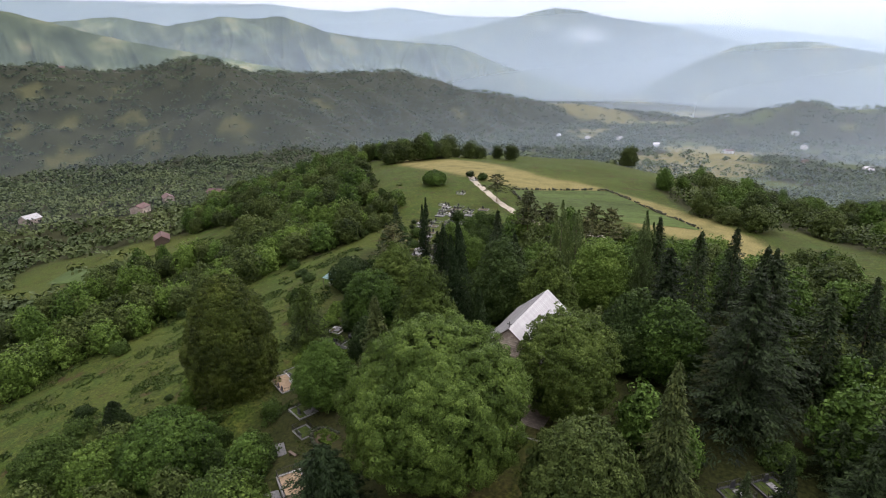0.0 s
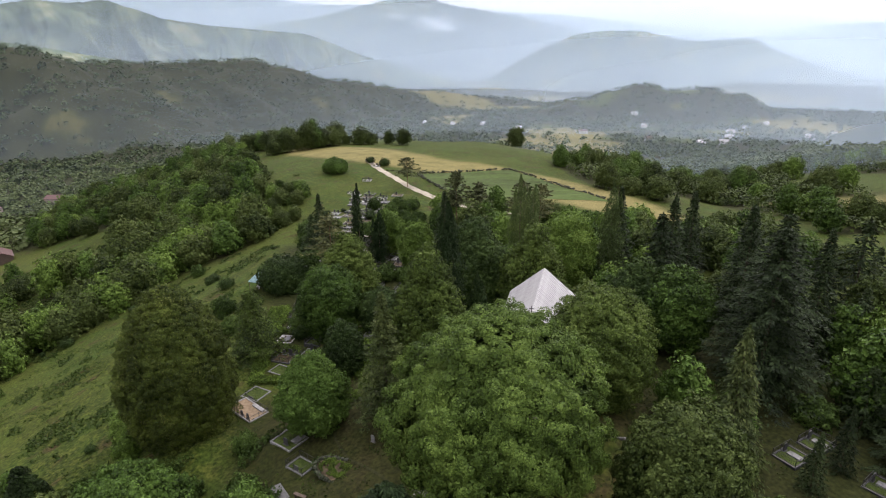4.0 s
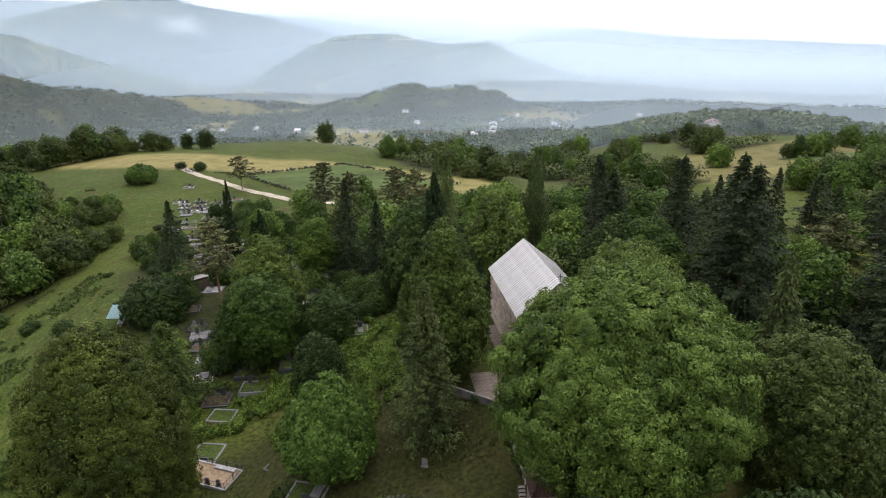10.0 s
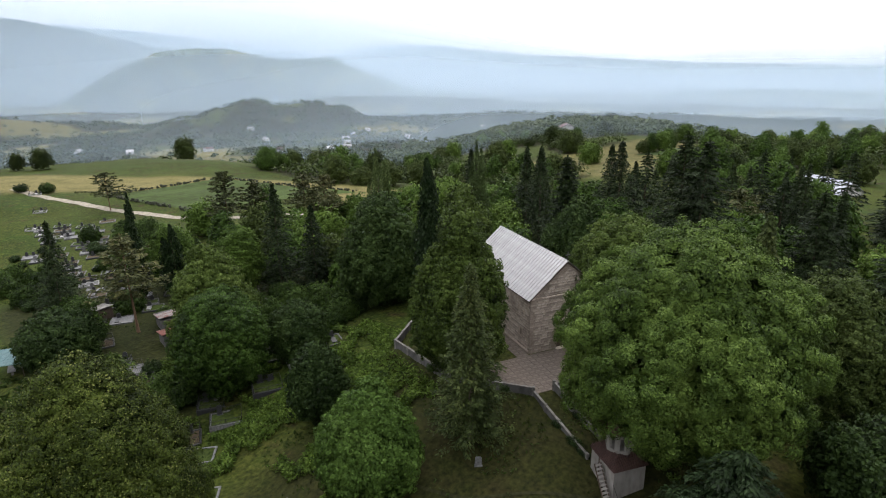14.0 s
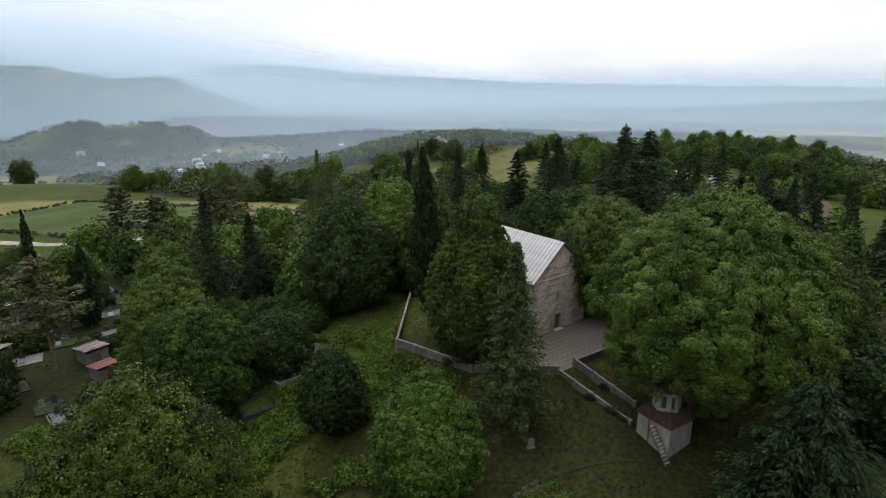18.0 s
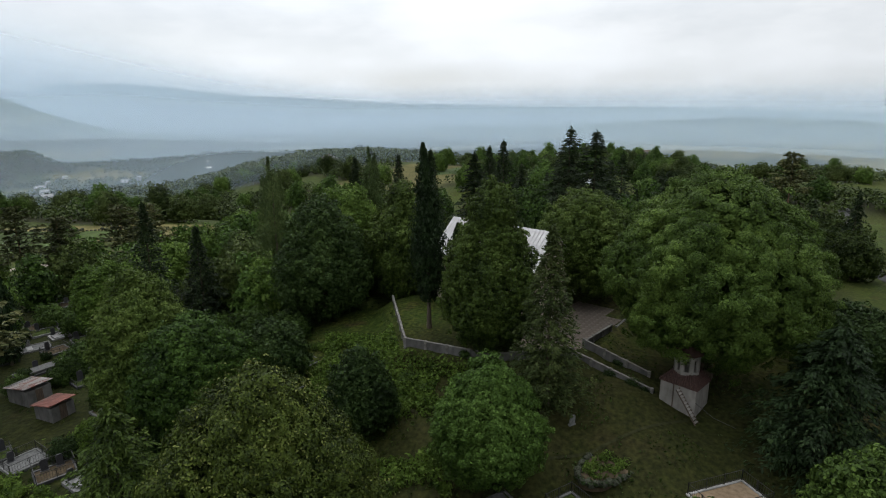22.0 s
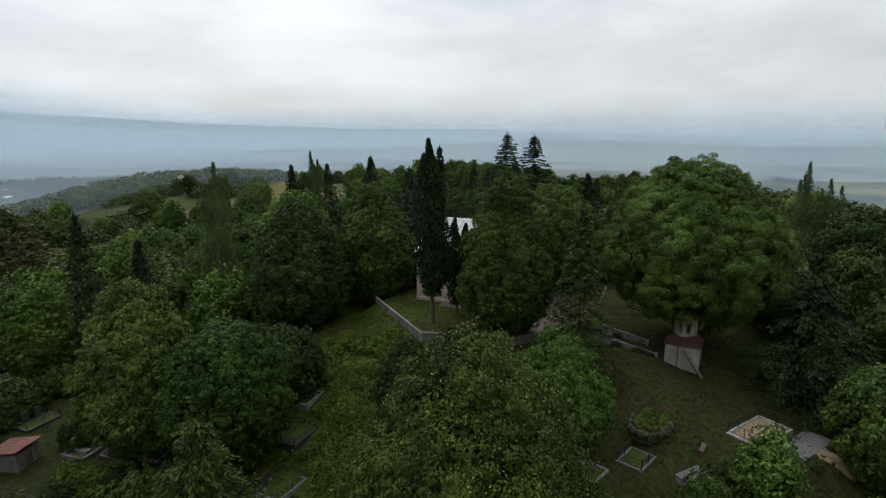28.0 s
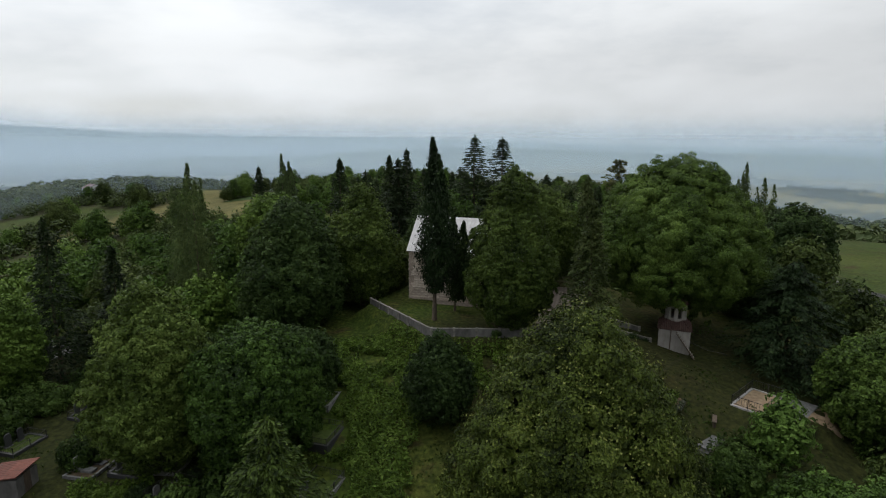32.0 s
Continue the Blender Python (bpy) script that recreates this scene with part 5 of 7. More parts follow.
yard_wall = thing("churchyard_wall", "low pale concrete wall with posts round the churchyard", "wall")


def wall_run(a, b, za, zb, height, base, bay=2.6, thick=0.16):
    """A run of wall panels between posts, its top following from za to zb."""
    ax, ay, bx, by = *a, *b
    ln = math.hypot(bx - ax, by - ay)
    n = max(1, round(ln / bay))
    turn = math.degrees(math.atan2(by - ay, bx - ax))
    for i in range(n):
        u0, u1 = i / n, (i + 1) / n
        z0, z1 = za + (zb - za) * u0, za + (zb - za) * u1
        l0, l1 = u0 * ln, u1 * ln
        bm = bmesh.new()
        q = [(l0, -thick / 2), (l1, -thick / 2), (l1, thick / 2), (l0, thick / 2)]
        lo = [bm.verts.new((x, y, (z0 + z1) / 2 - base)) for x, y in q]
        hi = [bm.verts.new((x, y, (z0 if x == l0 else z1) + height)) for x, y in q]
        bm.faces.new(hi)
        bm.faces.new(lo[::-1])
        for k in range(4):
            bm.faces.new((lo[k], lo[(k + 1) % 4], hi[(k + 1) % 4], hi[k]))
        p = part("panel", bm, M_WALLC, yard_wall)
        p.matrix_basis = pose(ax, ay, 0, 0, 0, turn)
        cp = bmesh.new()
        lo = [cp.verts.new((x, y * 1.5, (z0 if x == l0 else z1) + height + 0.002)) for x, y in q]
        hi = [cp.verts.new((x, y * 1.5, (z0 if x == l0 else z1) + height + 0.06)) for x, y in q]
        cp.faces.new(hi)
        cp.faces.new(lo[::-1])
        for k in range(4):
            cp.faces.new((lo[k], lo[(k + 1) % 4], hi[(k + 1) % 4], hi[k]))
        c = part("coping", cp, M_CONCRETE, yard_wall)
        c.matrix_basis = pose(ax, ay, 0, 0, 0, turn)
    for i in range(n + 1):
        u = i / n
        z = za + (zb - za) * u
        po = part("post", one_box(-0.14, -0.15, z - base, 0.14, 0.15, z + height + 0.13, bevel=0.02), M_CONCRETE, yard_wall)
        po.matrix_basis = pose(ax + (bx - ax) * u, ay + (by - ay) * u, 0, 0, 0, turn)


wall_run((19.7, 100.0), (6.2, 93.7), -0.1, 0.0, 0.85, 1.6)
wall_run((6.2, 93.7), (4.5, 83.5), 0.0, 0.0, 0.9, 1.6)
wall_run((4.5, 83.5), (8.2, 75.3), 0.0, 0.0, 0.85, 1.8)
wall_run((8.2, 75.3), (5.0, 67.3), -0.1, -2.0, 0.65, 2.2, 2.2)
wall_run((10.4, 74.2), (7.6, 67.4), 0.3, -1.5, 0.7, 2.4, 2.2)
wall_run((10.4, 74.2), (16.0, 71.2), 0.0, 0.0, 0.75, 2.4, 2.4)
wall_run((17.5, 70.5), (27.0, 66.6), -0.7, -0.7, 0.72, 2.6, 2.4)
ivr = np.random.default_rng(61)
for ix, iy, iz, ir in ((6.6, 71.3, -0.9, 0.75), (5.7, 69.0, -1.4, 0.95), (5.2, 67.8, -1.8, 0.8), (4.6, 86.5, 0.5, 0.6), (7.0, 78.2, 0.3, 0.8), (8.9, 70.4, -0.7, 0.7)):
    n_ = int(900 * ir)
    d_ = ivr.normal(size=(n_, 3))
    d_ /= np.linalg.norm(d_, axis=1)[:, None]
    q_ = np.array([ix, iy, iz]) + d_ * ir * np.array([0.55, 1.1, 0.8]) * ivr.uniform(0.5, 1.0, (n_, 1))
    iv_ = new("ivy", fast_mesh("ivy", *leaf_cards(q_, d_ + np.array([0, 0, 0.4]), 0.17, 0.13, ivr), M_DARK))
    tagged(iv_, "dark ivy hanging over the churchyard wall", "ivy")
steps = thing("stone_steps", "flight of worn grey stone steps between low walls", "steps")
sx0, sy0, sx1, sy1 = 9.25, 74.9, 6.25, 67.2
turn_ = math.degrees(math.atan2(sy1 - sy0, sx1 - sx0))
s_pos, s_z = 0.0, 0.0
for flight in range(3):
    for k_ in range(4):
        s_z -= 0.185
        st = part("tread", one_box(s_pos, -0.95, s_z - 0.9, s_pos + 0.34, 0.95, s_z, bevel=0.015), M_CONCRETE, steps)
        st.matrix_basis = pose(sx0, sy0, 0, 0, 0, turn_)
        s_pos += 0.32
    ld = part("landing", one_box(s_pos, -0.95, s_z - 0.9, s_pos + 1.6, 0.95, s_z - 0.004, bevel=0.015), M_PAVE, steps)
    ld.matrix_basis = pose(sx0, sy0, 0, 0, 0, turn_)
    s_pos += 1.55

court = new("pavement")
tagged(court, "brown-grey flagstone forecourt before the church", "pavement", kind="structure")
paver = []
for k_ in range(4):
    paver.append(part("flagstone", one_box(-0.365, -0.365, -0.12, 0.365, 0.365, 0.03, bevel=0.015), M_PAVE, court).data)
    bpy.data.objects.remove(court.children[0])
prng = random.Random(5)


def flag(u, v):
    w_ = CH @ Vector((u, v, 0))
    ob = new("flagstone", paver[prng.randrange(4)])
    ob.parent = court
    ob.matrix_basis = Matrix.Translation((w_.x, w_.y, prng.uniform(-0.008, 0.008) + 0.012)) @ pose(0, 0, 0, prng.uniform(-0.4, 0.4), prng.uniform(-0.4, 0.4), -CH_ANGLE + prng.uniform(-0.8, 0.8))


for i in range(24):
    for j in range(10):
        u, v = -10.2 + i * 0.74, -CL - 0.55 - j * 0.74
        w_ = CH @ Vector((u, v, 0))
        inside = all((w_.x - ax) * (by - ay) - (w_.y - ay) * (bx - ax) < -0.35 * math.hypot(bx - ax, by - ay) for (ax, ay), (bx, by) in zip(TERRACE, TERRACE[1:] + TERRACE[:1]))
        if inside and not (u > 4.4 and j > 6):
            flag(u, v)
for j in range(16):
    for i in range(2):
        flag(-CW - 0.55 - i * 0.74, -CL + 0.2 + j * 0.74)

# ---- bell tower ----
chapel = thing("bell_tower", "small white plastered bell tower with a red tiled skirt roof", "tower", pose(4.45, 66.65, -2.7, 0, 0, math.degrees(math.atan2(63.7 - 66.65, 2.7 - 4.45))))
QL, QD, QH = 3.5, 3.1, 2.85
body = part("body", one_box(0, 0, -0.8, QL, QD, QH, bevel=0.03), M_PLASTER, chapel, "white plaster base block with stains")
part("drain_pipe", tube_mesh := fast_mesh("drain_pipe", *tube([(1.35, -0.06, -0.4), (1.35, -0.06, 1.2), (1.35, -0.08, QH)], [0.055, 0.055, 0.055], 8), M_TIMBER, True), None, body)
# skirt roof of clay tiles
e_ = 0.12
lo_ = [(-e_, -e_), (QL + e_, -e_), (QL + e_, QD + e_), (-e_, QD + e_)]
mx_, my_ = QL / 2, QD / 2
hi_ = [(mx_ - 1.0, my_ - 0.95), (mx_ + 1.0, my_ - 0.95), (mx_ + 1.0, my_ + 0.95), (mx_ - 1.0, my_ + 0.95)]
bm = bmesh.new()
a_ = [bm.verts.new((x, y, QH - 0.02)) for x, y in lo_]
b_ = [bm.verts.new((x, y, QH + 0.95)) for x, y in hi_]
bm.faces.new(a_[::-1])
bm.faces.new(b_)
for k_ in range(4):
    bm.faces.new((a_[k_], a_[(k_ + 1) % 4], b_[(k_ + 1) % 4], b_[k_]))
skirt = part("skirt_roof", bm, M_TIMBER, chapel, "red clay tile skirt roof")
tv, tf = tube([(0, 0, 0), (0.42, 0, 0)], [0.105, 0.085], 8)
tile_me = fast_mesh("roof_tile", tv, tf, M_TILE, True)
for k_ in range(4):
    p0, p1 = Vector((*lo_[k_], QH)), Vector((*lo_[(k_ + 1) % 4], QH))
    q0, q1 = Vector((*hi_[k_], QH + 0.97)), Vector((*hi_[(k_ + 1) % 4], QH + 0.97))
    rows_ = 4
    for r_ in range(rows_):
        v0, v1 = r_ / rows_, (r_ + 1) / rows_
        s0, s1 = p0.lerp(q0, v0), p1.lerp(q1, v0)
        up_ = (q0.lerp(q1, 0.5) - p0.lerp(p1, 0.5)).normalized()
        n_ = max(2, int((s1 - s0).length / 0.2))
        for i in range(n_):
            c_ = s0.lerp(s1, (i + 0.5) / n_)
            y_ = (s1 - s0).normalized()
            z_ = up_.cross(y_)
            ob = new("roof_tile", tile_me)
            ob.parent = skirt
            ob.matrix_basis = Matrix.Translation(c_ - z_ * -0.02) @ Matrix((up_, y_, z_)).transposed().to_4x4()
# octagonal lantern with arched openings
part("red_band", fast_mesh("red_band", *tube([(mx_, my_, QH + 0.72), (mx_, my_, QH + 0.94)], [1.30, 1.24], 8), M_TILE), None, chapel, "dull red painted band")
lantern = part("lantern", fast_mesh("lantern", *tube([(mx_, my_, QH + 0.9), (mx_, my_, QH + 1.25), (mx_, my_, QH + 1.27), (mx_, my_, QH + 1.27)], [1.22, 1.22, 1.17, 0.2], 8), M_PLASTER), None, chapel, "white octagonal lantern with arched openings")
for k_ in range(8):
    a0 = math.pi / 8 * (2 * k_)
    p = part("pier", one_box(-0.13, -0.22, QH + 1.2, 0.13, 0.22, QH + 2.75, bevel=0.03), M_PLASTER, lantern)
    p.matrix_basis = pose(mx_ + 1.06 * math.cos(a0), my_ + 1.06 * math.sin(a0), 0, 0, 0, math.degrees(a0))
    a1 = a0 + math.pi / 8
    bm = bmesh.new()
    arch = [(-0.46, 2.3), (-0.46, 2.95), (0.46, 2.95), (0.46, 2.3), (0.27, 2.3)] + [(0.27 * math.cos(t_), 2.3 + 0.27 * math.sin(t_)) for t_ in np.linspace(0.4, math.pi - 0.4, 6)] + [(-0.27, 2.3)]
    prism(bm, [(x, QH + z - 0.15) for x, z in arch], -0.1, 0.1)
    ar = part("arch", bm, M_PLASTER, lantern)
    ar.matrix_basis = pose(mx_ + 0.98 * math.cos(a1), my_ + 0.98 * math.sin(a1), 0, 0, 0, math.degrees(a1) - 90)
part("cornice", fast_mesh("cornice", *tube([(mx_, my_, QH + 2.75), (mx_, my_, QH + 2.86), (mx_, my_, QH + 2.98)], [1.2, 1.34, 1.36], 8), M_PLASTER), None, lantern)
part("lantern_roof", fast_mesh("lantern_roof", *tube([(mx_, my_, QH + 2.94), (mx_, my_, QH + 3.2), (mx_, my_, QH + 3.7)], [1.5, 1.05, 0.03], 8), M_TILE), None, lantern, "red pointed lantern roof")
bell = part("bell", fast_mesh("bell", *tube([(mx_, my_, QH + 2.5), (mx_, my_, QH + 2.3), (mx_, my_, QH + 1.95), (mx_, my_, QH + 1.85)], [0.06, 0.2, 0.27, 0.36], 14), M_IRON, True), None, lantern)
stair = part("stair", one_box(0, 0, 0, 0.01, 0.01, 0.01), M_TIMBER, chapel, "steep dark stair with pale treads")
sl0, sl1 = Vector((1.95, -0.30, QH - 0.1)), Vector((4.4, -0.34, -0.6))
for off in (0.0, -0.62):
    v_, f_ = tube([tuple(sl0 + Vector((0, off, 0))), tuple(sl1 + Vector((0, off, 0)))], [0.07, 0.07], 4)
    part("stringer", fast_mesh("stringer", v_, f_, M_TIMBER), None, stair)
for k_ in range(13):
    c_ = sl0.lerp(sl1, (k_ + 0.5) / 13)
    part("tread", one_box(c_.x - 0.12, c_.y - 0.62, c_.z - 0.02, c_.x + 0.12, c_.y, c_.z + 0.03, bevel=0.008), M_PLASTER, stair)
v_, f_ = tube([(3.5, 0.0, 1.6), (5.4, -0.5, 1.05), (7.4, -0.6, 0.9)], [0.02, 0.02, 0.02], 5)
part("cable", fast_mesh("cable", v_, f_, M_IRON), None, chapel)


# ---- graves ----
def kerb(parent, a, b, z0, z1, w=0.2, mat=None):
    mat = mat or M_GREYSTONE
    part("kerb", one_box(-a / 2, -b / 2, z0, a / 2, -b / 2 + w, z1, bevel=0.015), mat, parent)
    part("kerb", one_box(-a / 2, b / 2 - w, z0, a / 2, b / 2, z1, bevel=0.015), mat, parent)
    part("kerb", one_box(-a / 2, -b / 2 + w, z0, -a / 2 + w, b / 2 - w, z1, bevel=0.015), mat, parent)
    part("kerb", one_box(a / 2 - w, -b / 2 + w, z0, a / 2, b / 2 - w, z1, bevel=0.015), mat, parent)


def rail_run(parent, p, q, z, h, step=0.22, mat=None):
    """A railing: posts, two rails and upright bars from p to q."""
    mat = mat or M_IRON
    p, q = Vector((*p, z)), Vector((*q, z))
    ln = (q - p).length
    turn = math.degrees(math.atan2(q.y - p.y, q.x - p.x))
    m = pose(p.x, p.y, z, 0, 0, turn)
    for zz in (h, h * 0.18):
        r = part("rail", one_box(0, -0.018, zz - 0.02, ln, 0.018, zz + 0.02), mat, parent)
        r.matrix_basis = m
    n = max(1, round(ln / 1.8))
    for i in range(n + 1):
        o = part("rail_post", one_box(-0.03, -0.03, 0, 0.03, 0.03, h + 0.08), mat, parent)
        o.matrix_basis = m @ pose(ln * i / n, 0, 0)
    bm = bmesh.new()
    k = max(1, int(ln / step))
    for i in range(1, k):
        x = ln * i / k
        box(bm, x - 0.009, -0.009, h * 0.18, x + 0.009, 0.009, h)
    if k > 1:
        bars = part("railing_infill", bm, mat, parent)
        bars["kind"] = "stuff"
        bars.matrix_basis = m


def headstone(parent, x, y, z, w, h, t, turn, mat):
    bm = bmesh.new()
    prism(bm, [(-w / 2, 0), (w / 2, 0), (w / 2, h * 0.86), (w * 0.3, h), (-w * 0.3, h), (-w / 2, h * 0.86)], -t / 2, t / 2)
    o = part("headstone", bm, mat, parent)
    o.matrix_basis = pose(x, y, z, 0, 0, turn)
    b = part("headstone_base", one_box(-w / 2 - 0.08, -t / 2 - 0.1, -0.25, w / 2 + 0.08, t / 2 + 0.1, 0.002, bevel=0.02), mat, parent)
    b.matrix_basis = pose(x, y, z, 0, 0, turn)


def plot(x, y, z, a, b, turn, label, fill, kerb_mat, z_down=1.2, rails=0, stones=(), slabs=(), rail_h=0.9, group="grave plots"):
    """A kerbed grave plot of a by b metres; rails is a bit mask of the fenced sides."""
    t = thing("grave_plot", label, "grave", pose(x, y, z, 0, 0, turn), group)
    kerb(t, a, b, -z_down, 0.0, 0.22, kerb_mat)
    part("bed", one_box(-a / 2 + 0.2, -b / 2 + 0.2, -z_down, a / 2 - 0.2, b / 2 - 0.2, -0.08), fill, t)
    c = [(-a / 2 + 0.1, -b / 2 + 0.1), (a / 2 - 0.1, -b / 2 + 0.1), (a / 2 - 0.1, b / 2 - 0.1), (-a / 2 + 0.1, b / 2 - 0.1)]
    for k in range(4):
        if rails >> k & 1:
            rail_run(t, c[k], c[(k + 1) % 4], 0.0, rail_h)
    for sx_, sy_, w, h, tn, mt in stones:
        headstone(t, sx_, sy_, -0.02, w, h, 0.12, tn, mt)
    for sx_, sy_, w, l_, hh, mt in slabs:
        part("slab", one_box(sx_ - w / 2, sy_ - l_ / 2, -0.1, sx_ + w / 2, sy_ + l_ / 2, hh, bevel=0.02), mt, t)
    return t


plot(-19.0, 90.9, -6.75, 6.0, 3.2, -50, "kerbed grave plot with tan sand and black railings", M_SAND, M_MARBLE, 1.3, 0b1111, ((0.6, -1.25, 0.5, 0.75, 0, M_GRANITE), (1.9, -1.15, 0.5, 0.75, 0, M_GRANITE)), ((1.0, 1.15, 2.6, 0.5, 0.12, M_MARBLE),), 0.7)
plot(-18.5, 95.4, -7.1, 3.3, 3.2, -38, "kerbed grave plot overgrown with grass", M_TURF, M_GREYSTONE, 0.9, 0, ((0.2, -1.2, 0.9, 0.25, 0, M_GRANITE),))
plot(-15.4, 102.1, -7.3, 3.3, 2.7, -38, "grey kerbed grave plot with grass inside", M_TURF, M_GREYSTONE, 0.9)
plot(-15.5, 113.5, -7.6, 2.9, 2.8, -20, "grave plot with pale kerbs and a dark slab", M_SOIL, M_MARBLE, 1.0, 0, (), ((0.2, 0.0, 1.1, 1.9, 0.1, M_GRANITE), (-0.9, 0.6, 0.5, 0.5, 0.14, M_MARBLE)))
plot(-12.0, 79.9, -4.6, 3.7, 3.3, -44, "grey granite kerbed grave plot with a dark headstone", M_TURF, M_GREYSTONE, 1.5, 0, ((0.4, -0.9, 0.75, 0.95, 0, M_GRANITE),), ((0.9, 0.6, 1.0, 1.6, 0.04, M_GREYSTONE),))
g1 = plot(-10.2, 74.6, -4.6, 3.0, 2.4, -44, "small rusty railed grave plot in the grass", M_TURF, M_GREYSTONE, 1.3, 0b1111, ((0.2, -0.9, 0.6, 0.7, 0, M_GREYSTONE),))
plot(-7.6, 62.4, -3.55, 5.6, 3.2, -57, "fenced sandy grave plot with black ornamental railings and pale kerbs", M_SAND, M_MARBLE, 1.6, 0b1111, (), (), 0.95)
apron = thing("concrete_apron", "pale concrete slab beside the fenced grave", "slab", pose(-8.9, 59.4, -4.3, 0, 0, -57))
part("slab", one_box(-3.0, -1.4, -0.8, 3.2, 1.0, 0.05, bevel=0.02), M_GREYSTONE, apron)
tomb = thing("stone_tomb", "long pale stone tomb with a worn relief on its side", "tomb", pose(-12.3, 70.6, gz(-12.3, 70.6) - 0.1, 0, 0, -62))
part("chest", one_box(-1.35, -0.55, -0.8, 1.35, 0.55, 0.45, bevel=0.03), M_MARBLE, tomb)
part("lid", one_box(-1.42, -0.62, 0.452, 1.42, 0.62, 0.56, bevel=0.03), M_GREYSTONE, tomb)
for k_ in range(3):
    part("relief", one_box(-1.2 + k_ * 0.85, -0.575, 0.02, -0.5 + k_ * 0.85, -0.548, 0.38, bevel=0.01), M_STONE, tomb)
bench = thing("bench", "small dark wooden bench in the grass", "bench", pose(-9.9, 68.7, gz(-9.9, 68.7), 0, 0, -35))
part("seat", one_box(-0.8, -0.2, 0.40, 0.8, 0.2, 0.46, bevel=0.01), M_TIMBER, bench)
for sx in (-0.6, 0.6):
    part("leg", one_box(sx - 0.05, -0.16, -0.2, sx + 0.05, 0.16, 0.40, bevel=0.01), M_TIMBER, bench)
lone = thing("headstone", "dark grey headstone leaning at the foot of the spruce", "headstone", pose(-1.4, 74.8, gz(-1.4, 74.8) - 0.05, 4, 0, -50))
headstone(lone, 0, 0, 0.1, 0.6, 0.95, 0.12, 0, M_GREYSTONE)
tomb2 = thing("grave_plot", "sunken black kerbed grave on the slope", "grave", pose(-13.0, 87.0, -6.2, 0, 0, -60), "grave plots")
kerb(tomb2, 2.6, 1.3, -0.8, 0.1, 0.18, M_GRANITE)
part("bed", one_box(-1.2, -0.55, -0.8, 1.2, 0.55, -0.02), M_SOIL, tomb2)

# flower bed ringed with rough stones
bed = thing("flower_bed", "long raised flower bed ringed with dark rough stones", "flower bed", pose(-5.3, 71.2, gz(-5.3, 71.2) - 0.28, 0, 0, -40))
brng = random.Random(8)
M_BEDSTONE = surface("dark_mossy_stone", [(0.3, (0.02, 0.024, 0.014)), (0.7, (0.06, 0.062, 0.045))], 5, 8, 0.95, bump=0.5, per_object=0.3)
v_, f_ = tube([(0, 0, -0.6), (0, 0, 0.1), (0, 0, 0.26), (0, 0, 0.3)], [2.2, 2.1, 1.8, 0.01], 22)
v_[:, 0] *= 1.75
v_[:, 1] *= 0.85
part("soil", fast_mesh("soil", v_, f_, M_SOIL, True), None, bed)
for k_ in range(46):
    a_ = k_ / 46 * 6.283
    bm = bmesh.new()
    bmesh.ops.create_icosphere(bm, subdivisions=1, radius=brng.uniform(0.24, 0.38))
    for vv in bm.verts:
        vv.co *= brng.uniform(0.8, 1.15)
    s_ = part("stone", bm, M_BEDSTONE, bed)
    s_.matrix_basis = pose(3.8 * math.cos(a_), 1.85 * math.sin(a_), 0.08 + brng.uniform(-0.05, 0.12), brng.uniform(0, 90), 0, brng.uniform(0, 180))
grng = np.random.default_rng(77)
n_ = 4200
q_ = np.stack([grng.uniform(-3.0, 3.0, n_), grng.uniform(-1.25, 1.25, n_), 0.25 + grng.uniform(0, 0.45, n_) ** 1.3], -1)
q_ = q_[(lumps(q_[:, 0], q_[:, 1], 0.5, 3.0) > -0.35) & (np.hypot(q_[:, 0] / 3.4, q_[:, 1] / 1.5) < 1)]
n_ = len(q_)
part("flower_growth", fast_mesh("flowers", *leaf_cards(q_, grng.normal(size=(n_, 3)) + np.array([0, 0, 1.0]), 0.2, 0.1, grng), M_BRACKEN), None, bed)["kind"] = "stuff"
n_ = 620
a_ = grng.uniform(0, 6.283, n_)
w_ = 1 + grng.normal(size=n_) * 0.07
q_ = np.stack([3.85 * w_ * np.cos(a_), 1.9 * w_ * np.sin(a_), grng.uniform(0.05, 0.4, n_)], -1)
part("edge_weeds", fast_mesh("edge_weeds", *leaf_cards(q_, grng.normal(size=(n_, 3)) + np.array([0, 0, 0.6]), 0.26, 0.15, grng), M_DARK), None, bed, "dark weeds between the stones")["kind"] = "stuff"


def draped(name, label, category, outline_fn, nu, nv, material, lift):
    """A sheet laid over the ground: outline_fn maps the shares u, v to x, y."""
    u, v = np.meshgrid(np.linspace(0, 1, nu), np.linspace(0, 1, nv), indexing="ij")
    x, y = outline_fn(u, v)
    z = ground_height(x, y) + lift
    i, j = np.meshgrid(np.arange(nu - 1), np.arange(nv - 1), indexing="ij")
    f = np.stack([i * nv + j, (i + 1) * nv + j, (i + 1) * nv + j + 1, i * nv + j + 1], -1).reshape(-1, 4)
    return tagged(new(name, fast_mesh(name, np.stack([x, y, z], -1).reshape(-1, 3), f, material, True)), label, category, kind="structure")


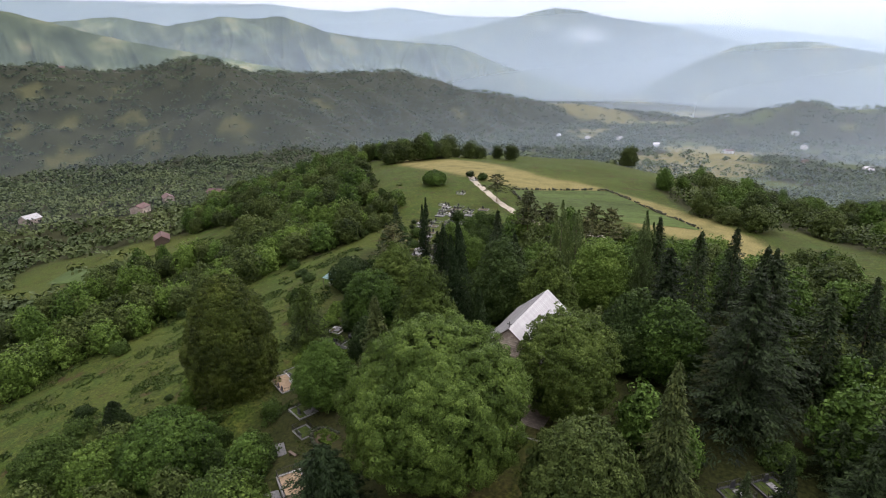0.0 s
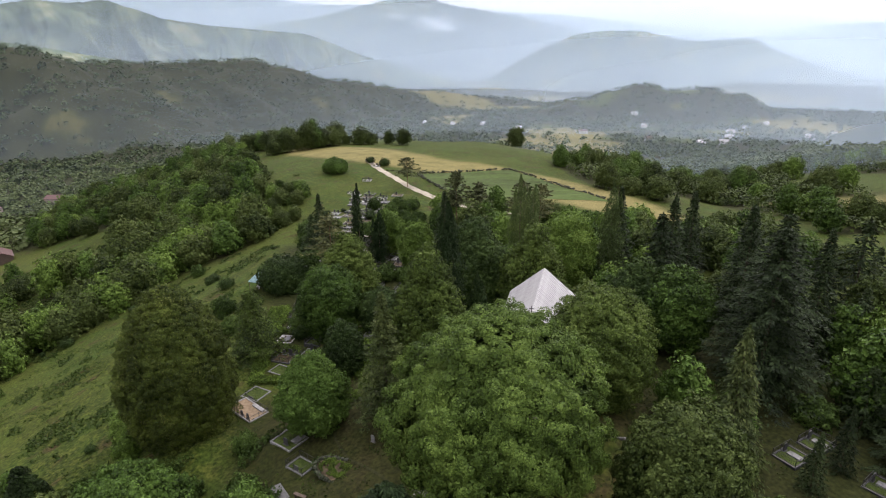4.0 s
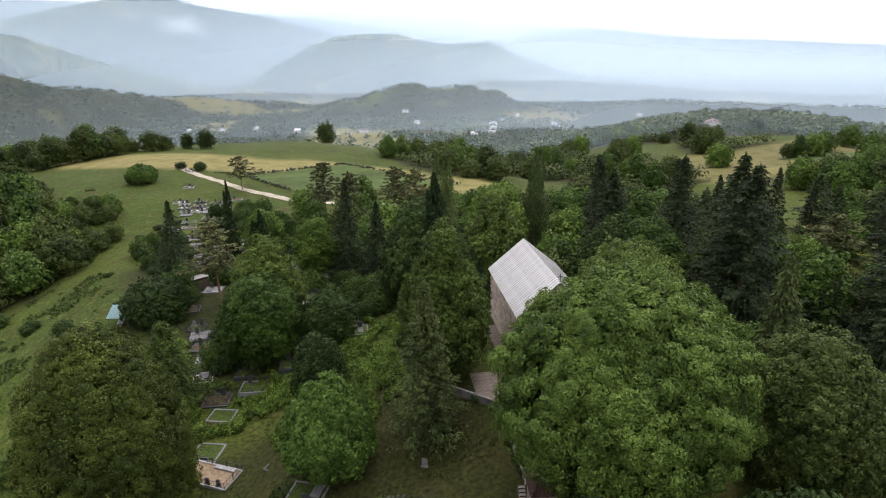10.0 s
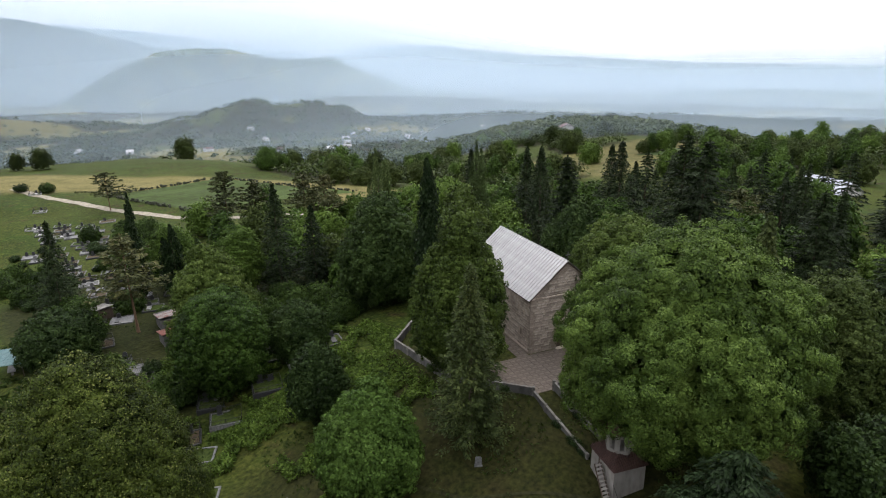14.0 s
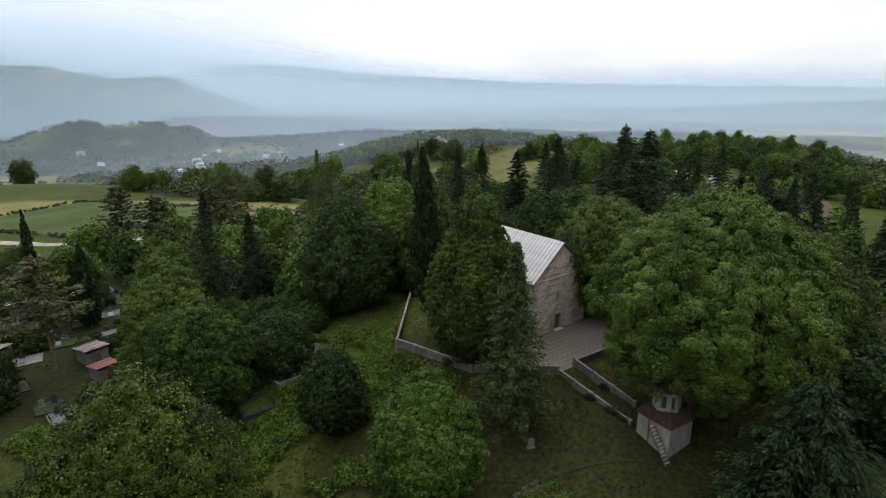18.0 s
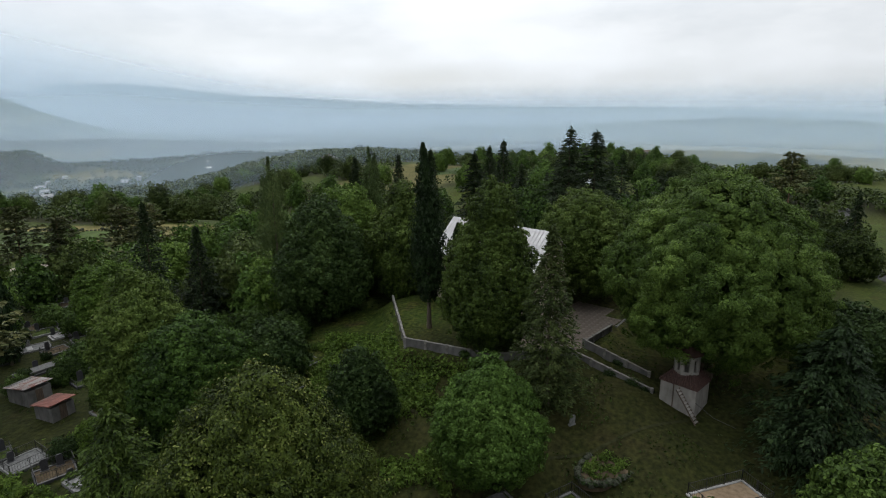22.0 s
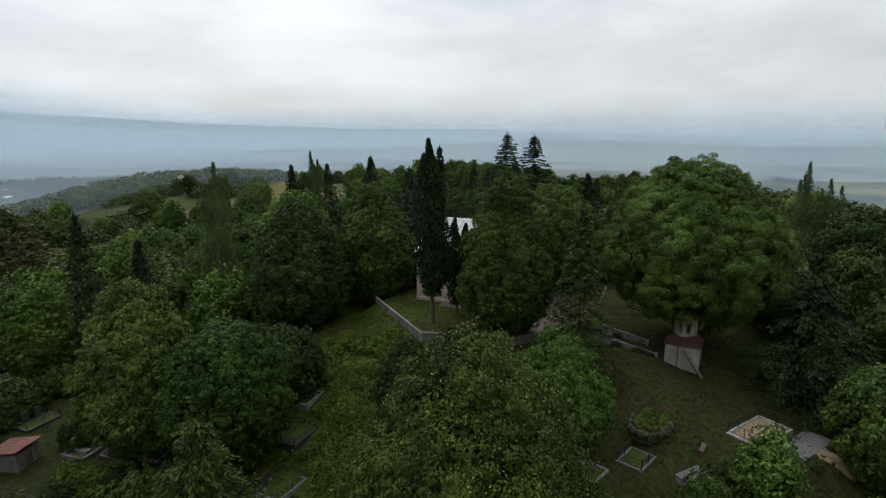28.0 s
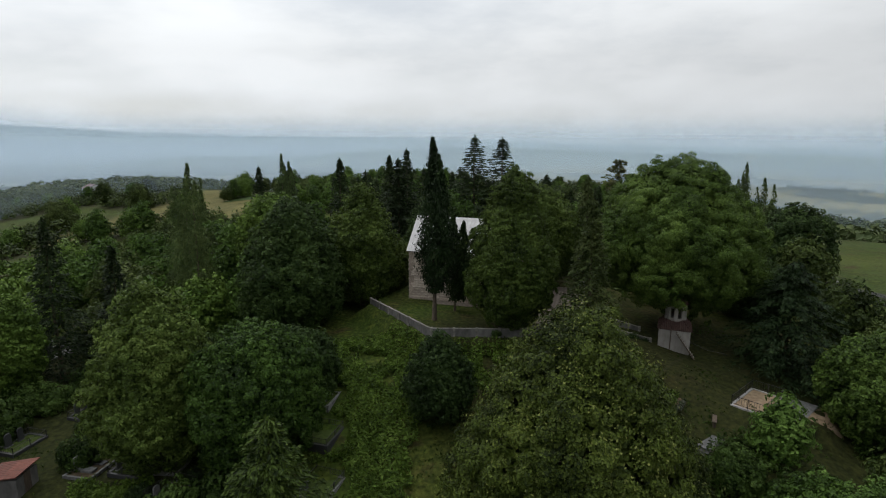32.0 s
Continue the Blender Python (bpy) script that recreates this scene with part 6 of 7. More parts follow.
def along(pts, width, wob=0.0):
    px = np.array([p[0] for p in pts], float)
    py = np.array([p[1] for p in pts], float)
    s = np.concatenate([[0], np.cumsum(np.hypot(np.diff(px), np.diff(py)))])

    def fn(u, v):
        d = u * s[-1]
        x, y = np.interp(d, s, px), np.interp(d, s, py)
        x2, y2 = np.interp(d + 1, s, px), np.interp(d + 1, s, py)
        x1, y1 = np.interp(d - 1, s, px), np.interp(d - 1, s, py)
        tx, ty = x2 - x1, y2 - y1
        ln = np.hypot(tx, ty) + 1e-6
        w = (v - 0.5) * width * (1 + wob * np.sin(d * 0.7 + v * 3))
        return x + ty / ln * w, y - tx / ln * w
    return fn


draped("sand_patch", "heap of pale trampled sand", "sand", lambda u, v: (-9.6 + 2.6 * np.sqrt(v) * np.cos(u * 6.2832) * (1 + 0.2 * np.sin(3 * u * 6.2832)), 56.0 + 3.6 * np.sqrt(v) * np.sin(u * 6.2832)), 26, 5, M_SAND, 0.06)
draped("road", "pale gravel road over the grassy ridge", "road", along([(60, 186), (44, 193), (35, 200), (28, 210), (21, 231), (14.5, 251), (9.5, 268), (7, 282)], 2.9, 0.12), 90, 4, M_ROAD, 0.1)
draped("footpath", "narrow trodden earth footpath down the slope", "footpath", along([(4, 108), (2.4, 103), (-0.4, 96), (-1.5, 91), (-3.6, 86.5), (-5.7, 82), (-6.2, 78), (-4.5, 73), (-1.0, 68.5), (3, 63)], 0.32, 0.4), 70, 3, surface("trodden_grass", [(0.3, (0.012, 0.014, 0.005)), (0.7, (0.034, 0.034, 0.013))], 2.2, 8, 0.95, bump=0.4), 0.05)
draped("road", "grey asphalt lane beside the fields", "road", along([(16, 8), (30, 13), (44, 19), (70, 22), (110, 14), (170, -8)], 4.0), 60, 4, M_ASPHALT, 0.08)
draped("vineyard_field", "dark green ploughed field on the ridge", "field", lambda u, v: ((1 - u) * (26.5 + 9 * v) + u * (70 + 21 * v), (1 - u) * (251 - 38 * v) + u * (260 - 56 * v)), 60, 60, surface("rows_of_low_crops", [(0.35, (0.024, 0.034, 0.009)), (0.65, (0.046, 0.072, 0.016))], 1.1, 6, 0.95, bump=0.6, stretch=(0.3, 2.2, 1), big=0.3, big_scale=0.06), 0.12)
draped("green_field", "bright green fenced meadow", "field", lambda u, v: (225 + 60 * u, 128 + 34 * v - 14 * u), 20, 20, surface("young_crop", [(0.35, (0.028, 0.045, 0.013)), (0.65, (0.045, 0.068, 0.02))], 0.8, 6, 0.95, big=0.2, big_scale=0.05), 0.15)
draped("green_field", "square green crop field in the valley", "field", lambda u, v: (-210 + 51 * u - 2 * v, 263 - 31 * u + (23 - 5 * u) * v), 16, 16, surface("valley_crop", [(0.35, (0.026, 0.045, 0.011)), (0.65, (0.045, 0.07, 0.018))], 0.8, 6, 0.95, big=0.2, big_scale=0.05), 0.3)
# hedge-like stone wall between the fields
hedge = thing("field_wall", "low dry-stone field wall along the ploughed field", "wall", None, "", "stuff")
hr = np.random.default_rng(31)
pieces_ = []
for (ax, ay), (bx, by) in (((35, 213), (26.5, 251)), ((26.5, 252), (70, 261)), ((70, 261), (91, 205))):
    ln_ = math.hypot(bx - ax, by - ay)
    for k_ in range(int(ln_ / 0.5)):
        u_ = hr.uniform()
        p_ = np.array([ax + (bx - ax) * u_, ay + (by - ay) * u_]) + hr.normal(size=2) * 0.25
        s_ = hr.uniform(0.2, 0.42)
        cube = np.array([(x, y, z) for x in (-1, 1) for y in (-1, 1) for z in (-1, 1)], float) * s_ * hr.uniform(0.6, 1.1, (8, 3)) + np.array([p_[0], p_[1], gz(*p_) + hr.uniform(0.1, 0.8)])
        pieces_.append((cube, np.array([[0, 1, 3, 2], [4, 6, 7, 5], [0, 4, 5, 1], [2, 3, 7, 6], [0, 2, 6, 4], [1, 5, 7, 3]])))
v_, f_ = merge(pieces_)
part("stones", fast_mesh("stones", v_, f_, M_BEDSTONE), None, hedge)["kind"] = "stuff"


# ---- sheds and houses ----
def shed(x, y, z, a, b, h, turn, label, roof_mat, wall_mat, tilt=10, group=""):
    t = thing("shed", label, "shed", pose(x, y, z, 0, 0, turn), group)
    part("wall", one_box(-a / 2, -b / 2, -0.8, a / 2, b / 2, h, bevel=0.01), wall_mat, t)
    dr = part("door", one_box(-0.4, -b / 2 - 0.03, 0, 0.4, -b / 2 + 0.02, 1.8, bevel=0.005), M_TIMBER, t)
    rf = part("roof", one_box(-a / 2 - 0.25, -b / 2 - 0.25, 0, a / 2 + 0.25, b / 2 + 0.25, 0.06), roof_mat, t)
    rf.matrix_basis = pose(0, 0, h + 0.16, tilt, 0, 0)
    n = int((a + 0.5) / 0.3)
    for i in range(n):
        r = part("roof_rib", one_box(-0.03, -b / 2 - 0.25, 0.062, 0.03, b / 2 + 0.25, 0.085), roof_mat, rf)
        r.matrix_basis = pose(-a / 2 - 0.1 + i * 0.3, 0, 0)
    return t


def gable_house(x, y, z, a, b, h, rise, turn, label, roof_mat, wall_mat, floors=1, chimney=True, group="valley houses"):
    t = thing("house", label, "house", pose(x, y, z, 0, 0, turn), group)
    bm = one_box(-a / 2, -b / 2, -2.0, a / 2, b / 2, h)
    prism(bm, [(-a / 2, h), (a / 2, h), (0, h + rise)], -b / 2, b / 2)
    part("wall", bm, wall_mat, t)
    o = 0.45
    k = rise / (a / 2)
    rf = part("roof", prism(bmesh.new(), [(-a / 2 - o, h - o * k + 0.03), (0, h + rise + 0.03), (a / 2 + o, h - o * k + 0.03), (a / 2 + o, h - o * k + 0.2), (0, h + rise + 0.22), (-a / 2 - o, h - o * k + 0.2)], -b / 2 - o, b / 2 + o), roof_mat, t)
    if chimney:
        part("chimney", one_box(a * 0.12, b * 0.1, h + rise * 0.4, a * 0.12 + 0.6, b * 0.1 + 0.6, h + rise + 0.7, bevel=0.02), M_STONE, rf)
    for fl in range(floors):
        zz = 0.9 + fl * 2.8
        for s in (-1, 1):
            for i in range(2):
                yy = -b / 2 + b * (i + 0.7) / 2.4
                w = part("window", one_box(-0.03, -0.5, 0, 0.03, 0.5, 1.3), M_GLASS, t)
                w.matrix_basis = pose(s * (a / 2 + 0.01), yy, zz)
                fr = part("frame", one_box(-0.05, -0.6, -0.1, 0.05, 0.6, -0.005), M_WHITE, w)
        for i in range(2 if floors > 1 else 0):
            w = part("window", one_box(-0.5, -0.03, 0, 0.5, 0.03, 1.3), M_GLASS, t)
            w.matrix_basis = pose(-a / 4 + i * a / 2, -b / 2 - 0.01, zz)
    return t


shed(-5.3, 132.2, gz(-5.3, 132.2), 2.6, 3.0, 1.7, -8, "small shed with a rusty red sheet roof", M_RUST, M_WALLC, -9)
shed(-3.0, 138.6, gz(-3.0, 138.6), 2.8, 4.0, 1.9, -10, "small shed with a half rusted grey sheet roof", M_RUSTGREY, M_WALLC, -9)
shed(3.6, 168.0, gz(3.6, 168.0), 5.4, 4.0, 2.2, -20, "cemetery shed with a patchy red and white sheet roof", M_RUSTGREY, M_WALLC, -12)
shed(-9.2, 152.0, gz(-9.2, 152.0), 3.4, 3.0, 1.9, 12, "cemetery shed with a grey sheet roof", M_CONCRETE, M_TIMBER, -9)
shelter = thing("open_shelter", "open table shelter with a blue-green sheet roof on posts", "shelter", pose(-23.7, 142.3, gz(-23.7, 142.3), 0, 0, -14))
sr_ = part("roof", one_box(-1.6, -3.0, 0, 1.6, 3.0, 0.05), M_TEAL, shelter, "blue-green corrugated sheet roof")
sr_.matrix_basis = pose(0, 0, 2.3, 0, 8, 0)
for k_ in range(20):
    rb = part("roof_rib", one_box(-1.6, -0.03, 0.052, 1.6, 0.03, 0.08), M_TEAL, sr_)
    rb.matrix_basis = pose(0, -2.85 + k_ * 0.3, 0)
for px_, py_ in ((-1.4, -2.7), (1.4, -2.7), (1.4, 2.7), (-1.4, 2.7)):
    part("post", one_box(px_ - 0.05, py_ - 0.05, -0.5, px_ + 0.05, py_ + 0.05, 2.2 + (0.2 if px_ < 0 else -0.15)), M_TIMBER, shelter)
part("table", one_box(-0.5, -1.8, 0.68, 0.5, 1.8, 0.76, bevel=0.01), M_MARBLE, shelter, "pale table top")
part("table_leg", one_box(-0.15, -1.4, -0.3, 0.15, -1.1, 0.68), M_CONCRETE, shelter)
part("table_leg", one_box(-0.15, 1.1, -0.3, 0.15, 1.4, 0.68), M_CONCRETE, shelter)
gable_house(171, 76, gz(171, 76) - 4.5, 11, 15, 5.6, 3.6, -30, "large house with a white metal roof behind conifers", surface("dull_blue_white_sheet", [(0.3, (0.26, 0.28, 0.31)), (0.7, (0.36, 0.38, 0.41))], 1.2, 7, 0.7, 0.0, big=0.15), M_WHITE, 2)
M_REDROOF = surface("red_house_roof", [(0.3, (0.045, 0.0208, 0.0168)), (0.7, (0.085, 0.0364, 0.03))], 2, 7, 0.8, big=0.2)
M_GREYROOF = surface("grey_slate_roof", [(0.3, (0.16, 0.16, 0.16)), (0.7, (0.30, 0.295, 0.29))], 2, 7, 0.75, big=0.2)
gable_house(118, 46, gz(118, 46), 8, 11, 3.4, 2.4, 40, "low house with a red roof among the trees", M_REDROOF, M_STONE, 1)
gable_house(-155, 282, gz(-155, 282), 7, 10, 3.2, 2.0, 30, "brown-roofed barn in the valley meadow", M_REDROOF, M_TIMBER, 1, False)
hrng = random.Random(21)
for hx, hy in ((-273, 493), (-274, 451), (-351, 424), (-240, 520), (-150, 610), (-60, 900), (237, 1297), (300, 1270), (180, 1350), (420, 1000), (510, 782), (560, 800), (470, 860), (640, 900), (700, 980), (760, 860), (330, 1100),
               (620, 1150), (820, 1100), (900, 960), (980, 1240), (690, 1330), (1040, 1500), (1120, 1660), (880, 1640), (760, 620), (820, 540), (560, 420), (330, 260), (430, 40), (520, -60), (620, 120), (-820, 1290), (-900, 1230), (-760, 1340),
               (-980, 1100), (1300, 1100), (1200, 900), (1000, 700), (1500, 1250), (1450, 800), (700, -200), (1100, 300), (1300, 150), (1600, 500)):
    far_ = math.hypot(hx, hy) / 600
    gable_house(hx, hy, gz(hx, hy), hrng.uniform(8, 11) * max(1, far_ * 0.4), hrng.uniform(10, 15) * max(1, far_ * 0.4), hrng.uniform(3.5, 6.5), hrng.uniform(2.0, 3.2), hrng.uniform(0, 180),
                "pale village house with a shallow metal roof", hrng.choice([M_GREYROOF, M_GREYROOF, M_REDROOF, M_ROOF]) if hx > 0 else hrng.choice([M_GREYROOF, M_REDROOF]), M_WHITE if hx > 0 else M_MORTAR, 1, False)


# ---- cemetery plots ----
crng = random.Random(3)
taken = []


def free(x, y, r):
    return all(math.hypot(x - a, y - b) > r for a, b in taken)


LABELS = ["old grave plot with dark rusty railings", "grave plot with grey kerbs and a dark headstone", "grave plot with pale marble slabs", "overgrown grave plot with low black railings"]
count_ = 0
for row in range(30):
    for colm in range(12):
        x_ = -20 + colm * 5.0 + crng.uniform(-0.6, 0.6) + row * 0.35
        y_ = 106 + row * 4.2 + crng.uniform(-0.5, 0.5)
        d_, z_, s_ = spine(np.array([x_]), np.array([y_]), [(-3, 105, 0), (2, 150, 0), (6, 212, 0)])
        wide = 15 if y_ < 150 else 13
        east = 24 < x_ < 40 and 128 < y_ < 165
        if not (d_[0] < wide or east) or (x_ > 6 and y_ < 122) or not free(x_, y_, 3.2) or (abs(x_ + 5.3) < 4 and abs(y_ - 133) < 5) or (abs(x_ + 3) < 4 and abs(y_ - 139) < 5):
            continue
        if math.hypot(x_ + 15.5, y_ - 113.5) < 4 or math.hypot(x_ - 3.6, y_ - 168) < 5 or math.hypot(x_ + 9.2, y_ - 152) < 4 or math.hypot(x_ + 23.7, y_ - 142) < 5 or crng.random() < 0.26:
            continue
        taken.append((x_, y_))
        kind_ = crng.choice([0, 0, 0, 1, 1, 3, 3, 3] + [2] * (1 if y_ > 150 else 0))
        a_, b_ = crng.uniform(2.8, 4.0), crng.uniform(2.4, 3.2)
        st_ = []
        for k_ in range(crng.randrange(1, 3)):
            st_.append((-0.7 + 1.3 * k_, b_ / 2 - 0.5, crng.uniform(0.5, 0.7), crng.uniform(0.8, 1.3), 0, crng.choice([M_GRANITE, M_GRANITE, M_GREYSTONE])))
        sl_ = [(-0.7 + 1.3 * k_, -0.1, 0.7, 1.6, crng.uniform(0.03, 0.16), crng.choice([M_MARBLE, M_GREYSTONE, M_GREYSTONE, M_GRANITE, M_GRANITE])) for k_ in range(len(st_))] if kind_ in (1, 2) else []
        plot(x_, y_, gz(x_, y_) + 0.28, a_, b_, -25 + crng.uniform(-8, 8), LABELS[kind_], crng.choice([M_TURF, M_SOIL, M_TURF, M_GREYSTONE]) if kind_ != 2 else M_GREYSTONE, M_MARBLE if kind_ == 2 else M_GRANITE if (row + colm) % 2 else M_GREYSTONE, 0.9,
             0b1111 if kind_ in (0, 3) and y_ < 160 else 0, st_, sl_, 0.9 if kind_ == 0 else 0.6)
        count_ += 1
# further plots south of the church, among the cedars, and on the ridge
for x_, y_, t_ in ((45.5, 62.5, 20), (50, 64, 20), (52, 57, 25), (40, 36, 10), (30, 16, 10), (36, 12, 15), (22, 18, 0), (10, 268, -20), (5, 243, -20), (-1, 226, -25), (2, 214, -20), (9, 216, -20), (26, 30, 10), (20, 27, 15)):
    plot(x_, y_, gz(x_, y_) + 0.25, 3.4, 2.8, t_, crng.choice(LABELS), M_TURF, M_GRANITE if y_ < 200 else M_MARBLE, 1.0, 0b1111, ((0.3, 1.0, 0.6, 1.0, 0, M_GRANITE),), ((0.3, -0.2, 0.8, 1.6, 0.1, M_GREYSTONE if y_ < 200 else M_MARBLE),), 0.8)
slabway = thing("concrete_terrace", "long grey concrete terrace wall in the cemetery", "terrace", pose(6.0, 143.2, gz(6.0, 143.2), 0, 0, -20))
part("slab", one_box(-6.0, -0.9, -1.4, 6.0, 0.9, 0.55, bevel=0.03), M_GREYSTONE, slabway)
slabway2 = thing("concrete_terrace", "grey concrete terrace in the cemetery", "terrace", pose(6.6, 128.5, gz(6.6, 128.5), 0, 0, -8))
part("slab", one_box(-3.4, -0.7, -1.0, 3.4, 0.7, 0.5, bevel=0.03), M_GREYSTONE, slabway2)

# ---- shrubs, bracken and long grass near the walk ----
vr = np.random.default_rng(101)


def scatter_cards(name, label, category, centre_fn, n, size, material, spread_z=0.5, up=0.9):
    p = centre_fn(n)
    z = ground_height(p[:, 0], p[:, 1])
    q = np.stack([p[:, 0], p[:, 1], z + vr.uniform(0.0, spread_z, n) * (p[:, 2] if p.shape[1] > 2 else 1)], -1)
    v, f = leaf_cards(q, vr.normal(size=(n, 3)) * 0.7 + np.array([0, 0, up]), size, size * 0.45, vr)
    return tagged(new(name, fast_mesh(name, v, f, material)), label, category, kind="stuff")


def bracken(n):
    x, y = vr.uniform(-20, 12, n * 4), vr.uniform(84, 128, n * 4)
    k = (lumps(x, y, 4.5, 2.0) + 0.35 * lumps(x, y, 1.3, 5.0) > -0.25) & (ground_height(x, y) < -0.5) & (np.hypot(x + 18, y - 92) > 6.0)
    return np.stack([x[k], y[k]], -1)[:n]


def tangle(n):
    x, y = vr.uniform(-60, -12, n * 4), vr.uniform(44, 82, n * 4)
    k = (lumps(x, y, 6, 2.0) + 0.4 * lumps(x, y, 2, 5.0) > 0.15) & (x + 0.3 * y < 12)
    return np.stack([x[k], y[k]], -1)[:n]


b_ = bracken(64000)
GRAVES = np.array([(o.matrix_basis.translation.x, o.matrix_basis.translation.y) for o in scene.objects if o.type == "EMPTY" and "grave" in o.get("category", "")])
b_ = b_[np.min(np.hypot(b_[:, 0:1] - GRAVES[None, :, 0], b_[:, 1:2] - GRAVES[None, :, 1]), axis=1) > 2.7]
scatter_cards("bracken", "knee-high bright green bracken on the slope", "undergrowth", lambda n: b_[:n], len(b_), 0.42, M_BRACKEN, 0.9)
t_ = tangle(22000)
scatter_cards("brambles", "tangled green brambles on the lower slope", "undergrowth", lambda n: t_[:n], len(t_), 0.45, M_SHRUB, 1.2)


def meadow_tufts(n):
    x, y = vr.uniform(-75, 45, n * 3), vr.uniform(40, 150, n * 3)
    k = (lumps(x, y, 3.1, 9.0) + lumps(x, y, 0.9, 3.0) * 0.6 > 0.25) & (np.abs(ground_height(x, y)) > 0.05)
    return np.stack([x[k], y[k]], -1)[:n]


m_ = meadow_tufts(30000)
M_TUFT = leaf_material("grass_tufts", (0.01462, 0.02984, 0.00486), (0.0329, 0.05792, 0.00972), (0.07313, 0.09652, 0.02268), 0.3, 0.15)
scatter_cards("grass_tufts", "long meadow grass in tufts", "grass", lambda n: m_[:n], len(m_), 0.32, M_TUFT, 0.22, 0.2)


def rough_grass(n):
    x, y = vr.uniform(-150, -22, n * 4), vr.uniform(60, 260, n * 4)
    k = (lumps(x, y, 5.3, 4.0) + lumps(x, y, 1.7, 3.0) * 0.7 > 0.3) & (wood_cover(x, y) < 0.3)
    return np.stack([x[k], y[k]], -1)[:n]


g_ = rough_grass(46000)
M_WEED = leaf_material("weeds", (0.01248, 0.02434, 0.00432), (0.02964, 0.05148, 0.009504), (0.0702, 0.08892, 0.02246), 0.25, 0.1)
scatter_cards("weeds", "patches of coarse weeds and tall grass in the meadow", "grass", lambda n: g_[:n], len(g_), 0.62, M_WEED, 0.35, 0.4)


# ---- bushes and smaller trees of the slopes, copied from a few grown ones ----
def bush_kind(name, label, h, r, shape, material, leaves, size, seed, trunk=True):
    rng = np.random.default_rng(seed)
    t = thing(name, label, "tree" if h > 4 else "bush", pose(0, 0, -900))
    part("trunk", trunk_mesh(h * 0.8, max(0.07, h * 0.016), 0.2, rng, M_BARK, 4, r * 0.7, sides=6), None, t)
    part("crown", broad_crown(h, 0.04, r, shape, leaves, size, material, rng, 0.16 * r, crease=0.34, fill=0.8), None, t)
    return t


KINDS = [bush_kind("hornbeam_tree", "leafy green tree on the wooded slope", 10, 4.2, "round", M_HILL, 2400, 0.62, 201),
         bush_kind("oak_tree", "dark green tree on the wooded slope", 11, 4.0, "ovate", M_WALNUT, 2400, 0.62, 202),
         bush_kind("acacia_tree", "bright green acacia on the slope", 9.5, 4.4, "dome", M_ACACIA, 2400, 0.62, 203),
         bush_kind("elm_tree", "rounded green tree at the foot of the slope", 9, 4.8, "dome", M_HILL, 2400, 0.62, 204),
         bush_kind("hazel_bush", "spreading green hazel bush", 3.6, 2.4, "dome", M_SHRUB, 2600, 0.3, 205),
         bush_kind("thorn_bush", "small dark thorn bush in the grass", 2.2, 1.5, "round", M_DARK, 1600, 0.22, 206)]


def fir_kind(name, label, h, r, material, seed, **kw):
    rng = np.random.default_rng(seed)
    t = thing(name, label, "tree", pose(0, 0, -900))
    part("trunk", trunk_mesh(h * 0.97, h * 0.013, 0.3, rng, M_BARK, 0, sides=6), None, t)
    part("crown", conifer_crown(h, 0.05, r, rng, material, **kw), None, t)
    return t


KINDS += [fir_kind("fir_tree", "pointed dark fir tree among broadleaf trees", 15, 3.8, M_CEDAR, 207, whorl=0.6, per=10, cards=13, droop=0.22, size=0.75),
          fir_kind("cedar", "dark layered cedar among broadleaf trees", 15, 5.6, M_CEDAR, 208, whorl=0.85, per=9, cards=30, droop=0.15, size=0.75, flat=True, power=0.75, ragged=0.3)]
trng = random.Random(17)
placed = [(o.location.x, o.location.y, 5.0) for o in scene.objects if o.get("category") == "tree" and o.location.z > -500]


def grow(kind, x, y, s, gap=1.0):
    if any(math.hypot(x - a, y - b) < gap * r for a, b, r in placed):
        return None
    placed.append((x, y, 2.6 * s if kind < 4 or kind > 5 else 1.2))
    return copy_thing(KINDS[kind], pose(x, y, gz(x, y) - 0.15, 0, 0, trng.uniform(0, 360)) @ Matrix.Diagonal((s * trng.uniform(0.9, 1.1), s * trng.uniform(0.9, 1.1), s * trng.uniform(0.85, 1.15), 1)))


# belt of trees along the foot of the western meadow
for k_ in range(120):
    u_ = k_ / 119
    grow(trng.choice([0, 2, 2, 3]), -125 + 78 * u_ + trng.uniform(-7, 7), 118 + 78 * u_ ** 1.3 + trng.uniform(-8, 8), trng.uniform(0.8, 1.15), 0.9)
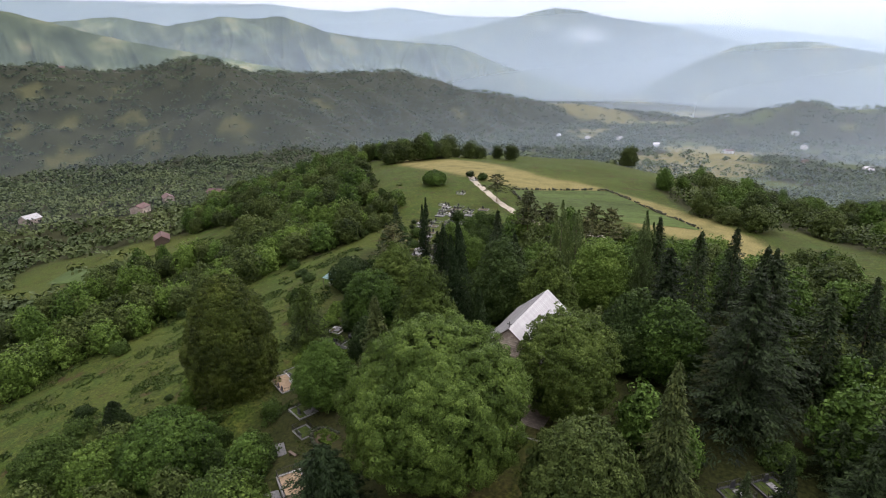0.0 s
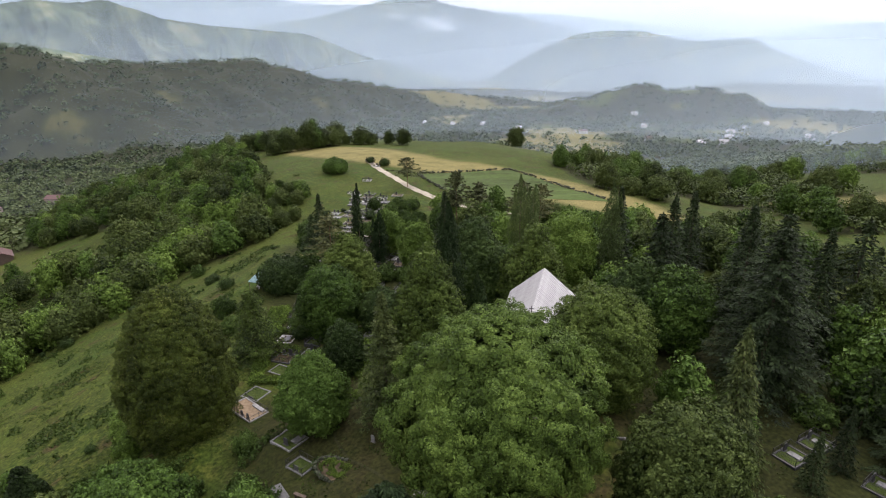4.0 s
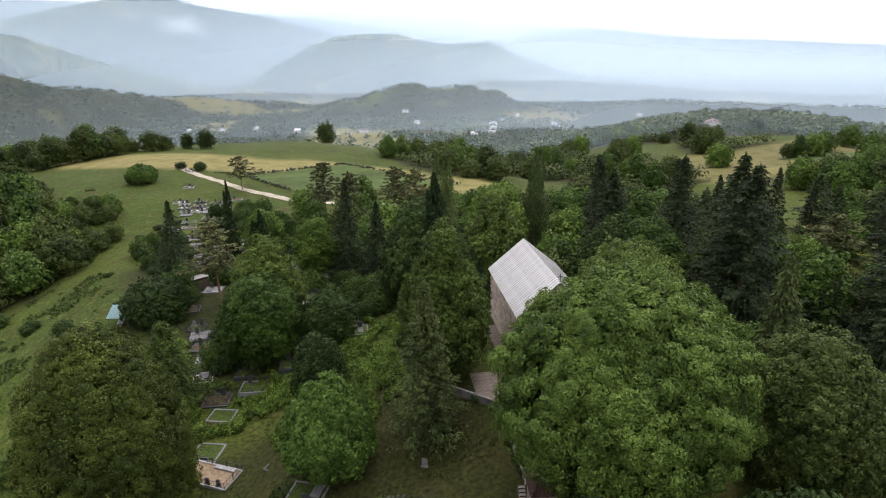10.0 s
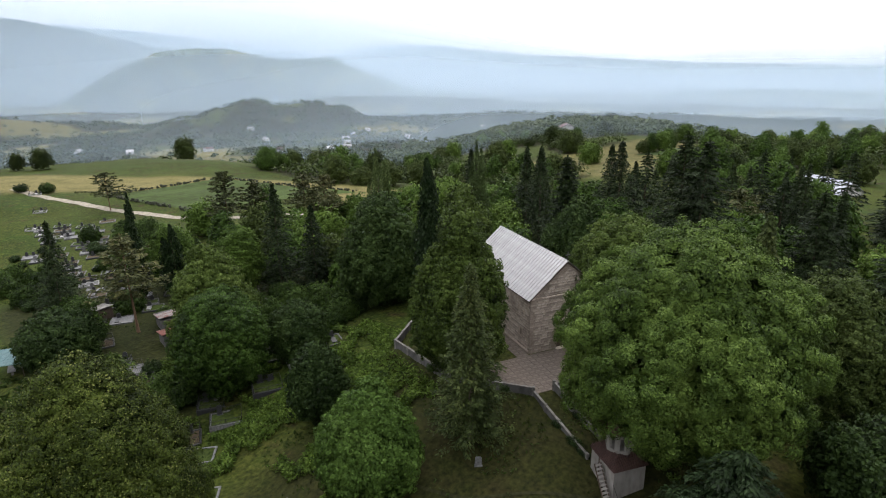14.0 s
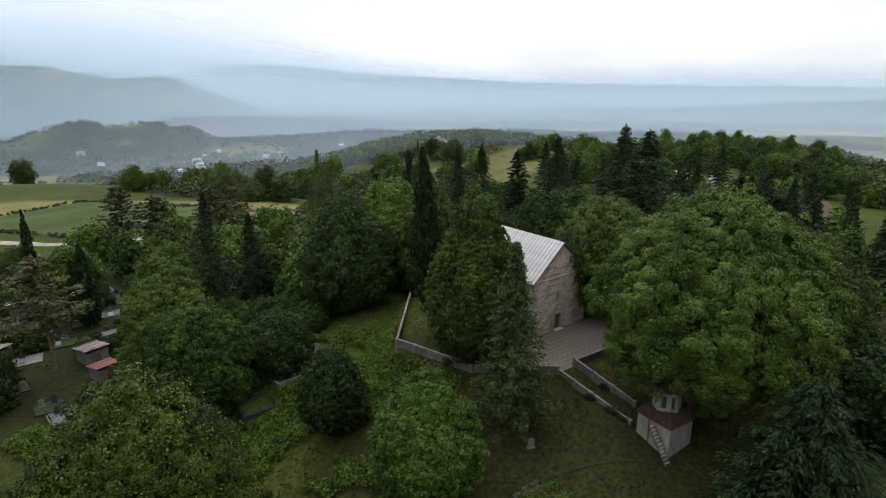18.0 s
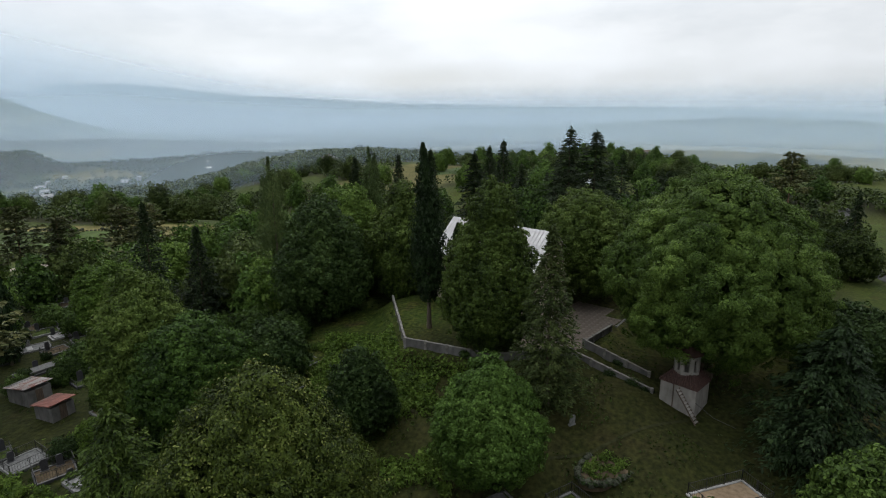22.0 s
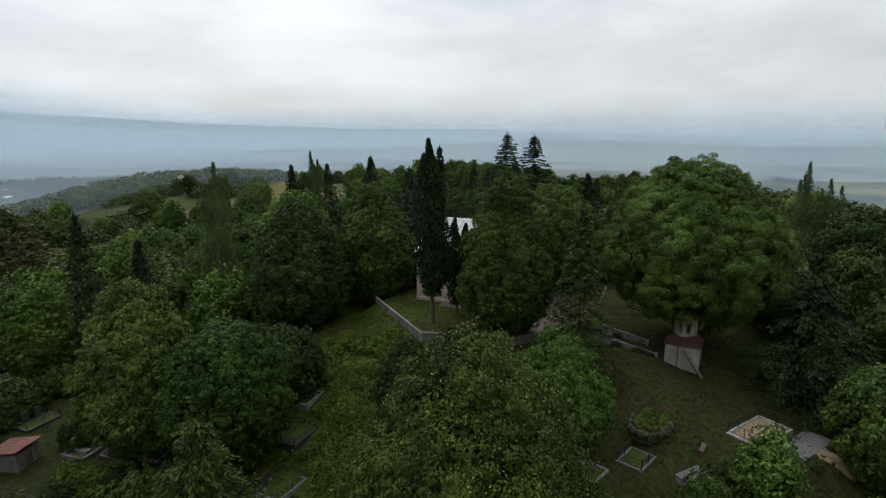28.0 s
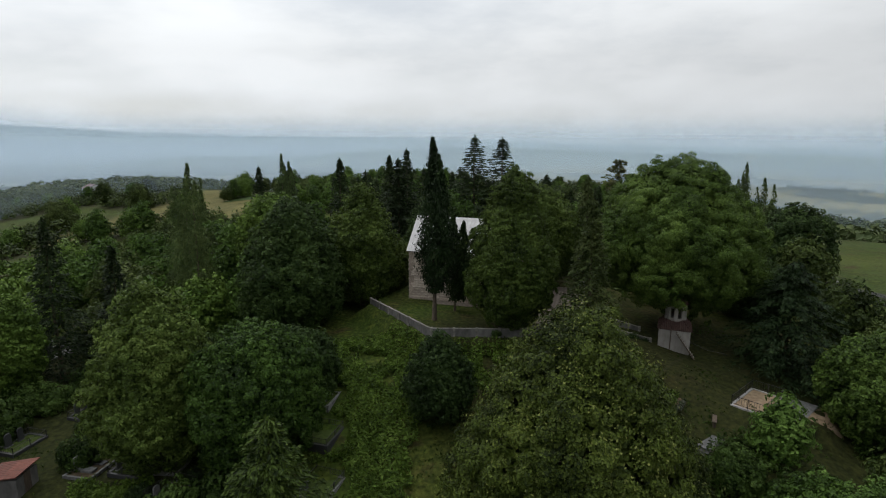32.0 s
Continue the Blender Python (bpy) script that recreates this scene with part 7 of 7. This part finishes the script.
# nearer bushes and trees of the south-western corner
for x_, y_, k_, s_ in ((-51, 89, 1, 0.4), (-40, 76, 3, 0.8), (-22, 60, 0, 0.75), (-15, 66, 1, 0.6), (-30, 58, 0, 0.8), (-44, 62, 3, 0.8), (-60, 80, 4, 1.3), (-42, 78, 4, 1.2), (-33, 78, 4, 1.0), (-24, 76, 4, 0.8), (-57, 88, 4, 1.0), (-62, 96, 5, 1.2), (-20, 68, 4, 0.9),
                       (44, 58, 6, 0.45), (49.5, 60, 6, 0.5), (56, 58, 7, 0.7), (38, 52, 6, 0.4), (33, 46, 1, 0.55), (50, 50, 6, 0.6), (58, 66, 7, 0.6), (40, 47, 4, 1.0), (46, 44, 1, 0.6), (53, 68, 4, 1.0), (-36, 92, 2, 0.45), (-38.5, 96, 2, 0.4), (-35.5, 99, 2, 0.42), (-34.5, 87, 2, 0.4), (-16.5, 71, 4, 1.0), (-18, 82, 4, 0.7), (-38, 110, 4, 1.0), (-36, 124, 5, 1.3), (-45, 135, 4, 1.1), (-33, 150, 5, 1.2), (-30, 132, 4, 1.0), (-26, 120, 4, 0.9), (-34, 105, 4, 1.2),
                       (33, 50, 0, 0.8), (30, 60, 4, 1.2), (36, 70, 1, 0.8), (34, 96, 0, 0.9), (14, 118, 4, 1.2), (26, 116, 1, 0.9), (30, 108, 2, 0.8), (44, 104, 2, 0.9), (40, 100, 1, 0.9), (28, 152, 0, 0.6), (20, 150, 2, 0.5), (33, 140, 3, 0.7),
                       (38, 134, 2, 0.7), (44, 128, 0, 0.8), (52, 126, 3, 0.8), (60, 122, 2, 0.8), (58, 84, 1, 0.9), (66, 86, 0, 0.9), (70, 76, 2, 0.9), (72, 66, 1, 0.9), (66, 70, 3, 0.9), (40, 66, 1, 0.7), (-2, 128, 4, 0.8), (10, 190, 4, 1.2), (4, 182, 5, 1.2),
                       (-14, 176, 5, 1.4), (-16, 186, 4, 1.0), (14, 270, 4, 0.9), (8, 275, 5, 1.5), (-13, 148, 4, 1.3), (20, 34, 0, 0.9), (38, 24, 2, 0.8), (6, 40, 3, 0.8), (-4, 44, 0, 0.7), (60, 30, 0, 0.8), (68, 44, 1, 0.9), (74, 52, 2, 0.9)):
    grow(k_, x_, y_, s_, 0.2)
# low bushes strewn over the western meadow
for k_ in range(70):
    x_, y_ = trng.uniform(-130, -24), trng.uniform(70, 240)
    if lumps(np.array([x_]), np.array([y_]), 21, 2.0)[0] > -0.1:
        grow(trng.choice([4, 5, 5]), x_, y_, trng.uniform(0.4, 1.0), 0.8)
# trees north-east of the cemetery and east of the cedars
made_, tries_ = 0, 0
while made_ < 105 and tries_ < 5000:
    tries_ += 1
    x_, y_ = trng.uniform(22, 105), trng.uniform(112, 190)
    if y_ < 190 - 0.4 * (x_ - 24) and grow(trng.choice([0, 1, 1, 3, 2]), x_, y_, trng.uniform(0.65, 1.05), 1.0):
        made_ += 1
made_, tries_ = 0, 0
while made_ < 70 and tries_ < 3000:
    tries_ += 1
    x_, y_ = trng.uniform(58, 150), trng.uniform(10, 112)
    if (x_ - 58) * 0.3 + abs(y_ - 70) < 52 and grow(trng.choice([0, 1, 3, 6, 7, 6]), x_, y_, trng.uniform(0.7, 1.1), 1.1):
        made_ += 1
# woods round the white-roofed house on the eastern rise
made_, tries_ = 0, 0
while made_ < 95 and tries_ < 4000:
    tries_ += 1
    x_, y_ = trng.uniform(150, 350), trng.uniform(20, 128)
    if math.hypot(x_ - 171, y_ - 76) > 15 and lumps(np.array([x_]), np.array([y_]), 24, 5.0)[0] > -0.55 and grow(trng.choice([0, 1, 1, 3, 2]), x_, y_, trng.uniform(0.7, 1.1), 1.0):
        made_ += 1
# shrubs between the graves
made_, tries_ = 0, 0
while made_ < 120 and tries_ < 4500:
    tries_ += 1
    x_, y_ = trng.uniform(-20, 26), trng.uniform(108, 205)
    if abs(x_ - 2) < 18 and math.hypot(x_ + 6.5, y_ - 132) > 8 and all(math.hypot(x_ - a, y_ - b) > 2.1 for a, b in taken) and grow(trng.choice([4, 4, 5]), x_, y_, trng.uniform(0.5, 1.1), 0.8):
        made_ += 1
# woods on the western flank of the ridge, and the clump at its far end
made_, tries_ = 0, 0
while made_ < 285 and tries_ < 9000:
    tries_ += 1
    if trng.random() < 0.72:
        x_, y_ = trng.uniform(-150, -18), trng.uniform(165, 370)
    else:
        x_, y_ = trng.uniform(-30, 130), trng.uniform(150, 380)
    w_ = float(wood_cover(np.array([x_]), np.array([y_]))[0])
    if trng.random() < w_ ** 1.5 and grow(trng.choice([0, 0, 1, 1, 3, 2]), x_, y_, trng.uniform(0.75, 1.3), 0.95):
        made_ += 1
for x_, y_, s_ in ((-22, 338, 1.35), (-14, 343, 1.2), (-8, 340, 0.8), (6, 346, 1.1), (12, 343, 0.7), (30, 340, 1.0), (-34, 334, 1.2), (-28, 337, 0.9), (-40, 330, 1.0), (22, 344, 0.7), (-2, 346, 0.7)):
    grow(trng.choice([0, 3]), x_, y_, s_, 0.3)
# bushy edge of the wood high on the western flank
for k_ in range(46):
    grow(trng.choice([0, 3, 2, 4]), trng.uniform(-48, -19) - 0.1 * k_ / 4, trng.uniform(196, 248), trng.uniform(0.4, 0.8), 0.7)
# trees on the eastern plateau
made_, tries_ = 0, 0
while made_ < 165 and tries_ < 6000:
    tries_ += 1
    x_, y_ = trng.uniform(85, 330), trng.uniform(-60, 330)
    w_ = float(wood_cover(np.array([x_]), np.array([y_]))[0])
    if trng.random() < w_ and grow(trng.choice([0, 1, 3, 2]), x_, y_, trng.uniform(0.7, 1.2), 0.95):
        made_ += 1
for k_ in KINDS:
    for o_ in (*k_.children_recursive, k_):
        bpy.data.objects.remove(o_)

# ---- distant woods: leafy clumps in one piece ----
fr = np.random.default_rng(55)


def far_wood(name, n_try, r0, r1, cards, rad, size, power, lo=-75, hi=160, inner=True, least=0.0, material=None):
    a = fr.uniform(radians(lo), radians(hi), n_try)
    rr = r0 + (r1 - r0) * fr.uniform(0, 1, n_try) ** power
    x, y = 15 + rr * np.sin(a), 60 + rr * np.cos(a)
    keep = (wood_cover(x, y) >= least) & (np.hypot(x - 171, y - 76) > 26) & (fr.uniform(0, 1, n_try) < 0.06 + 0.94 * wood_cover(x, y)) & ~(inner & (x > -150) & (x < 330) & (y > -60) & (y < 380) & (rr < 400))
    x, y = x[keep], y[keep]
    n = len(x)
    s = rad * fr.uniform(0.6, 1.3, n)
    z = ground_height(x, y)
    d = fr.normal(size=(n, cards, 3))
    d /= np.linalg.norm(d, axis=2)[:, :, None]
    d[:, :, 2] = np.abs(d[:, :, 2]) * 0.9 + 0.05
    p = np.stack([x, y, z], -1)[:, None] + d * s[:, None, None] * np.array([1, 1, 1.05]) * fr.uniform(0.8, 1.1, (n, cards, 1)) + np.array([0, 0, 0.15]) * s[:, None, None]
    v, f = leaf_cards(p.reshape(-1, 3), d.reshape(-1, 3) * 0.8 + fr.normal(size=(n * cards, 3)) * 0.25 + np.array([0, 0, 0.3]), size, size * 0.75, fr)
    ob = new(name, fast_mesh(name, v, f, material or M_WOOD_FAR))
    return tagged(ob, "dense green woodland over the hills", "woodland", kind="stuff")


far_wood("woodland", 15000, 150, 800, 22, 4.8, 2.9, 0.8)
far_wood("woodland", 22000, 650, 2250, 17, 7.6, 4.4, 0.75)
far_wood("copse", 3400, 120, 440, 80, 4.6, 1.15, 0.7, 22, 130, False, 0.45, M_HILL)
face_stones(wall_s, 2 * CW, pose(0, -CL, 0), True, [(DOOR[0] - 0.28, DOOR[1] + 0.28, -1, 2.35), (-0.75, -0.15, 3.8, 4.8)], 300)
face_stones(wall_n, 2 * CW, pose(0, CL, 0, 0, 0, 180), True, [], 0)
face_stones(wall_w, 2 * CL - 0.1, pose(-CW, 0, 0, 0, 0, -90), False, [(5.5, 6.1, 1.6, 2.5)], 300)
face_stones(wall_e, 2 * CL - 0.1, pose(CW, 0, 0, 0, 0, 90), False, [], 0)
